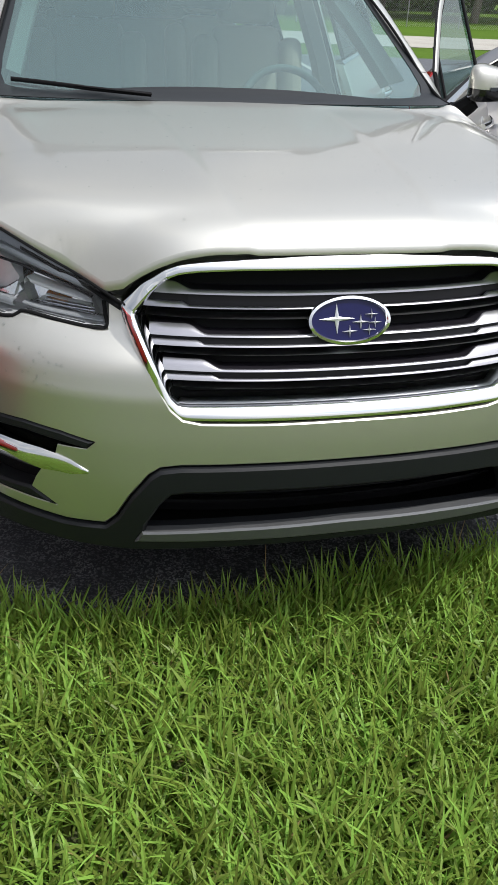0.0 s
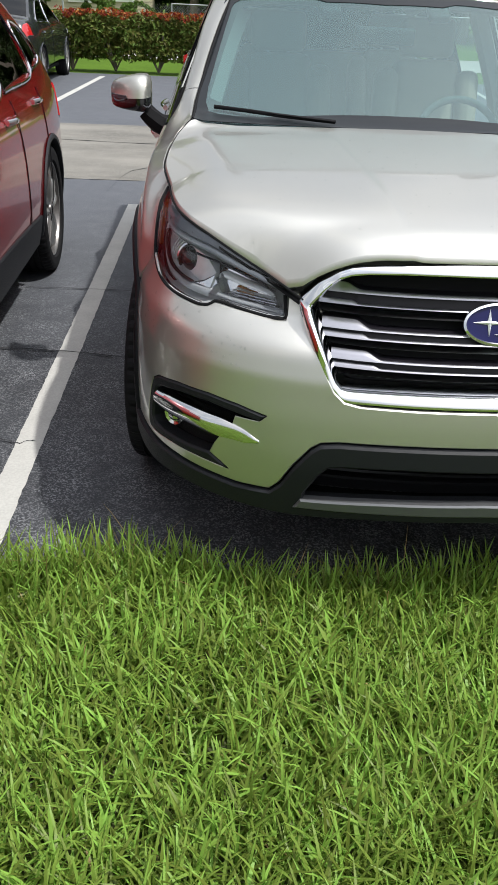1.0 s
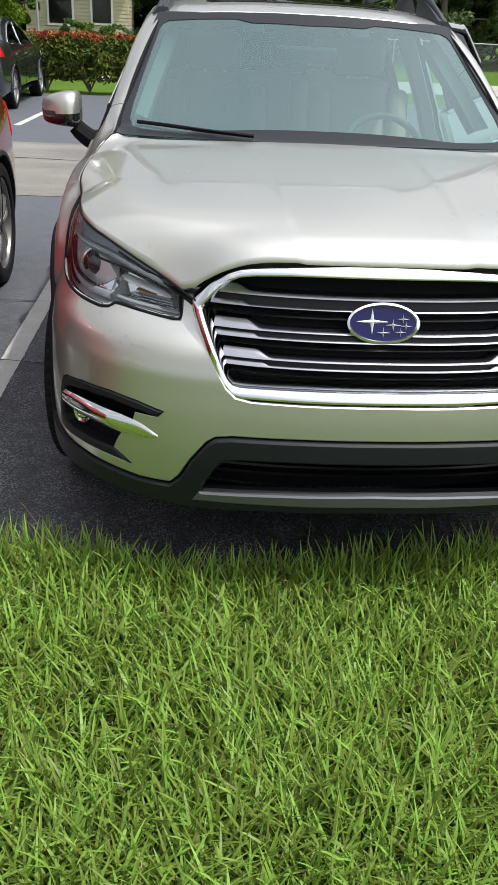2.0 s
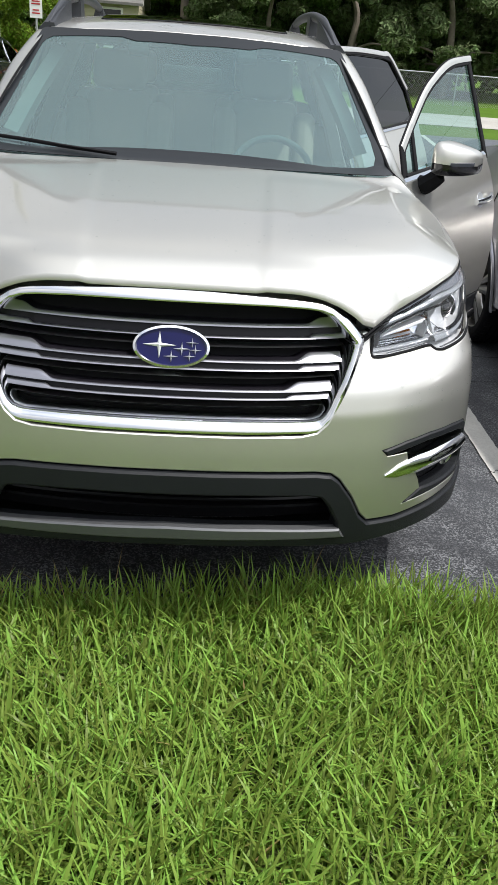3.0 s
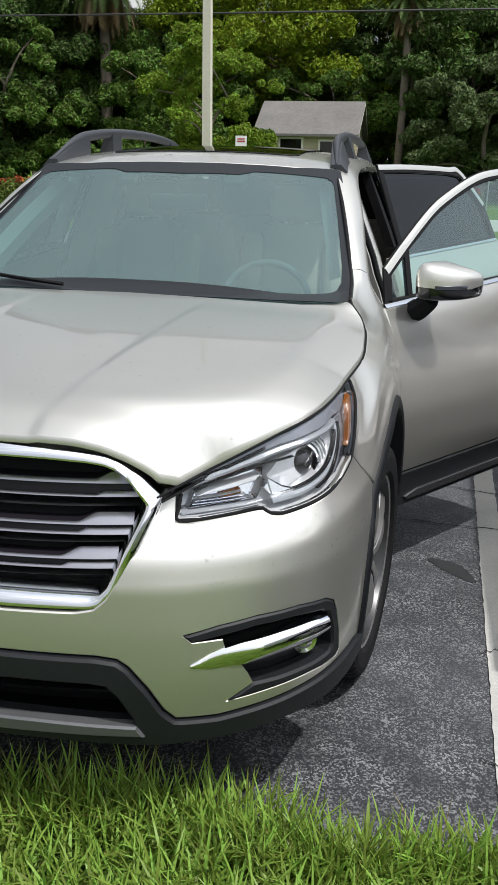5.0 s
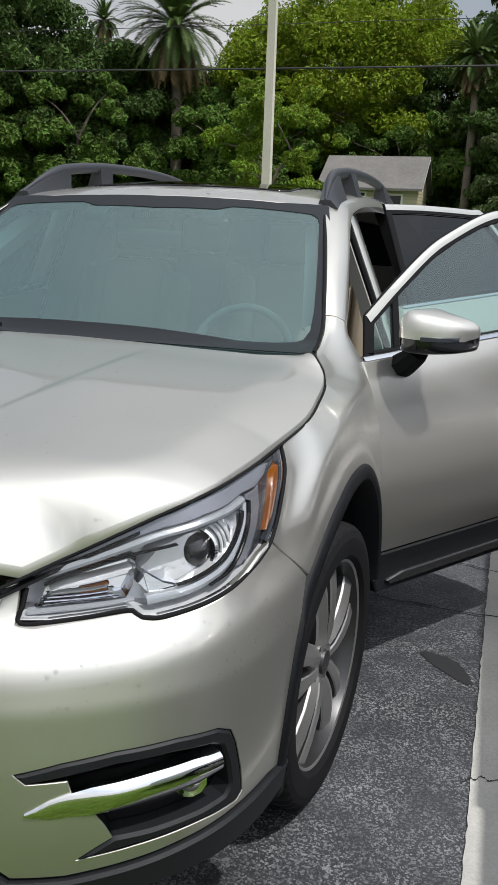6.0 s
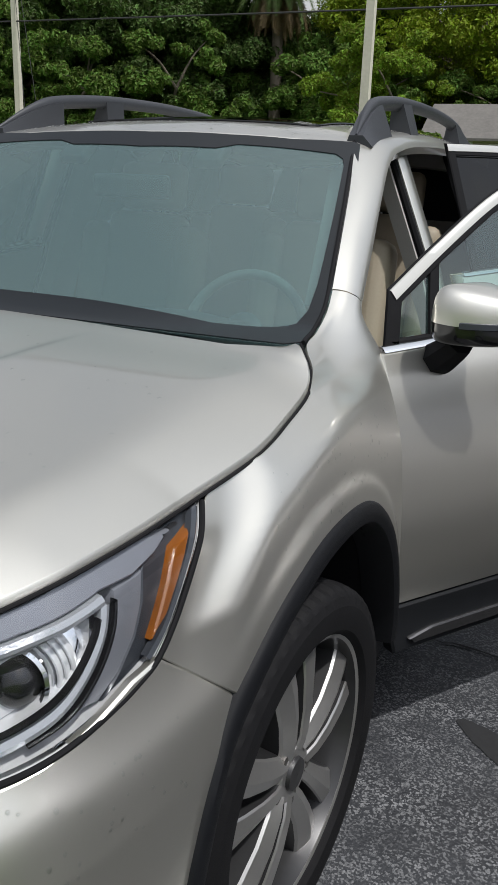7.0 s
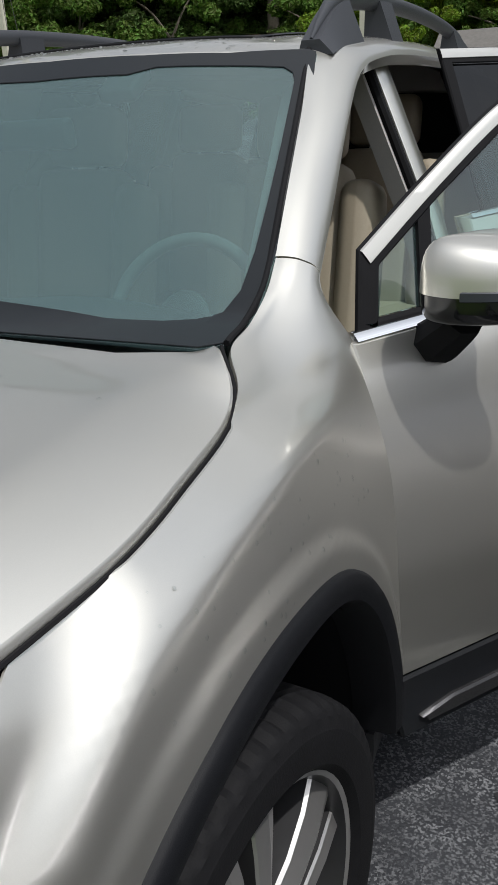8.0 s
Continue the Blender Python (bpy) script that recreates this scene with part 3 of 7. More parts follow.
def skin(outline, surface, step=0.03, holes=(), edge=0.003, lip=0.016, round_by=0.0, hole_lip=None, hole_edge=None):
    """A panel: the outline (less the holes) in the surface's own two coordinates, laid on the surface, with a rolled edge.
    surface(u, v, depth) gives places; depth goes inwards."""
    from mathutils.geometry import delaunay_2d_cdt
    loops = [np.array(o, float) if not round_by else soft(o, round_by) for o in (outline, *holes)]
    loops = [dense(o, step * 0.75) for o in loops]
    roll = [edge if k == 0 or hole_edge is None else hole_edge for k in range(len(loops))]
    inner = [shrink(o, roll[k] if k == 0 else -roll[k]) for k, o in enumerate(loops)]
    lo, hi = loops[0].min(0), loops[0].max(0)
    gu, gv = np.meshgrid(np.arange(lo[0], hi[0], step), np.arange(lo[1], hi[1], step))
    gu = gu + (np.arange(gu.shape[0]) % 2)[:, None] * step / 2
    g = np.stack([gu.ravel(), gv.ravel()], 1)
    keep = inside(g, inner[0])
    for o in inner[1:]:
        keep &= ~inside(g, o)
    g = g[keep]
    for o in inner:
        if len(g):
            g = g[np.min(np.linalg.norm(g[:, None] - o[None], axis=2), axis=1) > step * 0.5]
    pts, edges = [], []
    for o in inner:
        b = len(pts)
        pts += [Vector(p) for p in o]
        edges += [(b + i, b + (i + 1) % len(o)) for i in range(len(o))]
    rim = len(pts)
    pts += [Vector(p) for p in g]
    vs, _, fs, ov, _, _ = delaunay_2d_cdt(pts, edges, [], 0, 1e-6)
    uv = np.array([(v.x, v.y) for v in vs])
    where = {}
    for i, o in enumerate(ov):
        for k in o:
            where[k] = i
    mid = np.array([uv[list(f)].mean(0) for f in fs])
    ok = inside(mid, inner[0])
    for o in inner[1:]:
        ok &= ~inside(mid, o)
    faces = [tuple(f) for f, k in zip(fs, ok) if k]
    verts = list(surface(uv[:, 0], uv[:, 1], np.zeros(len(uv))))
    start, crease = 0, set()
    for k, o in enumerate(loops):
        n = len(o)
        ring0 = [where[start + i] for i in range(n)]
        start += n
        crease |= {frozenset((ring0[i], ring0[(i + 1) % n])) for i in range(n)}
        for depth in (roll[k], lip if k == 0 or hole_lip is None else hole_lip):
            b = len(verts)
            verts += list(surface(o[:, 0], o[:, 1], np.full(n, depth)))
            ring1 = list(range(b, b + n))
            faces += [(ring0[i], ring0[(i + 1) % n], ring1[(i + 1) % n], ring1[i]) for i in range(n)]
            ring0 = ring1
    verts = np.array(verts)
    # turn every face outwards
    out, deep = [], surface(uv[:, 0], uv[:, 1], np.full(len(uv), 0.01))
    bm = bmesh.new()
    bv = [bm.verts.new(p) for p in verts]
    for f in faces:
        if len(set(f)) == len(f):
            try:
                bm.faces.new([bv[i] for i in f])
            except ValueError:
                pass
    bmesh.ops.recalc_face_normals(bm, faces=bm.faces)
    bm.normal_update()
    f0 = bm.faces[:1]
    bm.verts.index_update()
    if f0:
        i = f0[0].verts[0].index
        score = 0
        for f in list(bm.faces)[:200]:
            i = f.verts[0].index
            if i < len(uv):
                score += f.normal.dot(Vector(verts[i] - deep[i]))
        if score < 0:
            bmesh.ops.reverse_faces(bm, faces=bm.faces)
    for e in bm.edges:
        if frozenset((e.verts[0].index, e.verts[1].index)) in crease:
            e.smooth = False
    loose = [v for v in bm.verts if not v.link_faces]
    bmesh.ops.delete(bm, geom=loose, context="VERTS")
    return bm


def flipped(bm):
    """The same panel on the car's other side."""
    b = bm.copy()
    for v in b.verts:
        v.co.x = -v.co.x
    bmesh.ops.reverse_faces(b, faces=b.faces)
    return b


def turned(bm, m):
    bm.transform(m)
    return bm


# ---- ground ----
def sheet(name, outline, z, material, label, category, step=0):
    b = Build()
    b.v = [(x, y, z) for x, y in outline]
    b.f = [tuple(range(len(outline)))]
    return tagged(b.done(name, material, smooth=False), label, category, kind="structure")


def slab(name, x0, x1, y0, y1, z, material, label, category):
    return sheet(name, [(x0, y0), (x1, y0), (x1, y1), (x0, y1)], z, material, label, category)


slab("ground", -1500, 1500, -1500, 1500, -0.03, LAWN, "mown green lawn stretching to the tree line", "ground")

# the lot: its near edge wanders where the turf creeps over it
lawn_line = pchip([-14, -3, -1.3, -0.95, -0.5, 0.1, 0.70, 0.92, 1.3, 3, 14], [0.0, 0.02, 0.06, 0.12, 0.01, 0.0, 0.065, 0.03, 0.07, 0.04, 0.02])


def lawn_edge(x):
    return lawn_line(x) + 0.012 * np.sin(5.3 * np.asarray(x)) + 0.008 * np.sin(17 * np.asarray(x))


near = [(float(x), float(lawn_edge(x))) for x in np.linspace(-14, 14, 240)]
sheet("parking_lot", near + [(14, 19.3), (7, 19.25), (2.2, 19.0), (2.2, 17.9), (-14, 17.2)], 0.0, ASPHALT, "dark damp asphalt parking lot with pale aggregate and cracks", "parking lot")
slab("concrete_band", -14, 14, 6.1, 9.8, 0.004, CONCRETE, "worn tan concrete strip across the asphalt lot", "pavement")
sheet("road", [(-120, 21.5), (0, 23.2), (120, 27.5), (120, 34), (0, 29.2), (-120, 26.5)], -0.018, ROADWAY, "pale sunlit road beyond the lawn strip", "road")


def painted_line(x0, y0, x1, y1, w, label):
    """A worn stripe with ragged edges."""
    n = 160
    rng = np.random.default_rng(int(abs(x0 * 100 + y1 * 10)))
    d = np.array([x1 - x0, y1 - y0])
    d = d / np.linalg.norm(d)
    s = np.array([d[1], -d[0]])
    b = Build()
    rows = []
    for i in range(n + 1):
        c = np.array([x0, y0]) + (np.array([x1, y1]) - (x0, y0)) * i / n
        l, r = -w / 2 + rng.normal(0, 0.0014), w / 2 + rng.normal(0, 0.0014)
        rows.append([(*(c + s * k), 0.006) for k in (l, r)])
    b.grid(rows, flip=True)
    return tagged(b.done("parking_line", LINE_PAINT, smooth=False), label, "road marking", "parking lines")


painted_line(-1.40, 0.08, -1.28, 5.1, 0.100, "worn white painted bay line on dark asphalt")
painted_line(1.365, 0.05, 1.435, 5.1, 0.102, "worn white painted bay line beside the champagne car")
painted_line(-3.05, 11.6, -2.78, 17.0, 0.11, "bright white bay line near the hedge")
painted_line(4.77, 14.6, 5.33, 19.1, 0.11, "short white bay line near the far lawn")


CRACK = shader("crack_filler", (0.012, 0.012, 0.013), 0.9, 0.0, vary=0.3, grain=60)
PAINTED_SHADOW = shader("painted_shadow", (0.012, 0.0125, 0.014), 0.7, 0.0, vary=0.4, grain=60, stain=0.3, stain_scale=9)


def crack(points, w, seed, label="thin dark crack running across the asphalt"):
    """A jagged hairline gap in the surface."""
    q = np.random.default_rng(seed)
    p = rom(points, 70)
    p[:, 1] += np.cumsum(q.normal(0, 0.004, 70)) - np.linspace(0, 1, 70) * 0.0
    ww = w * (0.4 + q.uniform(0, 1, 70))
    rows = [[(x, y - k / 2, 0.0075), (x, y + k / 2, 0.0075)] for (x, y), k in zip(p, ww)]
    return tagged(Build().grid(rows).done("asphalt_crack", CRACK, smooth=False), label, "crack", "asphalt cracks", "stuff")


crack([(-3.4, 1.95), (-2.2, 1.90), (-1.4, 1.86), (-0.9, 1.80), (0.2, 1.84)], 0.010, 1)
crack([(-3.2, 2.95), (-2.0, 2.86), (-1.3, 2.82), (-0.8, 2.80), (0.4, 2.84)], 0.008, 2)
crack([(0.8, 2.18), (1.36, 2.15), (1.75, 2.16), (2.6, 2.2)], 0.009, 3)
crack([(1.2, 2.66), (1.5, 2.60), (2.1, 2.58), (3.0, 2.55)], 0.009, 4)
crack([(-1.62, 0.99), (-1.5, 0.99), (-1.36, 0.985)], 0.006, 5)
crack([(1.30, 1.05), (1.42, 1.06), (1.50, 1.04)], 0.006, 6)
crack([(1.28, 0.50), (1.40, 0.48), (1.46, 0.49)], 0.006, 7)
crack([(-0.55, 7.3), (-0.9, 7.0), (-1.4, 6.6), (-1.55, 5.6)], 0.02, 8)
crack([(-6, 8.3), (-3, 8.42), (-1, 8.3), (3, 8.5)], 0.025, 9)


# flat dark patch that paints a cast shadow onto the asphalt
def stain(x, y, length, w, angle, seed):
    q = np.random.default_rng(seed)
    a = np.linspace(0, 2 * np.pi, 36, endpoint=False)
    k = 1 + 0.12 * np.sin(3 * a + seed) + q.normal(0, 0.05, 36)
    c, s = math.cos(angle), math.sin(angle)
    u, v = length / 2 * np.cos(a) * k, w / 2 * np.sin(a) * k
    b = Build()
    b.v = [(x + c * i - s * j, y + s * i + c * j, 0.0025) for i, j in zip(u, v)]
    b.f = [tuple(range(36))]
    return tagged(b.done("dark_stain", PAINTED_SHADOW, smooth=False), "dark streak painted as a shadow on the asphalt", "stain", "asphalt stains")


stain(1.225, 1.69, 0.24, 0.085, -0.78, 3)


# ---- the champagne car ----
suv = thing("suv", "champagne metallic mid-size family car with chrome grille, driver side doors open", "car")
HUB_F, HUB_R, HUB_Z = 0.928, 3.818, 0.376


def hood(u, v, depth):
    p = hood_skin(u, v)
    p[:, 0] *= np.where(u < 0, -1, 1)
    p[:, 2] -= depth
    return p


# the wing runs on behind the bonnet as a tongue that becomes the foot of the screen pillar
FOOT_Y, FOOT_Z, FOOT_SPAN = (1.09, 1.492), (1.088, 1.080), 0.30
FOOT_EDGE = rom([(0.845, 1.09, 1.088), (0.824, 1.16, 1.115), (0.787, 1.222, 1.146), (0.779, 1.305, 1.160), (0.772, 1.390, 1.191), (0.759, 1.462, 1.230)], 60)
PILLAR_IN, PILLAR_OUT = np.array((0.759, 1.462, 1.230)), np.array((0.819, 1.508, 1.199))
PILLAR_LIFT = pchip([0.0, 0.2, 0.45, 0.7, 0.92, 1.0, 1.2], [0.0, 0.007, 0.011, 0.010, 0.003, -0.003, -0.01])


def wing_foot(u, k):
    """u across from the bonnet to the door, k along from the wing to the pillar."""
    y, z = FOOT_Y[0] + (FOOT_Y[1] - FOOT_Y[0]) * u, FOOT_Z[0] + (FOOT_Z[1] - FOOT_Z[0]) * u
    p0 = side_skin(y, z)
    e = 1e-3
    dy, dz = 0.30 * (1 - u) + 0.012 * u, 0.115 * (1 - u) + 0.125 * u
    t0 = (side_skin(y + e, z) - p0) / e * dy[:, None] + (side_skin(y, z + e) - p0) / e * dz[:, None]
    p1 = PILLAR_IN + (PILLAR_OUT - PILLAR_IN) * u[:, None] + np.array([0.6, -0.25, 0.75]) * PILLAR_LIFT(u)[:, None]
    t1 = np.array([-0.032, 0.165, 0.104]) * (1.9 - 1.0 * u)[:, None]
    q = k[:, None]
    h = lambda a, b, c, d: (2 * q ** 3 - 3 * q ** 2 + 1) * a + (q ** 3 - 2 * q ** 2 + q) * c + (3 * q ** 2 - 2 * q ** 3) * b + (q ** 3 - q ** 2) * d
    flat = h(p0, p1, t0, t1)
    zero = np.zeros(1)
    a0 = side_skin(zero + FOOT_Y[0], zero + FOOT_Z[0])
    b0 = (side_skin(zero + FOOT_Y[0] + e, zero + FOOT_Z[0]) - a0) / e * 0.30 + (side_skin(zero + FOOT_Y[0], zero + FOOT_Z[0] + e) - a0) / e * 0.115
    rim = h(a0, PILLAR_IN[None], b0, np.array([[-0.032, 0.165, 0.104]]) * 1.9)
    want = np.stack([np.interp(k, np.linspace(0, 1, 60), FOOT_EDGE[:, j]) for j in range(3)], 1)
    return flat + (want - rim) * ((1 - np.clip(u, 0, 1)) ** 1.0)[:, None]


def flank_at(y, z, depth):
    p = side_skin(y, z, -depth)
    top = ease((z - 0.98) / 0.04)
    p[:, 0] += 0.8 * depth * top
    p[:, 2] -= 0.9 * depth * top
    u = (y - FOOT_Y[0]) / (FOOT_Y[1] - FOOT_Y[0])
    k = (z - (FOOT_Z[0] + (FOOT_Z[1] - FOOT_Z[0]) * u)) / FOOT_SPAN
    on = (k > 0) & (u > -0.02) & (y < 1.6)
    if on.any():
        p[on] = wing_foot(u[on], k[on]) - np.array([0.3, 0, 0.8]) * np.broadcast_to(depth, y.shape)[on][:, None]
    return p


def arc(cy, cz, r, a0, a1, n):
    a = np.radians(np.linspace(a0, a1, n))
    return [(cy + r * math.cos(k), cz + r * math.sin(k)) for k in a]


def both(half):
    """The closed outline whose right half runs from the middle out and back to the middle."""
    return list(half) + [(-s, z) for s, z in half[::-1] if s > 0]


# front bumper
fog_hole = [(0.570, 0.597), (0.65, 0.612), (0.74, 0.620), (0.85, 0.617), (0.935, 0.606), (0.968, 0.588), (0.982, 0.555), (0.998, 0.49), (1.006, 0.435), (0.99, 0.421),
            (0.90, 0.424), (0.77, 0.420), (0.668, 0.413), (0.700, 0.433), (0.732, 0.450), (0.718, 0.480), (0.702, 0.505), (0.640, 0.518), (0.664, 0.555), (0.658, 0.577), (0.59, 0.577)]
ARCH_FRONT = [(float(np.interp(HUB_F + 0.502 * math.cos(radians(k)), PLAN[60:, 1], PLAN_S[60:])), HUB_Z + 0.502 * math.sin(radians(k))) for k in (131, 138, 145, 152, 159, 166, 173, 177)]
bumper_half = [(0.0, 0.650), (0.20, 0.649), (0.34, 0.650), (0.382, 0.658), (0.408, 0.681), (0.470, 0.786), (0.519, 0.866), (0.540, 0.884), (0.560, 0.886), (0.574, 0.880),
               (0.566, 0.823), (0.60, 0.820), (0.70, 0.828), (0.79, 0.836), (0.808, 0.825), (0.84, 0.820), (0.90, 0.826), (0.98, 0.838), (1.06, 0.857), (1.13, 0.877), (1.185, 0.882),
               (1.26, 0.822), *ARCH_FRONT, (1.10, 0.412), (0.94, 0.404), (0.81, 0.391), (0.65, 0.379),
               (0.556, 0.384), (0.53, 0.41), (0.496, 0.470), (0.455, 0.525), (0.43, 0.543), (0.385, 0.550), (0.20, 0.554), (0.0, 0.555)]
part("bumper", skin(both(bumper_half), nose, 0.012, [fog_hole, [(-s, z) for s, z in fog_hole]], 0.003, 0.012, hole_lip=0.003, hole_edge=0.0009), PAINT, suv, sharp=22.0)


# lower black apron with its intake, and the silver bar
apron_half = [(0.0, 0.551), (0.20, 0.550), (0.385, 0.546), (0.43, 0.539), (0.452, 0.522), (0.492, 0.468), (0.526, 0.407), (0.554, 0.380), (0.65, 0.375), (0.81, 0.387), (0.94, 0.400),
              (1.10, 0.408), (1.186, 0.400), (1.16, 0.345), (1.06, 0.335), (0.95, 0.330), (0.81, 0.325), (0.65, 0.315), (0.49, 0.312), (0.25, 0.325), (0.0, 0.33)]
intake_half = [(0.0, 0.489), (0.20, 0.489), (0.37, 0.484), (0.405, 0.478), (0.43, 0.45), (0.462, 0.392), (0.462, 0.372), (0.25, 0.385), (0.0, 0.392)]


def apron(u, v, depth):
    return nose(u, v, depth - 0.012)


part("lower_apron", skin(both(apron_half), apron, 0.02, [both(intake_half)], 0.006, 0.05), PLASTIC, suv, "black textured plastic apron round the lower intake")
bar_half = [(0.0, 0.396), (0.25, 0.389), (0.470, 0.376), (0.488, 0.346), (0.25, 0.352), (0.0, 0.356)]
part("skid_bar", skin(both(bar_half), lambda u, v, d: nose(u, v, d - 0.021), 0.02, (), 0.005, 0.03), SKID, suv, "silver painted skid bar")
b = Build()
for k, z in enumerate((0.48, 0.46, 0.435, 0.41)):
    u = np.linspace(-0.46, 0.46, 30)
    b.grid([nose(u, np.full(30, z + e), 0.07 + f) for e, f in ((0.006, 0.03), (0.004, 0.0), (-0.004, 0.0), (-0.006, 0.03))])
b.done("intake_louvre", GLOSS, suv)
b = Build()
u = np.linspace(-0.52, 0.52, 30)
b.grid([nose(u, np.full(30, z), 0.13) for z in (0.52, 0.34)])
u = np.linspace(-1.15, 1.15, 60)
b.grid([nose(u, np.full(60, z), d) for z, d in ((0.335, 0.005), (0.30, 0.035), (0.25, 0.10), (0.22, 0.30))])
b.done("undertray", MATT, suv)

# fog lamp recesses, blades and lamps
for side in (1, -1):
    flip = (lambda x: x) if side > 0 else flipped
    hole = [(s, z) for s, z in fog_hole]
    recess = part("fog_recess", flip(skin(hole, lambda u, v, d: nose(u, v, d + 0.045), 0.025, (), 0.002, -0.040)), GLOSS, suv, "black fog lamp recess")
    rim = [(0.572, 0.596), (0.65, 0.611), (0.74, 0.619), (0.85, 0.616), (0.935, 0.605), (0.967, 0.587), (0.981, 0.555), (0.997, 0.49), (1.005, 0.435), (0.99, 0.422), (0.90, 0.425), (0.77, 0.421), (0.67, 0.414),
           (0.735, 0.449), (0.80, 0.446), (0.90, 0.447), (0.955, 0.452), (0.968, 0.468), (0.96, 0.52), (0.945, 0.565), (0.92, 0.578), (0.84, 0.590), (0.74, 0.594), (0.66, 0.585), (0.59, 0.576)]
    part("surround", flip(skin(rim, lambda u, v, d: nose(u, v, d - 0.002), 0.02, (), 0.006, 0.045)), PLASTIC, recess, "black textured surround")
    # chrome blade: a tapered spear that follows the nose
    s = np.linspace(0.587, 0.936, 26)
    mid = np.interp(s, [0.587, 0.66, 0.80, 0.936], [0.520, 0.532, 0.540, 0.540])
    half = np.interp(s, [0.587, 0.63, 0.70, 0.88, 0.936], [0.004, 0.019, 0.027, 0.026, 0.020])
    proud = np.interp(s, [0.587, 0.65, 0.74], [0.25, 0.40, 1.0])
    rows = [nose(s, mid + half * a, 0.035 if d > 0 else d * proud) for a, d in ((1.0, 0.035), (1.0, -0.004), (0.70, -0.012), (0.1, -0.017), (-0.5, -0.013), (-1.0, -0.004), (-1.0, 0.035))]
    c = Build().grid(rows)
    for e in (0, -1):
        c.f.append(tuple(k * 26 + (0 if e == 0 else 25) for k in range(7)))
    if side < 0:
        c.moved(Matrix.Diagonal((-1, 1, 1, 1)))
    c.done("chrome_blade", CHROME, recess, "polished chrome blade")
    p = nose(0.893, 0.497, 0.032) * np.array([side, 1, 1])
    n = Vector((side * 0.55, -0.83, 0)).normalized()
    turn = n.to_track_quat("Y", "Z").to_matrix().to_4x4()
    c = Build().lathe([(-0.03, 0.008), (-0.02, 0.022), (0.0, 0.030), (0.010, 0.031), (0.007, 0.022), (0.014, 0.016), (0.017, 0.003)], "y", sides=11).moved(Matrix.Translation(p) @ turn)
    c.done("fog_lamp", LAMP_CHROME, recess, "small clear faceted fog lamp", smooth=False)

# grille: chrome frame, slats, backing, badge
outer_half = [(0.0, 0.996), (0.15, 0.996), (0.26, 0.995), (0.36, 0.990), (0.405, 0.984), (0.435, 0.971), (0.485, 0.928), (0.535, 0.882), (0.528, 0.856), (0.488, 0.785), (0.423, 0.679), (0.393, 0.654), (0.36, 0.647), (0.20, 0.645), (0.0, 0.645)]
inner_half = [(0.0, 0.953), (0.15, 0.953), (0.26, 0.951), (0.35, 0.946), (0.394, 0.940), (0.42, 0.930), (0.452, 0.905), (0.484, 0.868), (0.478, 0.853), (0.442, 0.787), (0.404, 0.710), (0.390, 0.694), (0.37, 0.689), (0.20, 0.690), (0.0, 0.690)]
o, i = np.array(both(outer_half)), np.array(both(inner_half))


def fine(loop, k=6):
    """Evenly refined closed loop, gently smoothed."""
    n = len(loop)
    out = []
    for j in range(n):
        p0, p1, p2, p3 = loop[j - 1], loop[j], loop[(j + 1) % n], loop[(j + 2) % n]
        for t in np.linspace(0, 1, k, endpoint=False):
            cr = 0.5 * (2 * p1 + (p2 - p0) * t + (2 * p0 - 5 * p1 + 4 * p2 - p3) * t * t + (3 * p1 - p0 - 3 * p2 + p3) * t ** 3)
            out.append(0.65 * (p1 + (p2 - p1) * t) + 0.35 * cr)
    return np.array(out)


o, i = fine(o), fine(i)
rows = []
for t, d in ((-0.10, 0.022), (-0.03, 0.008), (0.04, -0.001), (0.22, -0.009), (0.45, -0.013), (0.66, -0.014), (0.78, -0.010), (0.88, 0.002), (0.96, 0.016), (1.0, 0.06)):
    q = o + (i - o) * t
    low_w = np.clip((0.78 - q[:, 1]) / 0.08, 0, 1)
    side_w = ease((0.935 - q[:, 1]) / 0.05) * (1 - ease((0.70 - q[:, 1]) / 0.03))
    top_w = ease((q[:, 1] - 0.925) / 0.02)
    tip = side_w * (0.004 - 0.014 * np.clip((t - 0.06) / 0.66, 0, 1)) + top_w * 0.009 * (1 - 2.1 * np.clip(t, 0, 0.8)) + (1 - side_w) * low_w * 0.020 * np.clip((0.30 - t) / 0.24, 0, 1)
    rows.append(mask(q[:, 0], q[:, 1], d + tip + low_w * 0.034 * np.clip((t - 0.22) / 0.78, 0, 1)))
grille = part("grille", turned(skin(both(inner_half), lambda u, v, d: mask(u, v, d + 0.075), 0.04, (), 0.002, 0.01), Matrix.Identity(4)), MATT, suv, "black grille with six silver slats")
Build().grid(rows, close_u=True).done("grille_frame", CHROME, grille, "wide polished chrome frame", sharp=50)


def reach(z):
    """Half the opening's width at height z."""
    return float(np.interp(z, [0.69, 0.71, 0.787, 0.853, 0.87, 0.905, 0.93, 0.945], [0.385, 0.402, 0.440, 0.474, 0.481, 0.450, 0.418, 0.36]))


BAR = shader("grille_bar_plastic", (0.010, 0.009, 0.012), 0.40, 0.0, spec=0.25, vary=0.08, grain=60)
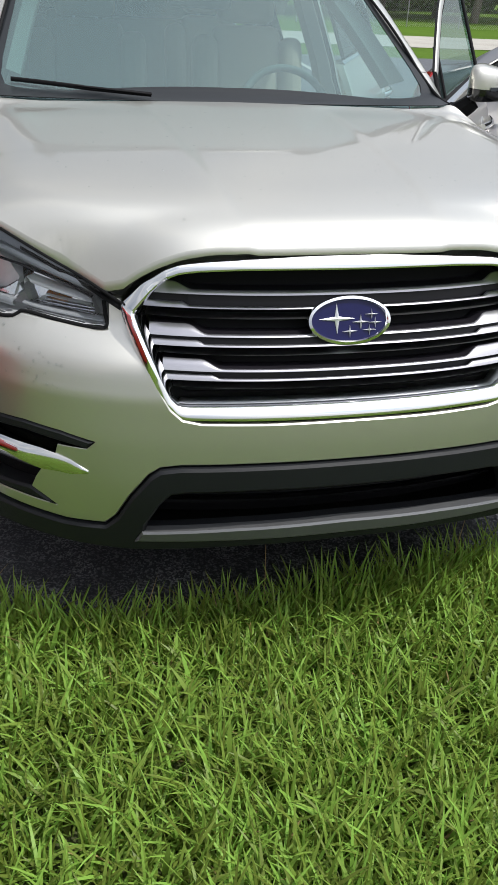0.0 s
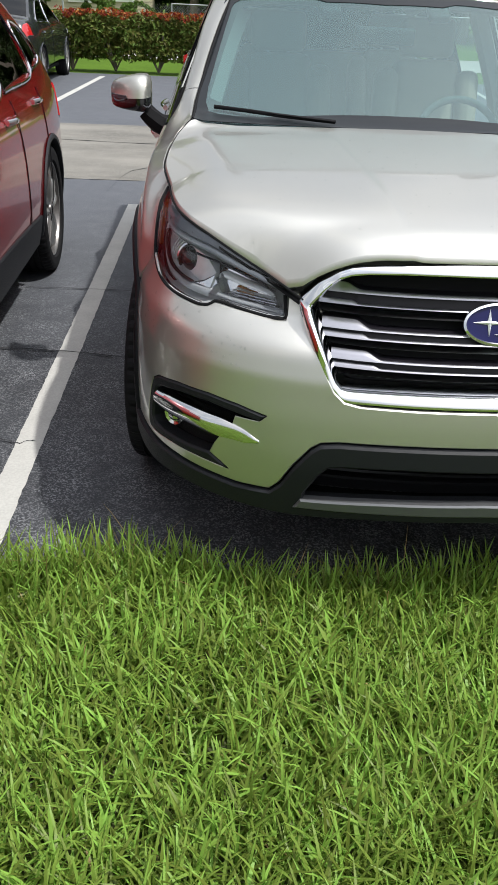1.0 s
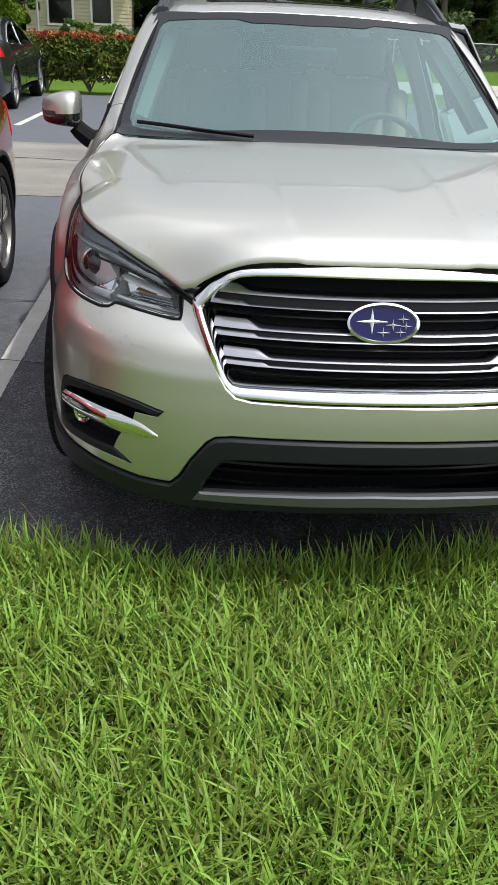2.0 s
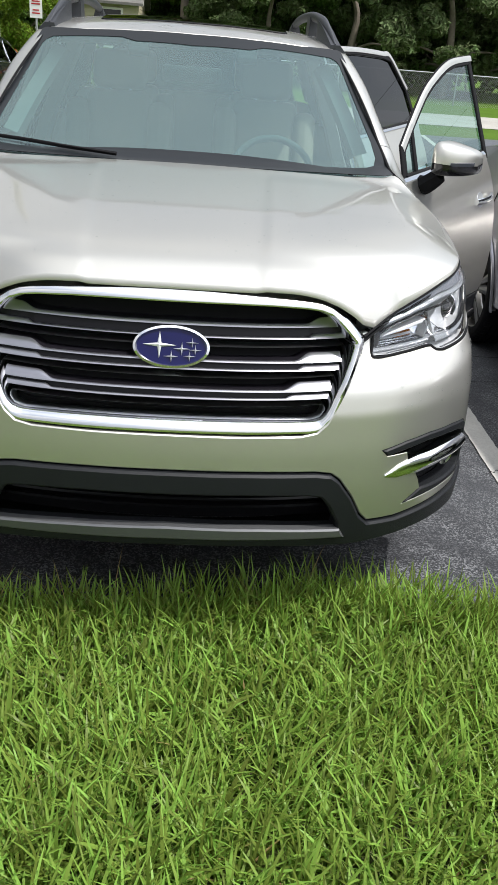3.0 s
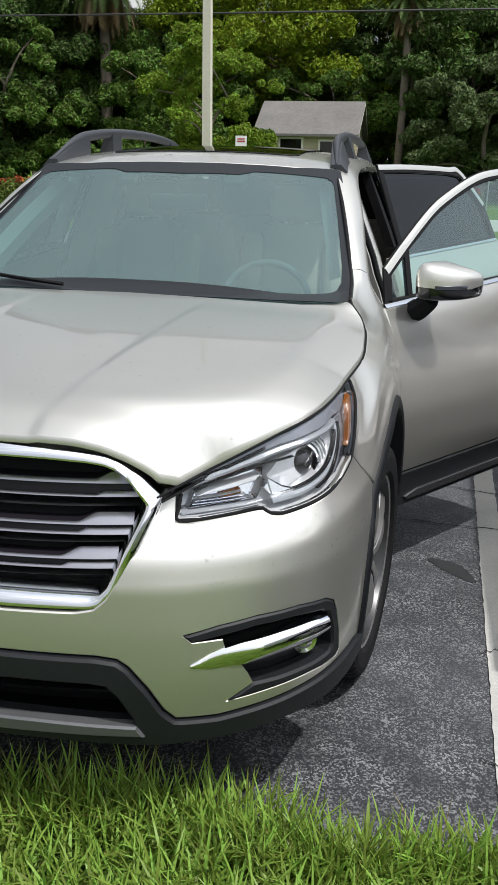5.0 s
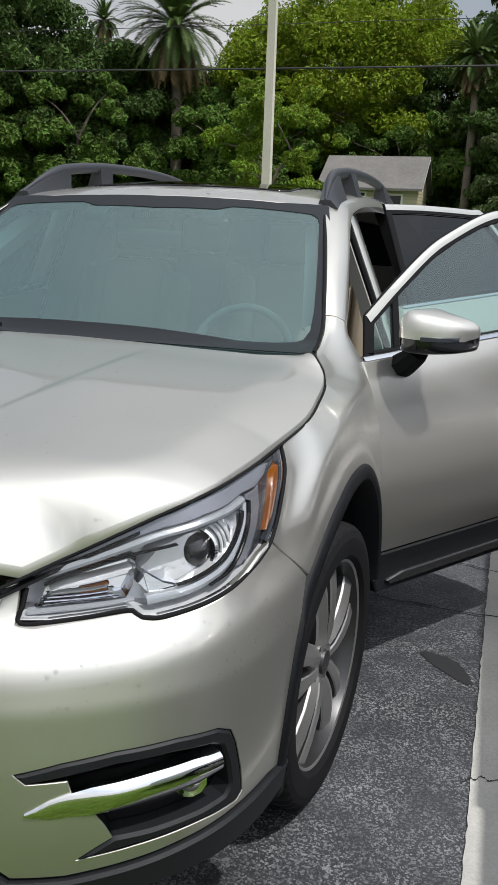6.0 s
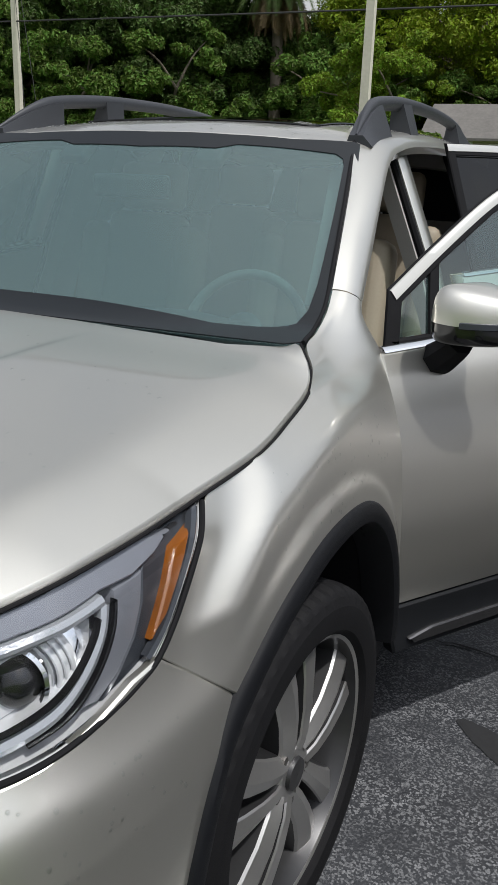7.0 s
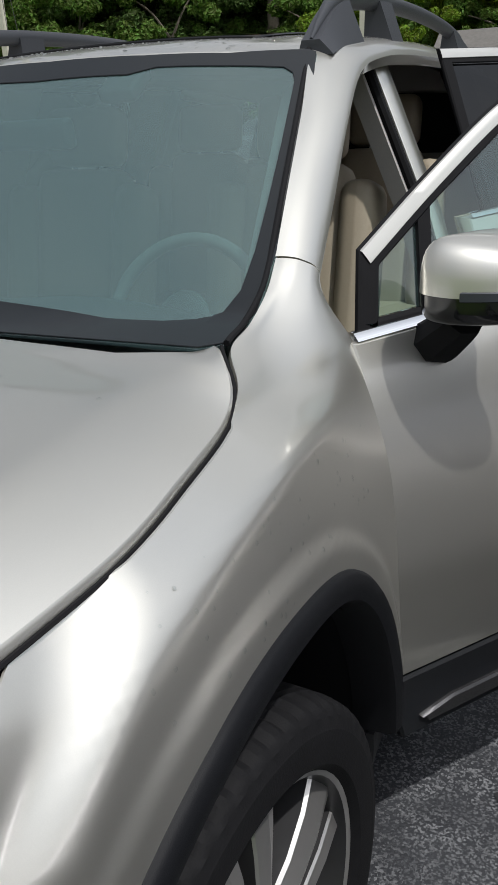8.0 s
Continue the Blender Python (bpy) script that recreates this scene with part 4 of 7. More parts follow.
# in each of three groups: a slat that flares up at its ends, one that swells, and a thin one
for za, zb, zc, tall in ((0.897, 0.8695, 0.849, 0.009), (0.8155, 0.797, 0.779, 0.0052), (0.748, 0.7295, 0.711, 0.0052)):
    w = reach(zb) + 0.018
    s = np.concatenate([np.linspace(-w, -w + 0.16, 20), np.linspace(-w + 0.17, w - 0.17, 24), np.linspace(w - 0.16, w, 20)])
    flat = np.zeros(len(s))
    k = ease((np.abs(s) - (w - 0.134)) / 0.050)
    rise = 0.004 * (np.abs(s) / w) ** 4
    low, top = za + rise, za + rise + tall + (0.018 - 0.5 * tall) * k
    bar = Build().grid([mask(s, top - 0.001, flat + 0.072), mask(s, top - 0.001, flat + 0.031 + 0.3 * (top - low)), mask(s, za + rise, flat + 0.040), mask(s, zb + rise, flat + 0.040),
                        mask(s, zb - 0.004 + rise, flat + 0.068)]).done("slat", BAR, grille, "dark grille slat with silver edges and swept ends", sharp=30)
    lean_ = 0.0245 + 0.55 * (top - low)
    ridge = [mask(s, top, lean_ + 0.003), mask(s, top - 0.0006, lean_), mask(s, low + (top - low) * 0.5, 0.5 * (lean_ + 0.0245) - 0.0008), mask(s, low + 0.0008, flat + 0.0245), mask(s, low, flat + 0.026), mask(s, low - 0.0005, flat + 0.045)]
    Build().grid(ridge).done("slat_edge", SLAT, bar, "silver slat edge flaring up at its ends", sharp=35)
    low, top = zb + rise, zb + rise + 0.0048 + 0.0065 * ease((np.abs(s) - (w - 0.124)) / 0.012)
    lean_ = 0.0235 + 0.55 * (top - low)
    ridge = [mask(s, top, lean_ + 0.003), mask(s, top - 0.0006, lean_), mask(s, low + (top - low) * 0.5, 0.5 * (lean_ + 0.0235) - 0.0008), mask(s, low + 0.0008, flat + 0.0235), mask(s, low, flat + 0.025), mask(s, low - 0.0005, flat + 0.045)]
    Build().grid(ridge).done("slat_edge", SLAT, bar, "silver slat edge", sharp=35)
    w = reach(zc) + 0.004
    s = np.linspace(-w, w, 50)
    rise = 0.006 * (np.abs(s) / w) ** 4
    rows = [mask(s, zc + a + rise, np.full(50, d)) for a, d in ((0.0022, 0.07), (0.0018, 0.042), (-0.0004, 0.034), (-0.0016, 0.036), (-0.002, 0.07))]
    Build().grid(rows).done("thin_slat", SATIN, grille, "thin silver slat")

badge_at = Vector((0.0, float(mask(0.0, 0.85, 0.0)[1]) + 0.022, 0.846))
lean = Matrix.Translation(badge_at) @ pose(0, 0, 0, -20)
w = np.linspace(0, 2 * np.pi, 64, endpoint=False)


def ellipse(a, c, y):
    return np.stack([a * np.cos(w), np.full(64, y), c * np.sin(w)], 1)


b = Build().grid([ellipse(0.092, 0.050, 0.03), ellipse(0.097, 0.0545, 0.0), ellipse(0.096, 0.0535, -0.010), ellipse(0.090, 0.0475, -0.012), ellipse(0.0865, 0.045, -0.007)], close_u=True)
badge = b.moved(lean).done("badge_rim", CHROME, suv, "oval chrome badge rim")
b = Build()
b.v = [tuple(p) for p in ellipse(0.088, 0.046, -0.006)]
b.f = [tuple(range(64))]
b.moved(lean).done("badge_field", BLUE, badge, "deep blue enamel oval")
for sx, sz, r in ((-0.030, 0.004, 0.034), (0.026, -0.004, 0.017), (0.052, 0.012, 0.013), (0.060, -0.006, 0.013), (0.046, -0.022, 0.013), (0.000, -0.024, 0.015)):
    pts = []
    for k in range(8):
        a, q = k * math.pi / 4, (r if k % 2 == 0 else r * 0.2)
        pts.append((sx + q * (1.25 if k in (0, 4) else 1) * math.cos(a), -0.0075, sz + q * math.sin(a)))
    b = Build()
    b.v = pts + [(sx, -0.0115, sz)]
    b.f = [(k, (k + 1) % 8, 8) for k in range(8)]
    b.moved(lean).done("badge_star", STAR, badge, "small silver four-point shape", smooth=False)

# hood
hood_half_outline = [(0.0, 0.030), (0.15, 0.030), (0.26, 0.032), (0.34, 0.040), (0.40, 0.050), (0.44, 0.060), (0.49, 0.075)]
edge_y = [0.10 + 1.103 * (k / 90) ** 1.25 for k in range(91)]
hood_half_outline += [(float(hood_half(y)) - 0.003, y) for y in edge_y]
hood_half_outline += [(0.765, 1.222), (0.70, 1.214), (0.618, 1.20), (0.427, 1.222), (0.207, 1.255), (0.0, 1.27)]
part("hood", skin(both(hood_half_outline), hood, 0.014, (), 0.003, 0.014), PAINT, suv)

# black channel under the bonnet's edge; a black tube draws in the gap's shade
for side in (1, -1):
    e = EDGE[(EDGE[:, 1] > 0.06) & (EDGE[:, 1] < 1.22)]
    far_ = np.clip((e[:, 1] - 0.68) / 0.06, 0, 1)[:, None] * np.array([0.003, 0, -0.012])
    rows = [(e + np.array([dx, 0, dz]) + far_ * k) * np.array([side, 1, 1]) for dx, dz, k in ((-0.05, -0.034, 0), (-0.008, -0.022, 0), (-0.004, -0.027, 1))]
    Build().grid(rows, flip=side < 0).done("hood_gutter", MATT, suv, "dark gap along the hood")
    Build().tube((e + np.array([-0.0005, 0, -0.0055])) * np.array([side, 1, 1]), 0.0030, 6).done("hood_seal", MATT, suv, "thin black line drawn in along the hood gap")

# wings
for side in (1, -1):
    flip = (lambda x: x) if side > 0 else flipped
    lip = nose([1.187, 1.222, 1.262, 1.303, 1.342, 1.372], [0.8805, 0.906, 0.940, 0.975, 1.006, 1.029])
    front = [(float(p[1]) + 0.0035, float(p[2])) for p in lip] + [(y, float(hood_side(y)) - 0.002) for y in (0.70, 0.76, 0.81, 0.88, 0.95, 1.0, 1.05, 1.088)]
    back = [(1.091, FOOT_Z[0] + 0.05 * k) for k in range(1, 6)] + [(1.092, FOOT_Z[0] + FOOT_SPAN), (1.490, FOOT_Z[1] + FOOT_SPAN), (1.492, FOOT_Z[1] + 0.15), (1.492, FOOT_Z[1]), (1.482, 1.0), (1.466, 0.80), (1.464, 0.70), (1.462, 0.52), (1.43, 0.40)]
    front = [tuple(p) for p in rom(front, 60)]
    arch = [arc(HUB_F, HUB_Z, 0.506 + float(arch_grow(a)), a, a, 1)[0] for a in np.linspace(4, 130, 30)] + [(0.594, 0.762)]
    part("fender", flip(skin(front + back + arch, flank_at, 0.012, (), 0.002, 0.012)), PAINT, suv)
    for hub, name in ((HUB_F, "front"), (HUB_R, "rear")):
        a = np.radians(np.linspace(5, 186, 60))
        rows = []
        for r, d in ((0.514, 0.010), (0.513, -0.004), (0.507, -0.010), (0.488, -0.011), (0.472, -0.006), (0.466, 0.004), (0.462, 0.07)):
            r = r + arch_grow(np.degrees(a)) * (1 if hub == HUB_F else 0)
            y, z = hub + r * np.cos(a), HUB_Z + r * np.sin(a)
            p = side_skin(y, np.maximum(z, 0.2), -d)
            p[:, 2] = z
            rows.append(p * np.array([side, 1, 1]))
        Build().grid(rows, flip=side > 0).done("arch_trim", ARCH, suv, "black textured wheel arch trim")
        b = Build()
        a = np.radians(np.linspace(-2, 182, 40))
        more = arch_grow(np.degrees(a)) * (1 if hub == HUB_F else 0)
        rows = [np.stack([np.full(40, x * side), hub + (r + more * w) * np.cos(a), HUB_Z + (r + more * w) * np.sin(a)], 1) for x, r, w in ((0.93, 0.464, 1), (0.60, 0.47, 1), (0.58, 0.05, 0))]
        b.grid(rows).done("wheel_liner", MATT, suv, "matt black wheel arch liner")

# headlamps
lamp_low = [(0.571, 0.826), (0.63, 0.826), (0.70, 0.832), (0.785, 0.841), (0.805, 0.830), (0.84, 0.826), (0.90, 0.832), (1.0, 0.844), (1.088, 0.859), (1.14, 0.870), (1.185, 0.882), (1.222, 0.906), (1.262, 0.940), (1.303, 0.975), (1.342, 1.006), (1.370, 1.030)]
lamp_top = [(s, z - 0.003) for s, z in LAMP_TOP[::-1]]


def at_depth(k):
    return lambda u, v, d: nose(u, v, d + k)


def ribbon(path, width, depth, thick=0.01):
    """A flat strip along (s, z) points, set behind the skin."""
    p = rom(path, 40)
    t = np.gradient(p, axis=0)
    t /= np.linalg.norm(t, axis=1)[:, None]
    n = np.stack([-t[:, 1], t[:, 0]], 1)
    w = np.broadcast_to(np.asarray(width, float), (40,))[:, None] / 2
    rows = []
    for k, d in ((1.0, thick), (0.9, 0.0), (0.0, -0.003), (-0.9, 0.0), (-1.0, thick)):
        q = p + n * w * k
        rows.append(nose(q[:, 0], q[:, 1], depth + d))
    return Build().grid(rows)


for side in (1, -1):
    flip = (lambda x: x) if side > 0 else flipped
    swap = Matrix.Diagonal((side, 1, 1, 1))
    lamp = part("headlight", flip(skin(lamp_low + lamp_top, at_depth(0.075), 0.025, (), 0.002, -0.07)), LAMP_HOUSE, suv, "clear projector headlight with black housing and amber marker")
    part("lamp_cover", flip(skin(lamp_low + lamp_top, at_depth(0.004), 0.025, (), 0.004, 0.012)), COVER, lamp, "clear lamp cover").visible_shadow = False
    g = rom([(0.586, 0.878), (0.578, 0.850)] + lamp_low, 90)
    Build().tube(nose(g[:, 0], g[:, 1] - 0.0025, 0.003) * np.array([side, 1, 1]), 0.0045, 8).done("lamp_gasket", MATT, lamp, "black rubber gasket")
    strip = [(0.615, 0.889), (0.70, 0.913), (0.79, 0.938), (0.872, 0.959), (0.98, 0.973), (1.06, 0.978), (1.115, 0.984)]
    top = [(s_, z_ - 0.006) for s_, z_ in LAMP_TOP[:-2]] + [(1.285, 1.014), (1.235, 1.000), (1.18, 0.992)] + [(s_, z_ + 0.010) for s_, z_ in strip[::-1]]
    part("upper_bezel", flip(skin(top, at_depth(0.012), 0.02, (), 0.003, 0.03)), LAMP_GREY, lamp, "grey upper bezel")
    for name, path, w, d in (("light_strip", strip, 0.013, 0.012),
                             ("light_guide", [(1.118, 0.978), (1.102, 0.945), (1.066, 0.908), (1.020, 0.881), (0.96, 0.866), (0.90, 0.856), (0.825, 0.848)], 0.016, 0.014),
                             ("lower_strip", [(0.585, 0.832), (0.66, 0.837), (0.74, 0.844), (0.80, 0.851)], 0.008, 0.016)):
        ribbon(path, w, d).moved(swap).done(name, DRL, lamp, "frosted light guide")
    for line in ([(0.622, 0.876), (0.70, 0.900), (0.80, 0.925), (0.90, 0.940)], [(1.102, 0.966), (1.088, 0.945), (1.052, 0.914), (1.010, 0.893), (0.95, 0.878), (0.89, 0.868)],
                 [(1.136, 0.978), (1.120, 0.942), (1.084, 0.902), (1.035, 0.872), (0.97, 0.857)]):
        ribbon(line, 0.0028, 0.012, 0.008).moved(swap).done("bezel_line", GLOSS, lamp, "black moulding line")
    bowl = [(0.606, 0.840), (0.68, 0.847), (0.785, 0.856), (0.800, 0.874), (0.812, 0.924), (0.75, 0.910), (0.66, 0.884), (0.625, 0.872)]
    part("reflector", flip(skin(bowl, at_depth(0.050), 0.02, (), 0.003, -0.035)), LAMP_CHROME, lamp, "silver reflector box")
    shelf = [(0.632, 0.861), (0.66, 0.865), (0.73, 0.877), (0.795, 0.890), (0.806, 0.903), (0.73, 0.888), (0.655, 0.872)]
    part("shelf", flip(skin(shelf, at_depth(0.022), 0.02, (), 0.003, 0.028)), LAMP_HOUSE, lamp, "pale shelf between the bulbs")
    for k in range(4):
        z = 0.8375 + 0.0062 * k
        ribbon([(0.602 + 0.008 * k, z), (0.70, z + 0.006), (0.785 - 0.012 * k, z + 0.013)], 0.0028, 0.026, 0.010).moved(swap).done("rib", LAMP_CHROME, lamp, smooth=False)
    for path in ([(0.692, 0.8945), (0.73, 0.9025), (0.772, 0.9130)], [(0.694, 0.8585), (0.72, 0.8625), (0.752, 0.8700)]):
        ribbon(path, 0.0085, 0.034).moved(swap).done("indicator_bulb", AMBER, lamp, "amber indicator")
    well = [(0.835, 0.858), (0.92, 0.858), (0.98, 0.872), (1.04, 0.897), (1.084, 0.935), (1.094, 0.966), (1.04, 0.964), (0.93, 0.953), (0.865, 0.935), (0.825, 0.90)]
    part("lamp_well", flip(skin(well, at_depth(0.058), 0.02, (), 0.003, -0.035)), LAMP_HOUSE, lamp, "bright silver lamp well")
    wing_arm = [(0.815, 0.872), (0.835, 0.892), (0.87, 0.872), (0.915, 0.860), (0.905, 0.850), (0.84, 0.851)]
    part("bracket", flip(skin(wing_arm, at_depth(0.030), 0.02, (), 0.003, 0.03)), LAMP_CHROME, lamp, "silver bracket")
    panel = [(1.142, 0.986), (1.206, 0.988), (1.190, 0.950), (1.165, 0.915), (1.125, 0.882), (1.085, 0.863), (1.05, 0.866), (1.09, 0.899), (1.126, 0.940)]
    part("side_panel", flip(skin(panel, at_depth(0.020), 0.02, (), 0.003, 0.03)), LAMP_GREY, lamp, "slate grey side panel")
    dark_end = [(1.09, 0.860), (1.19, 0.880), (1.270, 0.937), (1.350, 1.003), (1.374, 1.028), (1.25, 1.016), (1.208, 0.99), (1.192, 0.95), (1.167, 0.915), (1.127, 0.882)]
    part("end_bezel", flip(skin(dark_end, at_depth(0.022), 0.02, (), 0.003, 0.03)), END_GREY, lamp, "black end bezel")
    amber = [(1.187, 0.903), (1.222, 0.919), (1.250, 0.935), (1.302, 0.972), (1.340, 1.000), (1.352, 1.011), (1.312, 1.003), (1.272, 0.995), (1.256, 0.980), (1.239, 0.960), (1.212, 0.930)]
    part("side_marker", flip(skin(amber, at_depth(0.010), 0.02, (), 0.003, 0.02)), AMBER, lamp, "amber side marker")
    ribbon([(1.172, 0.885), (1.214, 0.909), (1.254, 0.943), (1.294, 0.978), (1.333, 1.009), (1.354, 1.026)], 0.011, 0.0075, 0.01).moved(swap).done("end_rim", END_GREY, lamp, "black end rim")
    aim = Matrix.Translation((0.757 * side, 0.322, 0.904)) @ Vector((0.28 * side, -1, 0.08)).to_track_quat("Y", "Z").to_matrix().to_4x4()
    Build().lathe([(-0.045, 0.036), (-0.004, 0.0355), (0.010, 0.0385), (0.015, 0.043), (0.012, 0.0475), (0.002, 0.049), (-0.02, 0.050)], "y", sides=48).moved(aim).done("projector_ring", LAMP_CHROME, lamp, "polished ring")
    for r_, d_ in ((0.0545, -0.001), (0.0615, -0.007), (0.069, -0.012)):
        Build().lathe([(d_ - 0.010, r_ - 0.0045), (d_ - 0.001, r_ - 0.0030), (d_, r_), (d_ - 0.003, r_ + 0.0022), (d_ - 0.010, r_ + 0.0024)], "y", sides=48).moved(aim).done("bezel_ring", LAMP_HOUSE, lamp, "thin silver step ring")
    Build().lathe([(-0.055, 0.086), (-0.035, 0.080), (-0.022, 0.072), (-0.022, 0.050)], "y", sides=48).moved(aim).done("projector_shroud", LAMP_CHROME, lamp, "bright stepped shroud")
    Build().lathe([(-0.012, 0.0365), (0.010, 0.0345), (0.023, 0.028), (0.031, 0.017), (0.034, 0.0005)], "y", sides=32).moved(aim).done("projector_lens", GLOSS, lamp, "dark glass projector lens")


# wheels
def wheel(parent, cx, cy, cz, r, width, side, spokes=5, paired=True, dark=POCKET, face=ALLOY, steer=0.0, rim=0.735):
    """Rim, tyre, spokes, cap and brake under one wheel."""
    rr = r * rim
    m = Matrix.Translation((cx, cy, cz)) @ Matrix.Rotation(-radians(steer), 4, "Z") @ Matrix.Diagonal((side, 1, 1, 1))
    w = width / 2
    hub = Build().lathe([(-w * 0.9, rr * 0.97), (-w * 0.8, rr * 0.92), (w * 0.3, rr * 0.90), (w * 0.84, rr * 0.978)], "x", sides=56).moved(m).done("wheel", dark, parent, "multi-spoke machined alloy wheel")
    Build().lathe([(w * 0.84, rr * 0.978), (w * 0.865, rr * 0.99), (w * 0.87, rr * 1.006), (w * 0.82, rr * 1.01)], "x", sides=56).moved(m).done("rim_lip", face, hub, "thin machined rim lip")
    prof = [(w * 0.80, rr * 0.99), (w * 0.88, rr * 1.01), (w * 0.97, rr * 1.05), (w * 1.0, rr + (r - rr) * 0.40), (w * 0.985, rr + (r - rr) * 0.62), (w * 0.975, rr + (r - rr) * 0.64), (w * 0.95, rr + (r - rr) * 0.80)]
    sipe = len(prof)
    prof += [(w * 0.90, r * 0.972), (w * 0.84, r * 0.985), (w * 0.72, r * 0.996), (w * 0.60, r)]
    sipe_end = len(prof)
    for k in (0.50, 0.17, -0.17, -0.50):
        prof += [(w * (k + 0.05), r), (w * (k + 0.045), r - 0.009), (w * (k - 0.045), r - 0.009), (w * (k - 0.05), r)]
    prof += [(-w * 0.60, r), (-w * 0.74, r * 0.995), (-w * 0.88, r * 0.975), (-w, rr + (r - rr) * 0.5), (-w * 0.9, rr)]
    n = 168
    t = Build().lathe(prof, "x", sides=n)
    for i in range(sipe, sipe_end):
        for j in range(0, n, 3):
            x, y, z = t.v[i * n + j]
            t.v[i * n + j] = (x - 0.001, y * 0.982, z * 0.982)
    t.moved(m).done("tyre", RUBBER, hub, "black rubber tyre", sharp=25)
    Build().lathe([(w * 0.25, rr * 0.90), (w * 0.22, rr * 0.3), (w * 0.22, 0.02)], "x", sides=40).moved(m).done("wheel_back", MATT, hub)
    Build().lathe([(w * 0.24, rr * 0.68), (w * 0.30, rr * 0.68), (w * 0.30, rr * 0.3)], "x", sides=40).moved(m).done("brake_disc", DISC, hub, "grey iron brake disc")
    scale = rr / 0.276
    top = w * 0.76

    def blade(a, mirror, mat_, name):
        """One broad spoke: a tilted machined face with steep dark flanks."""
        rows_face, rows_side = [], ([], [])
        for q, near_, far_, lift in ((0.16, 0.006, 0.044, -0.002), (0.30, 0.008, 0.052, 0.006), (0.50, 0.011, 0.064, 0.008), (0.72, 0.015, 0.080, 0.004), (0.90, 0.020, 0.096, -0.004), (0.985, 0.022, 0.106, -0.008)):
            rad = q * rr
            c, s = math.cos(a), math.sin(a)

            def at(off, x):
                o = off * scale * mirror
                return (x, rad * c - o * s, rad * s + o * c)
            x = top + lift
            ridge = near_ + (far_ - near_) * 0.42
            rows_face.append([at(near_, x - 0.006), at(near_ + 0.003, x - 0.002), at(ridge, x + 0.003), at(far_ - 0.004, x - 0.012), at(far_, x - 0.018)])
            rows_side[0].append([at(near_ - 0.004, x - 0.055), at(near_, x - 0.0065)])
            rows_side[1].append([at(far_, x - 0.0185), at(far_ + 0.005, x - 0.06)])
        sp = Build().grid(rows_face, flip=mirror < 0).moved(m).done(name, mat_, hub, sharp=12)
        for k in (0, 1):
            Build().grid(rows_side[k], flip=mirror < 0).moved(m).done("spoke_flank", dark, hub, smooth=False)
        return sp

    for k in range(spokes):
        a = 2 * math.pi * k / spokes + 0.30
        if paired:
            for mirror in (1, -1):
                blade(a, mirror, face, "spoke")
        else:
            blade(a, 1, face, "spoke")
    x = top - 0.012
    Build().lathe([(x - 0.05, rr * 0.27), (x - 0.004, rr * 0.25), (x + 0.010, rr * 0.20), (x + 0.008, rr * 0.12)], "x", sides=30).moved(m).done("hub", face, hub)
    Build().lathe([(x + 0.006, rr * 0.125), (x + 0.016, rr * 0.115), (x + 0.018, 0.001)], "x", sides=24).moved(m).done("hub_cap", dark, hub, "dark round hub cap")
    for k in range(5):
        a = 2 * math.pi * (k + 0.5) / 5 + 0.3
        Build().lathe([(x - 0.02, 0.013), (x + 0.009, 0.012), (x + 0.010, 0.001)], "x", at=(0, rr * 0.22 * math.cos(a), rr * 0.22 * math.sin(a)), sides=8).moved(m).done("lug_nut", DISC, hub)
    return hub


for side in (1, -1):
    for y in (HUB_F, HUB_R):
        wheel(suv, 0.826 * side, y, HUB_Z, 0.376, 0.245, side, steer=6.5 if y == HUB_F else 0.0)


# windscreen
def screen_at(x, k, depth):
    sx = np.where(x < 0, -1, 1)
    a = np.abs(x)
    c = 0.03 + 0.10 * (a / 0.75) ** 2
    z = 1.135 + 0.03 * (a / 0.77) ** 2 + np.maximum(k - c, 0.25 * (k - c)) * (0.655 - 0.065 * (a / 0.65) ** 2)
    return np.stack([sx * a, 1.278 - 0.11 * a * a + k + 0.4 * depth, z - depth], 1)


screen_half = [(0.0, 0.0), (0.3, 0.0), (0.6, 0.0), (0.74, 0.0), (0.772, 0.02), (0.772, 0.14), (0.757, 0.256), (0.726, 0.395), (0.682, 0.576), (0.662, 0.70), (0.640, 0.775), (0.622, 0.778), (0.45, 0.735), (0.25, 0.712), (0.0, 0.704)]
clear_half = [(0.0, 0.080), (0.2, 0.082), (0.43, 0.081), (0.55, 0.080), (0.63, 0.083), (0.685, 0.098), (0.718, 0.126), (0.729, 0.17), (0.720, 0.25), (0.70, 0.35), (0.668, 0.50), (0.645, 0.60), (0.628, 0.675), (0.615, 0.70), (0.59, 0.712), (0.45, 0.694), (0.30, 0.676), (0.24, 0.650), (0.0, 0.635)]
part("windscreen", skin(both(screen_half), screen_at, 0.045, (), 0.002, 0.006), GLASS, suv, "grey-green tinted windscreen")
part("windscreen_band", skin(both(screen_half), lambda u, v, d: screen_at(u, v, d - 0.003), 0.04, [both(clear_half)], 0.001, 0.002), FRIT, suv, "black band round the windscreen")
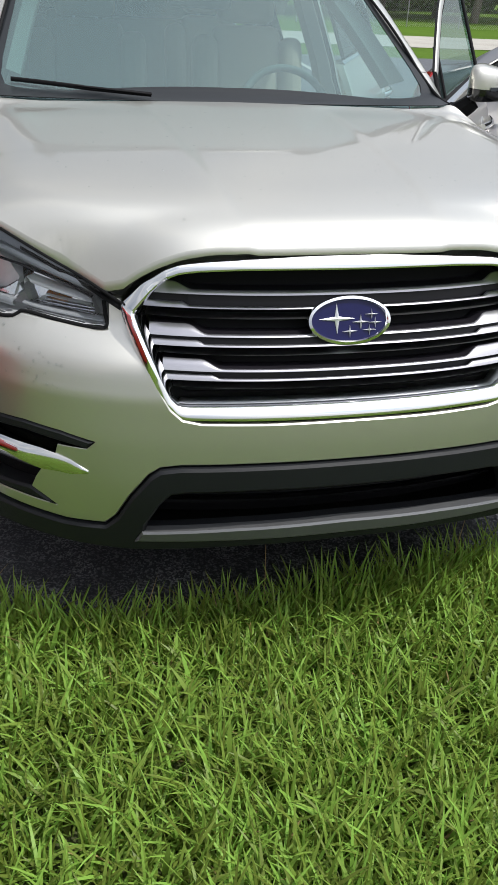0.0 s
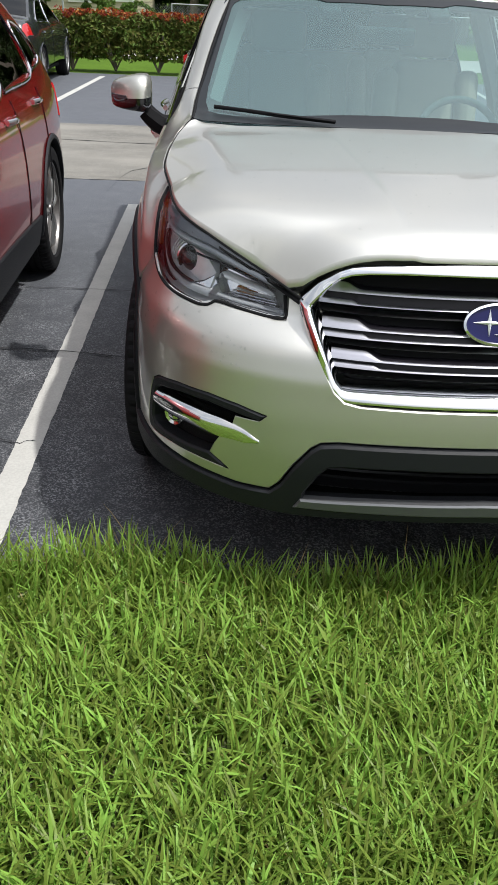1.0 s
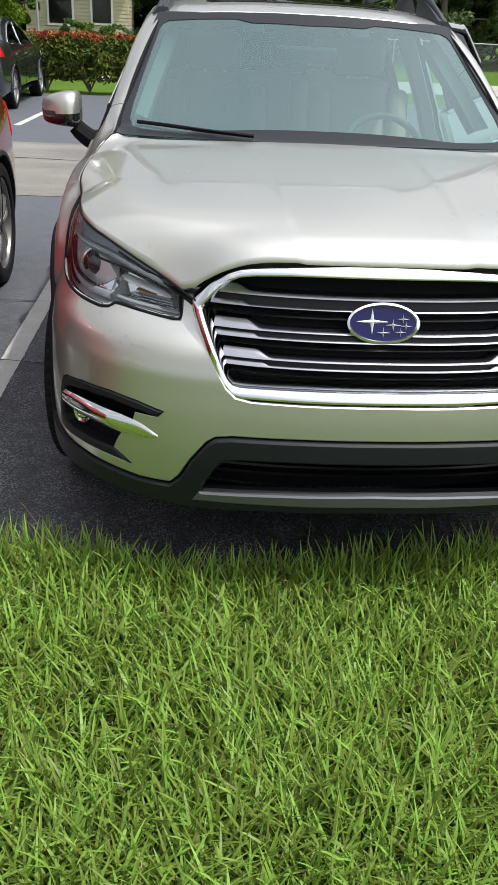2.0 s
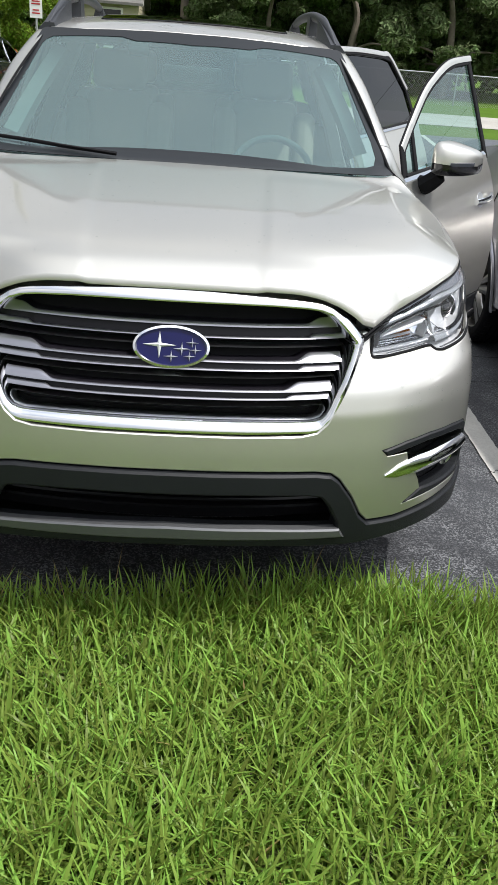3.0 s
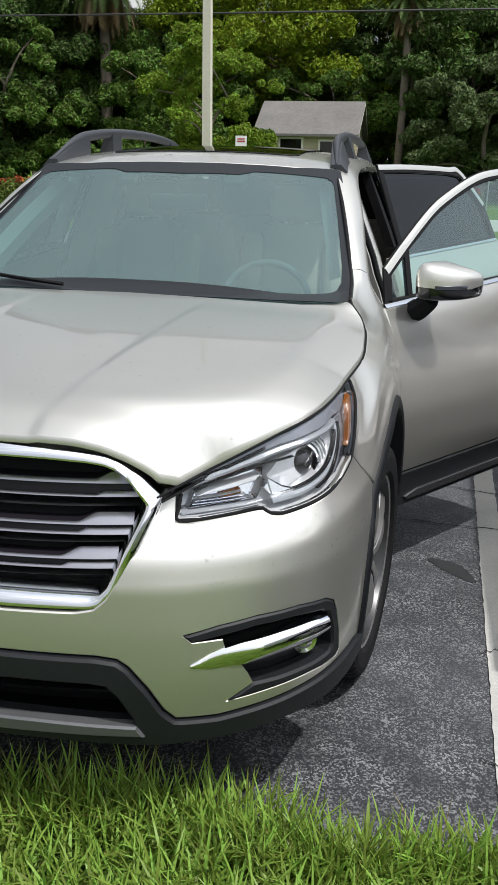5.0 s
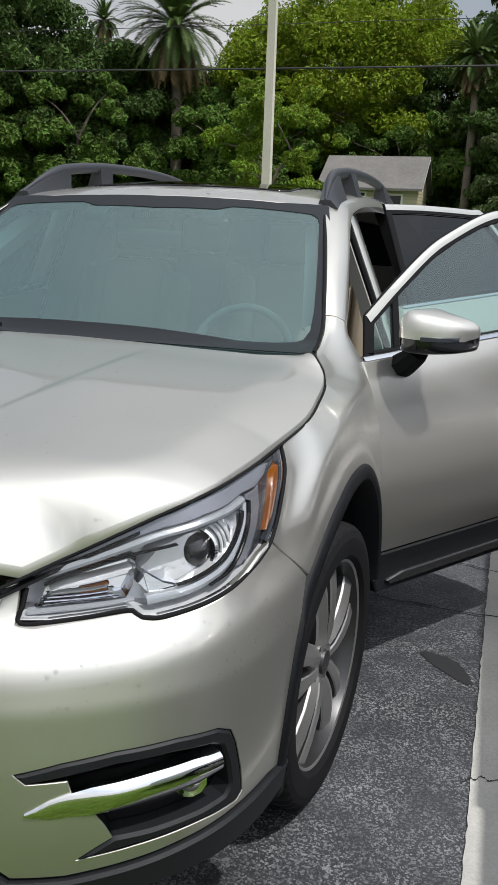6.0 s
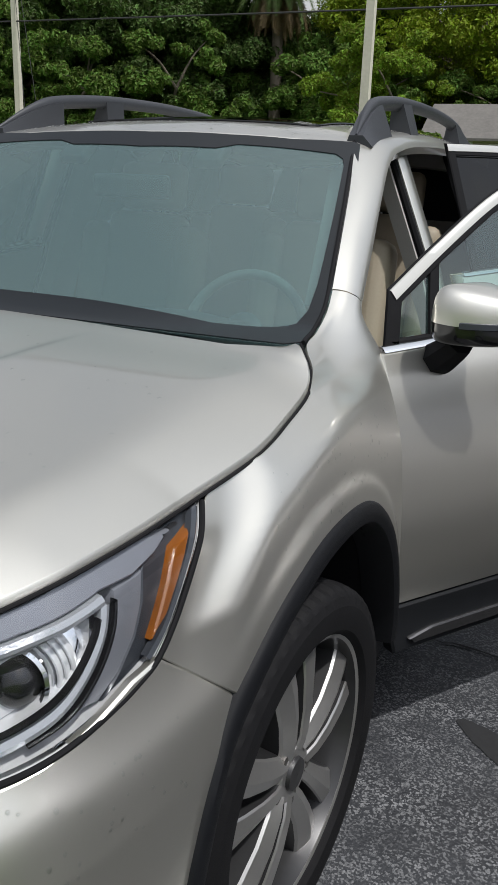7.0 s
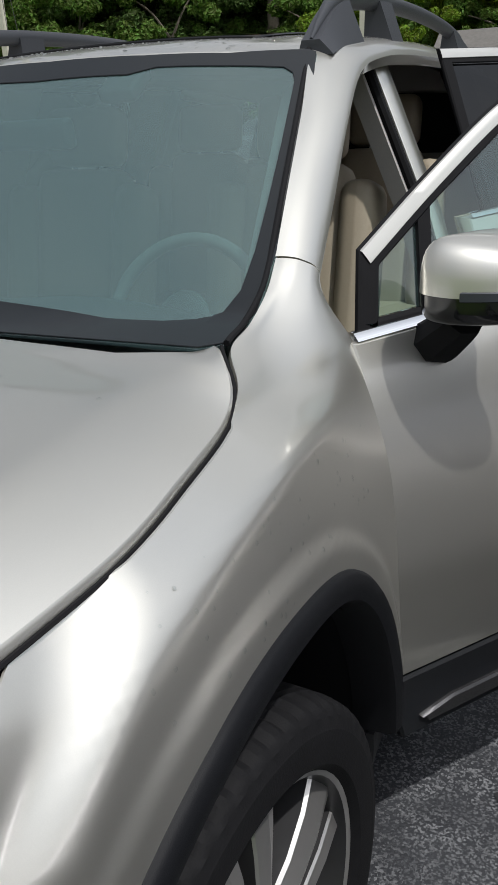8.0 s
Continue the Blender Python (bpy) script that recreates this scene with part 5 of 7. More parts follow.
for x0, k0, x1, k1, name in ((-0.70, 0.125, -0.26, 0.020, "wiper"),):
    u = np.linspace(0, 1, 16)
    p = screen_at(x0 + (x1 - x0) * u, k0 + (k1 - k0) * u, np.full(16, -0.016))
    wp = Build().tube(p, 0.0055, 8, squash=1.3).done(name, MATT, suv, "black wiper blade")
    q = screen_at(x0 + (x1 - x0) * (0.45 + 0.55 * u), k0 + (k1 - k0) * (0.45 + 0.55 * u) - 0.010 * u, np.full(16, -0.020))
    Build().tube(q, 0.005, 8, squash=0.6).done("wiper_arm", MATT, wp)

# pillars and roof
rail_in = [(0.758, 1.464, 1.231), (0.726, 1.612, 1.330), (0.682, 1.80, 1.440), (0.622, 2.035, 1.562), (0.602, 2.25, 1.592), (0.592, 2.6, 1.618), (0.588, 3.2, 1.628), (0.585, 3.8, 1.605), (0.58, 4.5, 1.53)]
rail_out = [(0.818, 1.510, 1.200), (0.785, 1.689, 1.305), (0.750, 1.873, 1.418), (0.708, 2.10, 1.515), (0.692, 2.30, 1.552), (0.685, 2.6, 1.572), (0.680, 3.2, 1.578), (0.675, 3.8, 1.555), (0.67, 4.5, 1.47)]
roof_mid = pchip([1.9, 1.97, 2.2, 2.6, 3.2, 3.9, 4.5, 4.8], [1.565, 1.578, 1.618, 1.65, 1.662, 1.64, 1.585, 1.52])
rail_x = pchip([p[1] for p in rail_in], [p[0] for p in rail_in])
rail_z = pchip([p[1] for p in rail_in], [p[2] for p in rail_in])


def roof_at(x, y, depth):
    mid, side = roof_mid(y), rail_z(y)
    k = np.abs(x) / rail_x(y)
    return np.stack([x, y, mid + (side - mid) * np.minimum(k, 1.2) ** 2.4 - depth], 1)


roof_half = [(0.0, 1.975), (0.25, 1.980), (0.45, 1.990), (0.60, 2.003), (0.617, 2.035), (0.600, 2.25), (0.590, 2.6), (0.586, 3.2), (0.583, 3.8), (0.575, 4.5), (0.50, 4.72), (0.0, 4.78)]
part("roof", skin(both(roof_half), roof_at, 0.06, (), 0.004, 0.03), PAINT, suv)
sun_half = [(0.0, 2.24), (0.40, 2.25), (0.425, 2.28), (0.425, 3.10), (0.0, 3.12)]
part("sunroof", skin(both(sun_half), lambda u, v, d: roof_at(u, v, d - 0.006), 0.06, (), 0.003, 0.008), TINT, suv, "dark glass sunroof panel")
part("sunroof_bed", skin(both(sun_half), lambda u, v, d: roof_at(u, v, d - 0.002), 0.08, (), 0.003, 0.003), GLOSS, suv, "black sunroof surround")
for side in (1, -1):
    a, c = rom(rail_in, 60), rom(rail_out, 60)
    rows = []
    for t, deep in ((0.0, 0.012), (0.0, 0.0), (0.1, 0.0), (0.2, 0.0), (0.33, 0.0), (0.45, 0.0), (0.58, 0.0), (0.7, 0.0), (0.82, 0.0), (0.92, 0.0), (1.0, 0.0), (1.0, 0.03)):
        q = a + (c - a) * t
        rows.append((q + np.array([0.6, -0.25, 0.75]) * (float(PILLAR_LIFT(np.array([t]))[0]) - deep)) * np.array([side, 1, 1]))
    Build().grid(rows, flip=side < 0).done("roof_side", PAINT, suv)
    # black seal beside the windscreen
    s = np.concatenate([FOOT_EDGE[24::3], rom(rail_in[:4], 30)])
    Build().tube((s + np.array([-0.008, 0, 0.001])) * np.array([side, 1, 1]), 0.005, 8).done("screen_seal", MATT, suv, "black rubber seal")
    # roof rail
    path = rom([(0.618, 2.040, 1.580), (0.606, 2.13, 1.622), (0.594, 2.23, 1.659), (0.586, 2.36, 1.684), (0.582, 2.7, 1.708), (0.582, 3.2, 1.712), (0.585, 3.65, 1.688), (0.590, 3.98, 1.630)], 60) * np.array([side, 1, 1])
    rail = Build().tube(path, np.interp(np.arange(60), [0, 7, 52, 59], [0.004, 0.017, 0.017, 0.006]), 12, squash=1.35).done("roof_rail", RAIL, suv, "raised dark grey roof rail")
    for y0, y1, top0, top1 in ((2.035, 2.34, 1.0, 0.55), (2.62, 2.74, 0.8, 0.8), (3.60, 3.99, 0.6, 1.0)):
        rows = []
        for t in np.linspace(0, 1, 10):
            y = y0 + (y1 - y0) * t
            zt = float(np.interp(y, path[:, 1], path[:, 2]))
            x = float(np.interp(y, path[:, 1], np.abs(path[:, 0])))
            xb, zb = float(rail_x(y)) + 0.012, float(rail_z(y)) - 0.012
            rows.append(np.array([(xb + 0.034, y, zb), (x + 0.020, y, zt), (x - 0.020, y, zt), (xb - 0.045, y, zb)]) * np.array([side, 1, 1]))
        f = Build().grid(rows, close_u=True, flip=side > 0)
        n = len(rows)
        f.f += [(0, 1, 2, 3), tuple(4 * (n - 1) + k for k in range(4))[::-1]]
        f.done("rail_foot", RAIL, rail)


# doors
door_flank = pchip([0.25, 0.30, 0.45, 0.62, 0.75, 0.86, 0.95, 1.02, 1.08, 1.12, 1.22], [0.945, 0.955, 0.964, 0.970, 0.967, 0.957, 0.940, 0.918, 0.893, 0.872, 0.83])


def door_at(y, z, depth):
    x = door_flank(z) - 0.020 * np.exp(-((z - 0.43) / 0.075) ** 2)
    x = x + 0.010 * np.exp(-((z - 0.70) / 0.05) ** 2) * 0.4
    return np.stack([x - depth, y, z], 1)


def sash_at(y, z, depth):
    return np.stack([0.872 - 0.42 * (z - 1.10) - depth, y, z], 1)


def door(side, y0, y1, belt0, belt1, frame_pts, bar, angle, hinge, tint, handle_y, label):
    """A side door in its closed place, then swung on its hinge."""
    m = Matrix.Translation((*hinge, 0)) @ Matrix.Rotation(-radians(angle), 4, "Z") @ Matrix.Translation((-hinge[0], -hinge[1], 0))
    m = Matrix.Diagonal((side, 1, 1, 1)) @ m if side < 0 else m

    def put(bm):
        bm.transform(m)
        if side < 0:
            bmesh.ops.reverse_faces(bm, faces=bm.faces)
        return bm

    body = [(y0, belt0), (y0 + 0.001, 0.95), (y0, 0.62), (y0 + 0.03, 0.47), (y1 - 0.02, 0.47), (y1, 0.62), (y1 - 0.001, 0.95), (y1 - 0.005, belt1)]
    d = part("door", put(skin(body, door_at, 0.035, (), 0.004, 0.05)), PAINT, suv, label)
    part("inner_trim", put(skin(body, lambda u, v, k: door_at(u, v, k + 0.055), 0.06, (), 0.004, -0.02)), BEIGE, d, "beige inner door trim")
    low = [(y0 + 0.028, 0.467), (y0 + 0.06, 0.335), (y1 - 0.05, 0.335), (y1 - 0.022, 0.467)]
    part("door_cladding", put(skin(low, lambda u, v, k: door_at(u, v, k - 0.006), 0.03, (), 0.006, 0.04)), PLASTIC, d, "black lower door cladding")
    strip = [(y0 + 0.10, 0.372), (y0 + 0.18, 0.386), (y1 - 0.06, 0.386), (y1 - 0.05, 0.355), (y0 + 0.12, 0.355)]
    part("sill_strip", put(skin(strip, lambda u, v, k: door_at(u, v, k - 0.016), 0.03, (), 0.004, 0.015)), SATIN_DARK, d, "dark satin sill strip")
    f = np.array(frame_pts, float)
    g = f.copy()
    g[[0, -1], 1] -= 0.026
    hole = shrink(dense(soft(g, 0.02), 0.05), 0.040)
    edge = rom(f[1:-1], 60)
    whole = [tuple(p) for p in edge] + [tuple(g[-1]), tuple(g[0])]
    part("sash", put(skin(whole, sash_at, 0.03, [hole], 0.004, 0.012)), MATT, d, "black window frame")
    # bright outer edge along the frame's top
    rows = []
    for o, k in ((0.04, 0.012), (0.05, -0.001), (0.10, -0.003), (0.55, -0.0035), (0.94, -0.003), (1.0, -0.001), (1.0, 0.006)):
        t = np.gradient(edge, axis=0)
        t /= np.linalg.norm(t, axis=1)[:, None]
        q = edge + np.stack([t[:, 1], -t[:, 0]], 1) * 0.026 * o
        rows.append(sash_at(q[:, 0], q[:, 1], np.full(60, k)))
    e = Build().grid(rows).moved(m)
    e.done("frame_trim", PAINT, d, "painted window frame edge")
    bl = np.stack([np.linspace(y0 + 0.01, y1 - 0.02, 30), np.linspace(belt0 + 0.006, belt1 + 0.006, 30)], 1)
    e = Build().grid([sash_at(bl[:, 0], bl[:, 1] + o, np.full(30, k)) for o, k in ((0.007, 0.004), (0.006, -0.004), (-0.005, -0.012), (-0.007, 0.004))]).moved(m)
    e.done("belt_trim", CHROME, d, "bright chrome belt moulding")
    part("window", put(skin(hole, lambda u, v, k: sash_at(u, v, k + 0.012), 0.06, (), 0.001, 0.004)), tint, d, "half-reflecting door window")
    if bar:
        (by, bz), (ty, tz) = bar
        u = np.linspace(0, 1, 8)
        e = Build().grid([sash_at(by + (ty - by) * u + o, bz + (tz - bz) * u, np.full(8, k)) for o, k in ((-0.014, 0.02), (-0.014, 0.004), (0.014, 0.004), (0.014, 0.02))]).moved(m)
        e.done("window_bar", MATT, d, "black upright window bar")
    hy = np.linspace(handle_y - 0.11, handle_y + 0.11, 14)
    p = door_at(hy, np.linspace(0.955, 0.968, 14), -0.028 * np.sin(np.linspace(0.25, np.pi - 0.25, 14)) - 0.008)
    Build().tube(p, 0.013, 10, squash=1.2).moved(m).done("door_handle", CHROME, d, "bright door handle")
    cup = arc(handle_y - 0.01, 0.955, 0.05, 0, 345, 20)
    part("handle_cup", put(skin([(y, 0.955 + (z - 0.955) * 0.75) for y, z in cup], lambda u, v, k: door_at(u, v, k - 0.001), 0.03, (), 0.003, 0.003)), SATIN, d)
    return d, m


front_frame = [(1.476, 1.102), (1.527, 1.226), (1.70, 1.326), (1.90, 1.432), (2.05, 1.490), (2.22, 1.543), (2.36, 1.570), (2.60, 1.590), (2.570, 1.152)]
rear_frame = [(2.625, 1.160), (2.615, 1.588), (2.90, 1.592), (3.25, 1.585), (3.38, 1.570), (3.55, 1.40), (3.60, 1.21)]
SWING_F, SWING_R = 35.5, 31.5
mirror_frames = []
for side in (1, -1):
    d, m = door(side, 1.462, 2.535, 1.094, 1.150, front_frame, ((1.640, 1.115), (1.690, 1.30)), SWING_F if side > 0 else 0.0, (0.905, 1.475), SIDE_GLASS, 2.33,
                "wide open champagne front door" if side > 0 else "closed champagne front door")
    mirror_frames.append((side, m, d))
    door(side, 2.555, 3.60, 1.155, 1.20, rear_frame, None, SWING_R if side > 0 else 0.0, (0.93, 2.56), TINT, 3.40,
         "open champagne rear door with privacy glass" if side > 0 else "closed champagne rear door")

# door mirrors
for side, m, d in mirror_frames:
    def shell(a0, a1, n, grow=0.0):
        """A swept, rounded mirror housing; a runs from its underside over the top."""
        rows = []
        for t in np.linspace(-1, 1, 22):
            x = 1.022 + 0.080 * t
            k = (1 - abs(t) ** 5.0) ** 0.5
            hz = (0.074 - 0.015 * t - 0.008 * t * t if a0 > -100 else 0.048 - 0.010 * t) * (0.62 + 0.38 * k) + grow
            hy = (0.088 - 0.022 * t) * (0.45 + 0.55 * k) + grow
            cy, cz = 1.626 + 0.032 * t + 0.045 * t * t, 1.176 - 0.004 * t
            a = np.radians(np.linspace(a0, a1, n))
            cs, sn = np.cos(a), np.sin(a)
            rows.append(np.stack([np.full(n, x), cy - hy * np.sign(cs) * np.abs(cs) ** 0.42, cz + hz * np.sign(sn) * np.abs(sn) ** 0.62], 1))
        b = Build().grid(rows)
        for e in (0, 21):
            b.f.append(tuple(e * n + k for k in range(n)))
        return b.moved(m)
    mirror = shell(0, 172, 18, 0.002).done("door_mirror", PAINT, d, "painted mirror cap")
    shell(-190, 2, 18).done("mirror_base", GLOSS, mirror, "black mirror underside")
    p = rom([(0.870, 1.63, 1.070), (0.905, 1.625, 1.076), (0.945, 1.62, 1.105), (0.965, 1.62, 1.125)], 12)
    Build().tube(p, np.linspace(0.050, 0.040, 12), 7, squash=0.85).moved(m).done("mirror_stalk", MATT, mirror, "black mirror stalk")
    t = np.linspace(0.15, 0.95, 14)
    k = (1 - t ** 5.0) ** 0.5
    y = 1.626 + 0.032 * t + 0.045 * t * t - (0.088 - 0.022 * t) * (0.45 + 0.55 * k) - 0.004
    Build().grid([np.stack([1.022 + 0.080 * t, y + o, np.full(14, 1.178) + h], 1) for h, o in ((0.009, 0.006), (0.006, -0.002), (-0.006, -0.002), (-0.009, 0.006))]).moved(m).done("mirror_lamp", END_GREY, mirror, "clear indicator strip")

# sides behind the doors: sill, pillar, quarter, tail
for side in (1, -1):
    swap = np.array([side, 1, 1])
    flip = (lambda x: x) if side > 0 else flipped
    part("sill", flip(skin([(1.40, 0.40), (1.44, 0.24), (3.40, 0.24), (3.44, 0.40)], lambda u, v, k: side_skin(u, v, -k - 0.035), 0.08, (), 0.01, 0.12)), PLASTIC, suv, "black door sill")
    # painted door aperture: pillar between the doors and the jamb behind the wing
    for y0, y1, z0, z1 in ((2.49, 2.60 if side > 0 else 2.66, 0.40, 1.56), (1.46, 1.50, 0.42, 1.08)):
        z = np.linspace(z0, z1, 16)
        x = np.where(z < 1.1, door_flank(z) - 0.07, 0.872 - 0.42 * (z - 1.1) - 0.05)
        rows = [np.stack([x - a, np.full(16, y), z], 1) * swap for y, a in ((y0, 0.035), (y0, 0.012), (y0 + 0.015, 0.0), (y1 - 0.015, 0.0), (y1, 0.012), (y1, 0.035))]
        pil = Build().grid(rows, flip=side < 0).done("door_pillar", PAINT, suv, "painted door pillar")
        rows = [np.stack([x - a, np.full(16, y), z], 1) * swap for y, a in ((y0 + 0.004, 0.030), (y0 - 0.02, 0.045), (y0, 0.10), (y1, 0.10), (y1 + 0.02, 0.045), (y1 - 0.004, 0.030))]
        Build().grid(rows, flip=side > 0).done("pillar_lining", LINER, pil, "pale pillar lining")
        Build().tube(np.stack([x - 0.03, np.full(16, y0 - 0.004), z], 1) * swap, 0.014, 8).tube(np.stack([x - 0.03, np.full(16, y1 + 0.004), z], 1) * swap, 0.014, 8).done("pillar_seal", MATT, pil, "black rubber door seal")
    # black plate added inside the front jamb so that the door gap reads dark
    z = np.linspace(0.40, 1.09, 20)
    Build().grid([np.stack([door_flank(z) - a - 0.02, np.full(20, 1.462 + b_), z], 1) * swap for a, b_ in ((0.0, 0.0), (0.02, 0.008), (0.30, 0.010))]).done("door_seal", MATT, suv, "black filler plate behind the front door gap")
    quarter = [(3.62, 1.215), (3.615, 0.95), (3.61, 0.62), (3.575, 0.50)] + arc(HUB_R, HUB_Z, 0.462, 150, 8, 20) + [(4.35, 0.36), (4.80, 0.42), (4.88, 0.70), (4.86, 1.0), (4.80, 1.215)]
    part("quarter_panel", flip(skin(quarter, lambda u, v, k: door_at(u, v, k) - np.stack([0.10 * np.clip((u - 4.2) / 0.65, 0, 1) ** 2, 0 * u, 0 * u], 1), 0.05, (), 0.004, 0.03)), PAINT, suv)
    z = np.linspace(1.14, 1.56, 12)
    x = 0.872 - 0.42 * (z - 1.10) - 0.035
    Build().grid([np.stack([x - a, np.full(12, y), z], 1) * swap for y, a in ((3.42, 0.05), (3.42, 0.0), (3.74, 0.0), (3.74, 0.05))], flip=side < 0).done("rear_pillar", MATT, suv, "black pillar behind the rear door")
    glass_q = [(3.66, 1.225), (3.60, 1.42), (3.50, 1.55), (4.0, 1.535), (4.40, 1.475), (4.62, 1.30), (4.62, 1.225)]
    part("quarter_window", flip(skin(glass_q, sash_at, 0.06, (), 0.003, 0.02)), DARK_GLASS, suv, "dark quarter window")
    Build().grid([np.array([(0.875, 4.60, z), (0.85, 4.86, z), (0.62, 4.93, z)]) * swap for z in (0.95, 1.0, 1.10, 1.16)], flip=side < 0).done("tail_lamp", RED_LAMP, suv, "red tail lamp")
u = np.linspace(-1, 1, 21)
rows = [np.stack([u * w, np.full(21, y) - 0.10 * np.abs(u) ** 3, np.full(21, z)], 1) for y, z, w in ((4.72, 1.55, 0.56), (4.80, 1.40, 0.66), (4.86, 1.22, 0.74), (4.92, 1.05, 0.80), (4.95, 0.80, 0.84), (4.99, 0.62, 0.86), (4.97, 0.45, 0.86), (4.85, 0.34, 0.80))]
Build().grid(rows[2:]).done("tailgate", PAINT, suv)
Build().grid(rows[:3]).done("rear_window", DARK_GLASS, suv, "dark rear window")

# cabin
b = Build()
b.box((0, 3.0, 0.36), (1.66, 3.3, 0.06))
b.done("cabin_floor", CABIN, suv)
part("headlining", skin(both([(0.0, 1.99), (0.58, 2.02), (0.56, 2.6), (0.55, 3.8), (0.5, 4.5), (0.0, 4.6)]), lambda u, v, k: roof_at(u, v, k + 0.05), 0.1, (), 0.004, 0.01), LINER, suv, "grey cloth headlining")
u = np.linspace(-0.74, 0.74, 31)
rows = []
for y, z in ((1.335, 1.105), (1.45, 1.118), (1.58, 1.112), (1.68, 1.085), (1.73, 1.03), (1.74, 0.90), (1.70, 0.70), (1.55, 0.50)):
    hump = 0.022 * np.exp(-((u - 0.36) / 0.20) ** 2) * (1 if 1.5 < y < 1.72 else 0.3)
    rows.append(np.stack([u, y - 0.10 * (u / 0.75) ** 2, z + hump - 0.012 * (u / 0.74) ** 2], 1))
dash = Build().grid(rows).done("dashboard", DASH, suv, "dark vinyl dashboard")
aim = Matrix.Translation((0.37, 1.86, 1.02)) @ pose(0, 0, 0, 64)
a = np.linspace(0, 2 * np.pi, 49)
ring = np.stack([0.185 * np.cos(a), 0.185 * np.sin(a), 0 * a], 1)
st = Build().tube(ring, 0.0155, 10, caps=False).moved(aim).done("steering_wheel", CABIN, suv, "grey leather steering wheel")
b = Build()
b.lathe([(-0.03, 0.05), (0.01, 0.066), (0.02, 0.055), (0.024, 0.001)], "z", sides=24)
for ang in (0, 180, 270):
    c, s = math.cos(radians(ang)), math.sin(radians(ang))
    b.tube([(0.05 * c, 0.05 * s, 0.0), (0.12 * c, 0.12 * s, -0.005), (0.18 * c, 0.18 * s, 0)], 0.016, 8, squash=0.5)
b.moved(aim).done("wheel_centre", DASH, st)
p = screen_at(np.array([0.0]), np.array([0.56]), np.array([0.06]))[0]
part("rear_view_mirror", turned(rounded_box((0.25, 0.035, 0.065), 0.015), Matrix.Translation(p) @ pose(0, 0, 0, 10)), DASH, suv, "dark rear view mirror")
for x in (-0.175, 0.175):
    part("camera_pod", turned(rounded_box((0.09, 0.10, 0.035), 0.012), Matrix.Translation((x * 1.3, 1.93, 1.515)) @ pose(0, 0, 0, 32)), DASH, suv, "dark camera pod behind the windscreen")


def cushion(size, radius, m, name, parent):
    bm = rounded_box(size, radius, 4)
    bm.transform(m)
    return part(name, bm, BEIGE, parent, sharp=60)


def seat(x, y, wide):
    s = cushion((wide, 0.52, 0.17), 0.06, Matrix.Translation((x, y, 0.66)) @ pose(0, 0, 0, 5), "seat", suv)
    s["label"] = "beige leather seat"
    back = Matrix.Translation((x, y + 0.30, 1.0)) @ pose(0, 0, 0, -14)
    cushion((wide * 0.62, 0.13, 0.62), 0.055, back, "seat_back", s)
    for e in (-1, 1):
        cushion((wide * 0.22, 0.16, 0.56), 0.06, back @ Matrix.Translation((e * wide * 0.39, -0.02, -0.02)), "bolster", s)
    cushion((0.27, 0.10, 0.18), 0.045, Matrix.Translation((x, y + 0.40, 1.40)) @ pose(0, 0, 0, -10), "head_restraint", s)
    Build().tube([(x - 0.05, y + 0.38, 1.28), (x - 0.05, y + 0.39, 1.36)], 0.007, 8).tube([(x + 0.05, y + 0.38, 1.28), (x + 0.05, y + 0.39, 1.36)], 0.007, 8).done("restraint_post", SATIN, s)


for x, y, w_ in ((0.37, 2.25, 0.52), (-0.37, 2.25, 0.52), (0.37, 3.15, 0.50), (-0.37, 3.15, 0.50)):
    seat(x, y, w_)
for side in (1, -1):
    s = rom([(0.695, 1.50, 1.205), (0.638, 1.75, 1.36), (0.572, 2.02, 1.515)], 20)
    rows = [s * np.array([side, 1, 1]) + np.array(o) for o in ((0.02 * side, 0, -0.01), (-0.025 * side, 0.03, -0.03), (-0.03 * side, 0.10, -0.05))]
    Build().grid(rows).done("pillar_trim", LINER, suv, "pale inner pillar trim")


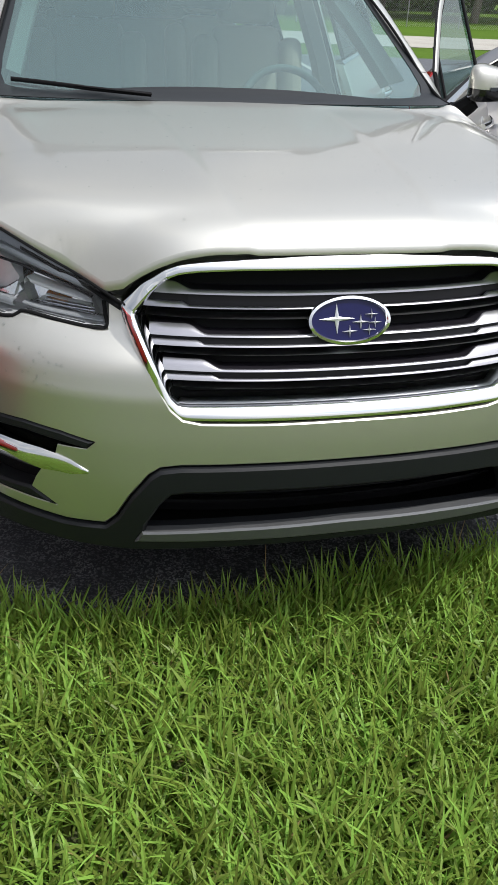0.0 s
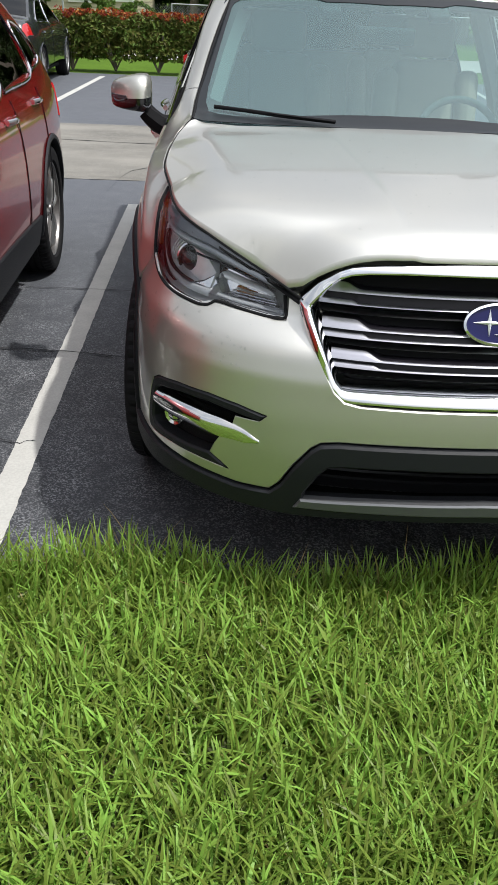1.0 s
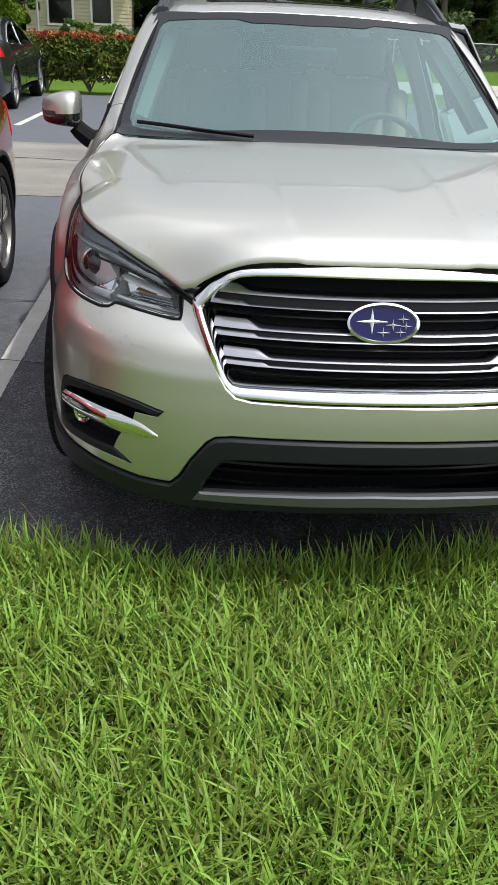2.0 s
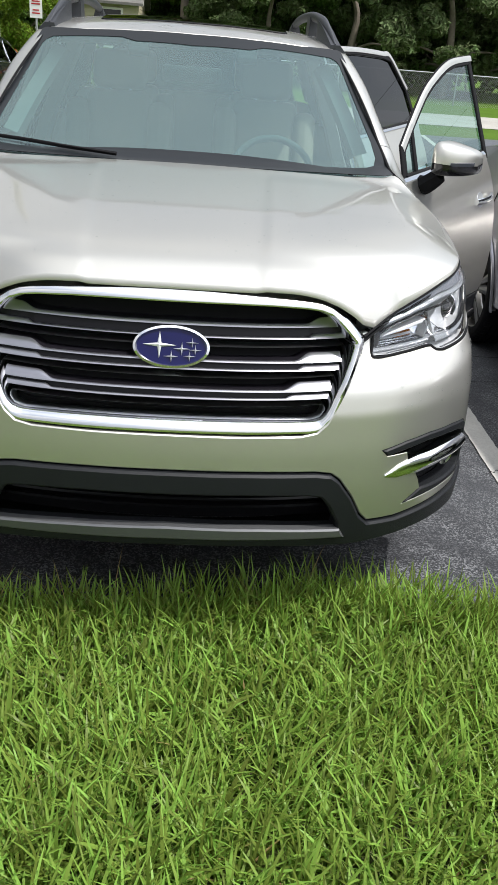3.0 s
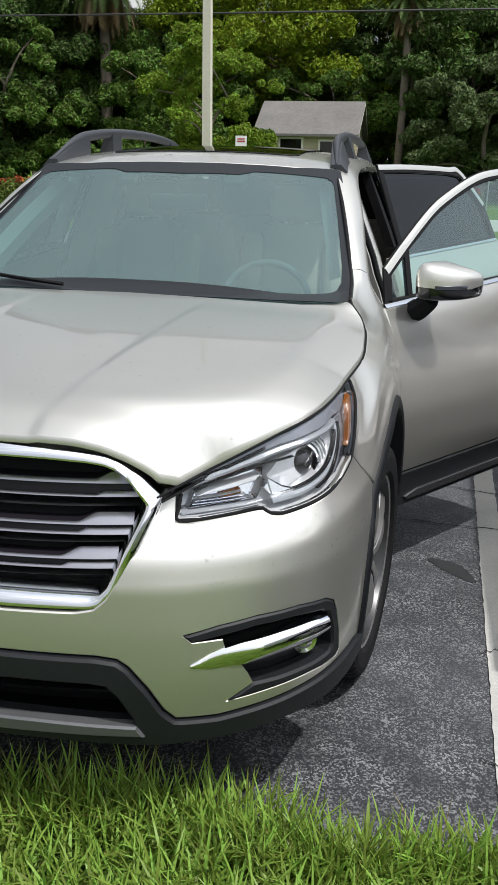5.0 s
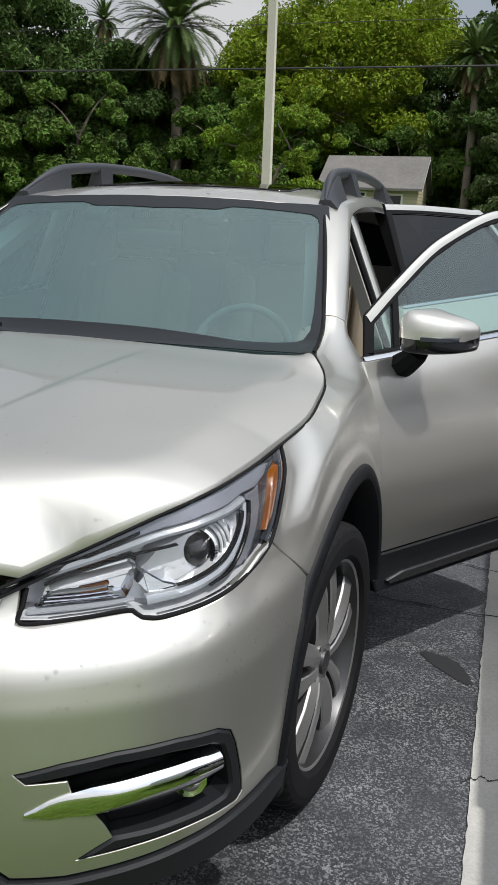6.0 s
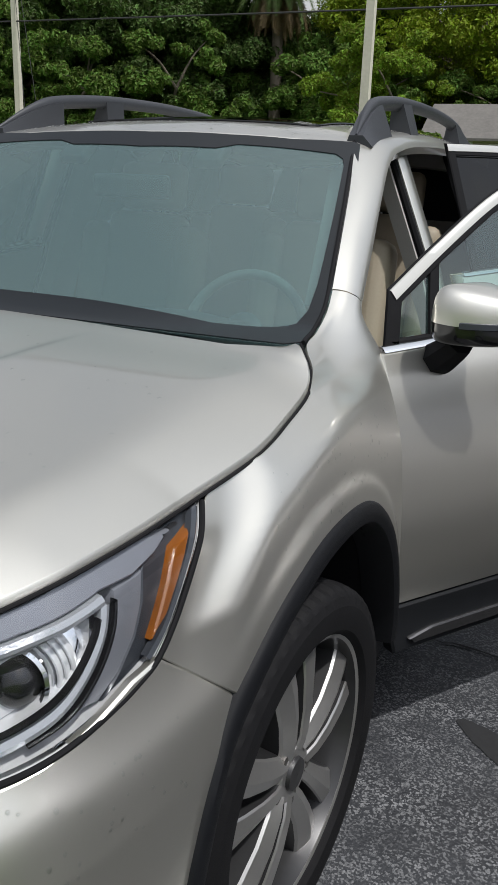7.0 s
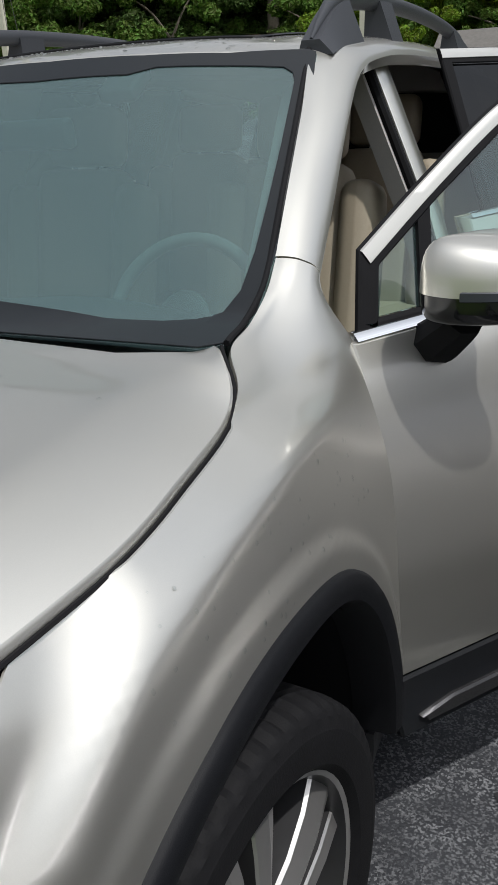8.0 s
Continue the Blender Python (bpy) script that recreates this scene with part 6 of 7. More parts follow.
# ---- neighbouring cars ----
def parked_car(name, label, paint, at_x, nose_y, along, length, wide, r_wheel, axles, top, sill, belt, side_glass, screens, lamp_box, trim=None, spokes=5, paired=True, handle_rows=(), chrome_line=True):
    """A parked car: one lofted body with wheel arches, side windows, screens, lamps, handles and wheels.
    along: +1 when its tail points to +y; top: stations (from the nose) of the roofline."""
    car = thing(name, label, "car")
    roof = pchip([t[0] for t in top], [t[1] for t in top])
    plan = pchip([0, 0.10, 0.45, 1.1, length - 1.0, length - 0.35, length - 0.05, length], [0.62, 0.80, 0.93, 1.0, 1.0, 0.95, 0.83, 0.74])
    prof = pchip([sill - 0.05, sill, sill + 0.12, 0.55, 0.72, belt - 0.10, belt, belt + 0.06, belt + 0.55], [0.94, 0.955, 0.985, 1.0, 0.995, 0.965, 0.925, 0.895, 0.68])

    def surf(y, q, depth):
        y, q = np.asarray(y, float), np.asarray(q, float)
        zt = roof(y)
        k = np.clip(q, 0, 1)
        z = sill + (zt - sill) * k
        x = wide * plan(y) * prof(z)
        p = np.clip(q - 1, 0, 1)
        soft_edge = np.clip((k - 0.90) / 0.10, 0, 1) ** 2 * 0.03
        xx = (x - soft_edge) * (1 - p)
        zz = z + 0.055 * (1 - (1 - p) ** 2) * (q > 1) - depth * (q > 0.97)
        xx = xx - depth * (q <= 0.97)
        return np.stack([xx, y, zz], 1)

    def q_of(y, z):
        return (z - sill) / (float(roof(y)) - sill)

    m = Matrix.Translation((at_x, nose_y, 0)) @ Matrix.Diagonal((1, along, 1, 1))

    def put(bm, side):
        if side < 0:
            bm = flipped(bm)
        bm.transform(m)
        if along < 0:
            bmesh.ops.reverse_faces(bm, faces=bm.faces)
        return bm

    low = []
    for ay in axles[::-1]:
        low += [(y, q_of(y, max(z, sill))) for y, z in arc(ay, r_wheel, r_wheel * 1.13, -2, 182, 18)]
    outline = [(0.0, 0.02), (0.0, 1.0), (0.0, 2.0), (length, 2.0), (length, 1.0), (length, 0.02)] + low
    for side in (1, -1):
        part("body", put(skin(outline, surf, 0.09, (), 0.003, 0.03), side), paint, car)
        for poly in side_glass:
            part("side_window", put(skin([(y, q_of(y, z)) for y, z in poly], lambda u, v, d: surf(u, v, d - 0.006), 0.07, (), 0.004, 0.008), side), TINT, car, "dark side window")
            if chrome_line:
                c = np.array(poly + poly[:1])
                c = rom(c, 80)
                p = surf(c[:, 0], np.array([q_of(y, z) for y, z in c]), np.full(80, -0.009)) * np.array([side, 1, 1])
                Build().tube(p, 0.008, 6, caps=False).moved(m).done("window_trim", CHROME, car, "bright window trim")
        for y0, y1, q0, q1 in screens:
            part("screen", put(skin([(y0, q0), (y1, q1), (y1, 2.0), (y0, 2.0)], lambda u, v, d: surf(u, v, d - 0.006), 0.09, (), 0.004, 0.008), side), TINT, car, "dark screen glass")
        for poly, mat_, nm, lb in lamp_box:
            part(nm, put(skin(poly, lambda u, v, d: surf(u, v, d - 0.008), 0.05, (), 0.006, 0.01), side), mat_, car, lb)
        if trim:
            for poly in trim:
                part("lower_cladding", put(skin([(y, q_of(y, z)) for y, z in poly], lambda u, v, d: surf(u, v, d - 0.010), 0.06, (), 0.006, 0.012), side), PLASTIC, car, "black lower cladding")
        for ay in axles:
            a = np.radians(np.linspace(-8, 188, 40))
            rows = []
            for r, d in ((r_wheel * 1.18, -0.004), (r_wheel * 1.16, -0.014), (r_wheel * 1.10, -0.012), (r_wheel * 1.09, 0.06)):
                y, z = ay + r * np.cos(a), r_wheel + r * np.sin(a)
                p = surf(y, np.array([q_of(b_, max(c_, sill)) for b_, c_ in zip(y, z)]), np.full(40, d))
                p[:, 2] = z
                rows.append(p * np.array([side, 1, 1]))
            Build().grid(rows).moved(m).done("arch_lip", PLASTIC if trim else paint, car)
            rows = [np.stack([np.full(30, x * side), ay + r * np.cos(b30), r_wheel + r * np.sin(b30)], 1) for x, r in ((wide * 0.95, r_wheel * 1.12), (wide * 0.6, r_wheel * 1.12), (wide * 0.6, 0.02)) for b30 in (np.radians(np.linspace(-20, 200, 30)),)]
            Build().grid(rows).moved(m).done("wheel_liner", MATT, car)
            wheel(car, at_x + side * (wide - 0.125), nose_y + along * ay, r_wheel, r_wheel, 0.235, side, spokes, paired, DISC)
        for hy, hz in handle_rows:
            yy = np.linspace(hy - 0.10, hy + 0.10, 12)
            p = surf(yy, np.array([q_of(t, hz) for t in yy]), -0.026 * np.sin(np.linspace(0.2, np.pi - 0.2, 12)) - 0.006) * np.array([side, 1, 1])
            Build().tube(p, 0.012, 8, squash=1.2).moved(m).done("door_handle", CHROME, car, "bright door handle")
            for gy in (hy + 0.17,):
                zz = np.linspace(sill + 0.05, belt - 0.01, 14)
                p = surf(np.full(14, gy), np.array([q_of(gy, t) for t in zz]), np.full(14, -0.0015)) * np.array([side, 1, 1])
                Build().tube(p, 0.003, 5).moved(m).done("door_gap", MATT, car)
    for y in (0.0, length):
        q = np.linspace(0.02, 2.0, 40)
        e = surf(np.full(40, y), q, np.zeros(40))
        b = Build().grid([e, np.stack([e[:, 0] * 0.5, e[:, 1] + (0.05 if y else -0.05), e[:, 2] * 0.98], 1), np.stack([e[:, 0] * 0, e[:, 1] + (0.07 if y else -0.07), e[:, 2] * 0.98], 1)])
        b.mirrored().moved(m).done("end_panel", paint, car)
    Build().box((0, length / 2, sill + 0.04), (wide * 1.7, length * 0.94, 0.05)).moved(m).done("underbody", MATT, car)
    return car


SUV_TOP = [(0, 0.72), (0.08, 0.95), (0.5, 1.03), (1.25, 1.10), (1.75, 1.36), (2.25, 1.55), (2.8, 1.60), (3.4, 1.56), (3.9, 1.45), (4.25, 1.26), (4.45, 1.08), (4.60, 0.92), (4.66, 0.76)]
parked_car("parked_hatchback", "glossy red family car with black cladding and bright trim", RED_PAINT, -2.53, -0.42, 1, 4.66, 0.925, 0.365, (0.86, 3.66), SUV_TOP, 0.26, 1.06,
           [[(1.45, 1.08), (1.95, 1.36), (2.35, 1.48), (2.75, 1.50), (2.75, 1.09)], [(2.83, 1.09), (2.83, 1.50), (3.35, 1.46), (3.52, 1.36), (3.60, 1.12)], [(3.68, 1.13), (3.60, 1.36), (3.85, 1.32), (4.05, 1.17)]],
           [(1.30, 2.15, 1.06, 1.10), (3.95, 4.42, 1.08, 1.06)],
           [([(4.38, 0.62), (4.62, 0.66), (4.62, 0.90), (4.40, 0.86)], RED_LAMP, "tail_lamp", "red tail lamp"), ([(0.06, 0.72), (0.34, 0.80), (0.34, 0.92), (0.05, 0.90)], DRL, "headlamp", "clear headlamp")],
           [[(1.34, 0.27), (3.18, 0.27), (3.18, 0.44), (1.34, 0.44)]], 5, True, ((2.72, 0.98), (3.42, 1.0)))

SEDAN_TOP = [(0, 0.62), (0.08, 0.78), (0.5, 0.90), (1.25, 1.0), (1.75, 1.22), (2.2, 1.39), (2.8, 1.45), (3.4, 1.40), (3.95, 1.20), (4.25, 1.09), (4.65, 1.06), (4.80, 0.92), (4.86, 0.72)]
SEDAN_GLASS = [[(1.55, 0.99), (1.95, 1.20), (2.3, 1.31), (2.75, 1.355), (2.75, 1.01)], [(2.83, 1.01), (2.83, 1.355), (3.3, 1.33), (3.75, 1.16), (3.82, 1.05)]]
SEDAN_LAMPS = [([(4.45, 0.74), (4.80, 0.78), (4.80, 0.96), (4.50, 0.96)], RED_LAMP, "tail_lamp", "red tail lamp"), ([(0.06, 0.70), (0.40, 0.82), (0.38, 0.95), (0.06, 0.92)], DRL, "headlamp", "clear headlamp")]
parked_car("parked_sedan", "silver grey sedan parked beside the open doors", GREY_PAINT, 2.66, -0.78, 1, 4.86, 0.925, 0.33, (0.93, 3.74), SEDAN_TOP, 0.20, 0.97, SEDAN_GLASS,
           [(1.30, 2.10, 1.05, 1.08), (3.50, 4.16, 1.08, 1.06)], SEDAN_LAMPS, None, 5, True, ((2.62, 0.86), (3.52, 0.88)))
parked_car("parked_sedan", "glossy black sedan parked facing the clipped hedge", DARK_PAINT, -4.40, 18.05, -1, 4.86, 0.93, 0.335, (1.0, 3.86), SEDAN_TOP, 0.20, 0.99, SEDAN_GLASS,
           [(1.30, 2.10, 1.05, 1.08), (3.50, 4.16, 1.08, 1.06)], SEDAN_LAMPS, None, 5, True, ((2.62, 0.86), (3.52, 0.88)))


# ---- lawn in front of the cars ----
sheet("turf_bed", [(-14, -8), (14, -8)] + [(x, y + 0.02) for x, y in near[::-1]], -0.006, SOIL, "bare soil and thatch under the grass", "soil")


def blades(count, x0, x1, y0, y1, length, width, seed, material, name, label, spread=0.85, edge=False, clump=0.0):
    """Grass blades as bent, tapering strips in one mesh."""
    r = np.random.default_rng(seed)
    x, y = r.uniform(x0, x1, count), r.uniform(y0, y1, count)
    lim = lawn_edge(x)
    if edge:
        y = lim - np.abs(r.normal(0, 0.07, count)) + 0.05
    keep = y < lim + 0.03
    x, y = x[keep], y[keep]
    n = len(x)
    patch = np.sin(x * 3.1 + 1.3 * np.sin(y * 2.7)) * np.cos(y * 3.9 + x * 0.7)
    l = r.uniform(*length, n) * (1 + 0.16 * patch)
    w = r.uniform(*width, n) * 0.5
    a = r.uniform(0, 2 * np.pi, n)
    lean = np.clip(r.normal(0.55, 0.3, n), 0.05, 1.25) * spread
    curl = np.clip(r.normal(0.7, 0.4, n), 0, 1.8) * spread
    d = np.stack([np.cos(a), np.sin(a)], 1)
    s = np.stack([-np.sin(a), np.cos(a)], 1)
    twist = r.normal(0, 0.5, n)
    levels = np.array([0.0, 0.3, 0.58, 0.82, 1.0])
    wide = np.array([0.75, 1.0, 0.95, 0.68, 0.10])
    m = len(levels)
    p = np.stack([x, y, np.full(n, -0.01)], 1)
    v = np.zeros((n, 2 * m, 3))
    last = 0.0
    for k, t in enumerate(levels):
        if k:
            step = l * (t - last)
            ang = np.pi / 2 - (lean + curl * (t + last) / 2)
            p = p + np.stack([d[:, 0] * np.cos(ang) * step, d[:, 1] * np.cos(ang) * step, np.sin(ang) * step], 1)
        last = t
        ww = (w * wide[k])[:, None]
        side = np.stack([s[:, 0] * np.cos(twist * t), s[:, 1] * np.cos(twist * t), np.sin(twist * t)], 1)
        v[:, 2 * k], v[:, 2 * k + 1] = p - side * ww, p + side * ww
    v[:, :, 2] = np.maximum(v[:, :, 2], -0.012)
    base = (np.arange(n) * 2 * m)[:, None]
    quads = np.concatenate([base + np.array([[2 * k, 2 * k + 1, 2 * k + 3, 2 * k + 2]]) for k in range(m - 1)])
    me = bpy.data.meshes.new(name)
    me.from_pydata(v.reshape(-1, 3), [], quads)
    me.update()
    me.polygons.foreach_set("use_smooth", np.ones(len(me.polygons), bool))
    me.materials.append(material)
    return tagged(new(name, me), label, "grass", kind="stuff")


blades(130000, -3.4, 3.4, -2.3, 0.18, (0.075, 0.165), (0.0045, 0.0085), 11, BLADE, "grass", "lush green coarse-bladed lawn in sunlight", 0.85)
blades(20000, -9, 9, -6.5, 0.12, (0.09, 0.17), (0.009, 0.014), 12, BLADE, "grass", "lush green coarse-bladed lawn in sunlight")
blades(9000, -3.4, 3.4, 0, 0.2, (0.10, 0.20), (0.004, 0.008), 13, BLADE, "grass", "longer green grass fringe creeping onto the asphalt", 0.6, True)
blades(90, -3.0, 3.0, 0, 0.2, (0.22, 0.32), (0.002, 0.003), 15, STRAW, "grass_stalk", "thin tall seeding grass stalks at the lawn edge", 0.7, True)
blades(2600, -3.4, 3.4, -2.3, 0.12, (0.05, 0.12), (0.003, 0.006), 14, STRAW, "dry_grass", "scattered dry tan grass blades", 1.2)


# ---- trees, hedge, house, poles, fence ----
LEAVES = [leafy("dark_leaf", (0.062, 0.104, 0.024), 0.55, 0.25, 0.02), leafy("mid_leaf", (0.092, 0.155, 0.026), 0.5, 0.3, 0.025), leafy("bright_leaf", (0.165, 0.225, 0.012), 0.40, 0.32, 0.02),
          leafy("grey_leaf", (0.105, 0.145, 0.055), 0.45, 0.25, 0.02), leafy("fresh_leaf", (0.135, 0.205, 0.016), 0.45, 0.32, 0.025)]
FROND = leafy("palm_frond", (0.068, 0.105, 0.026), 0.4, 0.2, 0.02)
DEAD = leafy("dead_frond", (0.16, 0.115, 0.06), 0.3, 0.15, 0.01)
RED_LEAF = leafy("red_hedge_tip", (0.26, 0.055, 0.018), 0.4, 0.3, 0.03)
HEDGE_LEAF = leafy("hedge_leaf", (0.10, 0.125, 0.022), 0.5, 0.3, 0.05)


def leaf_cloud(centres, radii, count, size, seed, squash=0.8):
    """Folded leaf clumps spread over the shells of many small lobes."""
    r = np.random.default_rng(seed)
    c, k = np.array(centres, float), np.array(radii, float)
    pick = r.choice(len(c), count, p=k ** 2 / np.sum(k ** 2))
    d = r.normal(0, 1, (count, 3))
    d /= np.linalg.norm(d, axis=1)[:, None]
    d[:, 2] *= squash
    p = c[pick] + d * (k[pick] * r.uniform(0.72, 1.10, count))[:, None]
    n = d + r.normal(0, 0.55, (count, 3)) + np.array([0, 0, 0.5])
    n /= np.linalg.norm(n, axis=1)[:, None]
    t = np.cross(n, r.normal(0, 1, (count, 3)))
    t /= np.linalg.norm(t, axis=1)[:, None]
    b = np.cross(n, t)
    s = (size * r.uniform(0.55, 1.35, count))[:, None]
    v = np.stack([p - t * s, p - b * s * 0.45 + n * s * 0.12, p + t * s - n * s * 0.25, p + b * s * 0.45 + n * s * 0.12], 1).reshape(-1, 3)
    f = np.arange(count * 4).reshape(-1, 4)
    return v, f


def tree(name, label, at, height, spread, leaf, count, size, seed, low=0.18, trunk=0.25, lobes=34, category="tree", puffs=7):
    t = thing(name, label, category, "trees behind the lot", at=(*at, -0.03))
    r = np.random.default_rng(seed)
    b = Build()
    top = height * 0.62
    path = rom([(0, 0, 0), (r.normal(0, 0.2), r.normal(0, 0.2), top * 0.35), (r.normal(0, 0.4), r.normal(0, 0.4), top * 0.7), (r.normal(0, 0.6), r.normal(0, 0.6), top)], 14)
    b.tube(path, np.linspace(trunk, trunk * 0.35, 14), 9)
    cs, ks = [], []
    for k in range(lobes):
        z = height * (low + (0.93 - low) * r.uniform(0, 1) ** 0.8)
        h = (z / height - low) / (1 - low)
        w = spread * math.sqrt(max(0.05, 1 - (abs(h - 0.45) / 0.6) ** 2.2)) * math.sqrt(r.uniform(0.05, 1))
        a = r.uniform(0, 2 * math.pi)
        c = np.array([w * math.cos(a), w * math.sin(a), z])
        big = spread * r.uniform(0.17, 0.32)
        for _ in range(puffs):
            d = r.normal(0, 1, 3)
            d[2] = abs(d[2]) * 0.8 + 0.1
            d[:2] += c[:2] / (np.linalg.norm(c[:2]) + 0.1) * 0.6
            d /= np.linalg.norm(d)
            cs.append(c + d * big * r.uniform(0.45, 0.95))
            ks.append(big * r.uniform(0.26, 0.52))
        if k % 9 == 0:
            i = min(13, max(3, int(13 * z / top * 0.8)))
            b.tube(rom([path[i], (path[i] + c) / 2 + (0, 0, 0.3), c], 8), np.linspace(trunk * 0.35, 0.03, 8), 6)
    b.done("trunk", BARK, t, "brown bark")
    v, f = leaf_cloud(cs, ks, count, size, seed + 1)
    me = bpy.data.meshes.new("crown")
    me.from_pydata(v, [], f)
    me.update()
    me.materials.append(leaf)
    cr = new("crown", me)
    cr.parent = t
    return t


wood = tree("tree", "tall dark green broadleaf tree at the wood edge", (-29, 52), 11.6, 5.2, LEAVES[0], 42000, 0.150, 31, 0.04, 0.25, 56)
mid = tree("tree", "mid green leafy tree at the wood edge", (-15.8, 52), 8.6, 3.8, LEAVES[1], 34000, 0.135, 32, 0.04, 0.25, 50)
pale = tree("tree", "grey green drooping broadleaf tree", (7.5, 46), 9.0, 4.6, LEAVES[3], 24000, 0.15, 33, 0.04)
tree("tree", "large sunlit yellow-green spreading tree", (-9.2, 59), 15.0, 8.6, LEAVES[2], 130000, 0.145, 34, 0.30, 0.45, 130)
tree("tree", "taller dark green tree behind the spreading one", (-11.4, 69), 18.9, 5.0, LEAVES[1], 40000, 0.20, 35, 0.10, 0.4, 60)
tree("tree", "rounded bright green young tree", (-9.2, 38), 7.3, 2.75, LEAVES[4], 46000, 0.085, 36, 0.03, 0.15, 60)
tree("shrub", "dense green shrub beside the small house", (-8.1, 41.2), 3.4, 1.4, LEAVES[1], 9000, 0.11, 37, 0.02, 0.08, 20, "shrub")
spots = [(-31.2, 51, 1.28, 2.6), (-28.0, 52, 1.10, 4.1), (-24.6, 55, 0.96, 1.1), (-22.0, 58, 1.00, 5.2), (-17.6, 59, 1.02, 3.3), (7.0, 60, 1.60, 0.7), (-36, 52, 1.25, 0), (-42, 47, 1.3, 1), (-31, 60, 1.05, 2), (-24, 62, 0.98, 3), (-1.0, 56, 0.95, 4), (6.5, 57, 1.5, 5), (12, 62, 1.3, 6), (16, 57, 1.25, 7), (22, 55, 1.2, 8), (35, 52, 1.1, 10), (2.6, 50, 0.86, 1.3),
         (13.5, 50, 0.95, 2.3), (-18, 70, 1.05, 2.0)]
for x, y, s, a in spots:
    copy_thing(wood, pose(x, y, -0.03, 0, 0, a * 57) @ Matrix.Scale(s, 4))
for x, y, s, a in ((-25.8, 50, 1.12, 1), (-36, 48, 1.3, 2), (-13.8, 51, 0.95, 3), (-6.0, 52, 0.85, 2.6), (0.5, 53, 1.1, 5), (24, 51, 1.1, 6), (-31, 46, 1.05, 2.2), (-18.5, 57, 1.15, 4)):
    copy_thing(mid, pose(x, y, -0.03, 0, 0, a * 57) @ Matrix.Scale(s, 4))
for x, y, s, a in ((12.5, 45, 1.02, 1.4), (18, 47, 1.08, 3), (3.4, 46.5, 0.8, 2.2), (24, 46, 1.0, 0.6), (30, 46, 1.05, 4)):
    copy_thing(pale, pose(x, y, -0.03, 0, 0, a * 57) @ Matrix.Scale(s, 4))

# the wood's dark lower edge
r = np.random.default_rng(71)
cs = [(x + r.normal(0, 0.6), 66 - 0.75 * max(0.0, -x - 30) + 4 * math.sin(x * 0.21) + r.normal(0, 1.0), z + r.normal(0, 0.4)) for x in np.arange(-72, 44, 1.1) for z in ((0.6, 1.8, 3.0, 4.3, 5.6, 7.0, 8.2, 9.2) if x < -16 else (0.6, 1.8, 3.0, 4.3, 5.6, 7.0, 8.2))]
v, f = leaf_cloud(cs, [float(k) for k in r.uniform(0.7, 1.5, len(cs))], 90000, 0.30, 72)
tagged(link_mesh("understorey", v, f, LEAVES[0], smooth=False), "dense dark green undergrowth along the wood edge", "undergrowth", kind="stuff")


def palm(at, height, trunk_r, n, reach_m, seed, label):
    """A date palm: ringed trunk, arching feather fronds, a skirt of dead ones."""
    t = thing("palm_tree", label, "palm tree", "trees behind the lot", at=(*at, -0.03))
    r = np.random.default_rng(seed)
    z = np.linspace(0, height, 40)
    b = Build().tube(np.stack([0.1 * np.sin(z * 0.2), 0 * z, z], 1), trunk_r * (1 + 0.06 * (np.arange(40) % 2)) * np.interp(z, [0, height * 0.85, height], [1.1, 0.95, 1.35]), 12)
    b.done("trunk", BARK, t, "ringed grey-brown trunk")
    for mat_, nm, cnt, lo, hi in ((FROND, "fronds", n, -0.65, 1.35), (DEAD, "dead_fronds", n // 2, -1.3, -0.7)):
        v, f = [], []
        for _ in range(cnt):
            a, e = r.uniform(0, 2 * math.pi), r.uniform(lo, hi)
            ln = reach_m * r.uniform(0.8, 1.05)
            p, d = np.array([0, 0, height]), np.array([math.cos(a) * math.cos(e), math.sin(a) * math.cos(e), math.sin(e)])
            for k in range(22):
                q = p + d * ln / 22
                d = d + np.array([0, 0, -0.020 - 0.0026 * k - 0.012 * (e < 0)])
                d /= np.linalg.norm(d)
                side = np.cross(d, (0, 0, 1))
                side /= np.linalg.norm(side) + 1e-9
                up = np.cross(side, d)
                w = reach_m * 0.105 * math.sin(math.pi * min(1, (k + 2.0) / 24)) ** 0.6
                for sg in (-1, 1):
                    for h in (0.0, 0.25, 0.5, 0.75):
                        o = p + (q - p) * h
                        tip = o + sg * side * w * r.uniform(0.7, 1.1) + d * w * 0.75 + up * w * r.uniform(0.05, 0.35)
                        i = len(v)
                        v += [tuple(o), tuple(o + d * 0.045), tuple(tip)]
                        f.append((i, i + 1, i + 2))
                p = q
        link_mesh(nm, v, f, mat_, t, "arching green fronds" if nm == "fronds" else "hanging dry fronds", smooth=False, sharp=0)
    return t


palm((-20.3, 53.4), 13.2, 0.36, 150, 4.3, 51, "tall date palm with a full round crown")
palm((-36.4, 76), 18.6, 0.28, 80, 2.1, 52, "slender far palm above the tree line")
palm((-1.2, 48), 10.2, 0.2, 100, 2.1, 53, "cabbage palm among the trees")

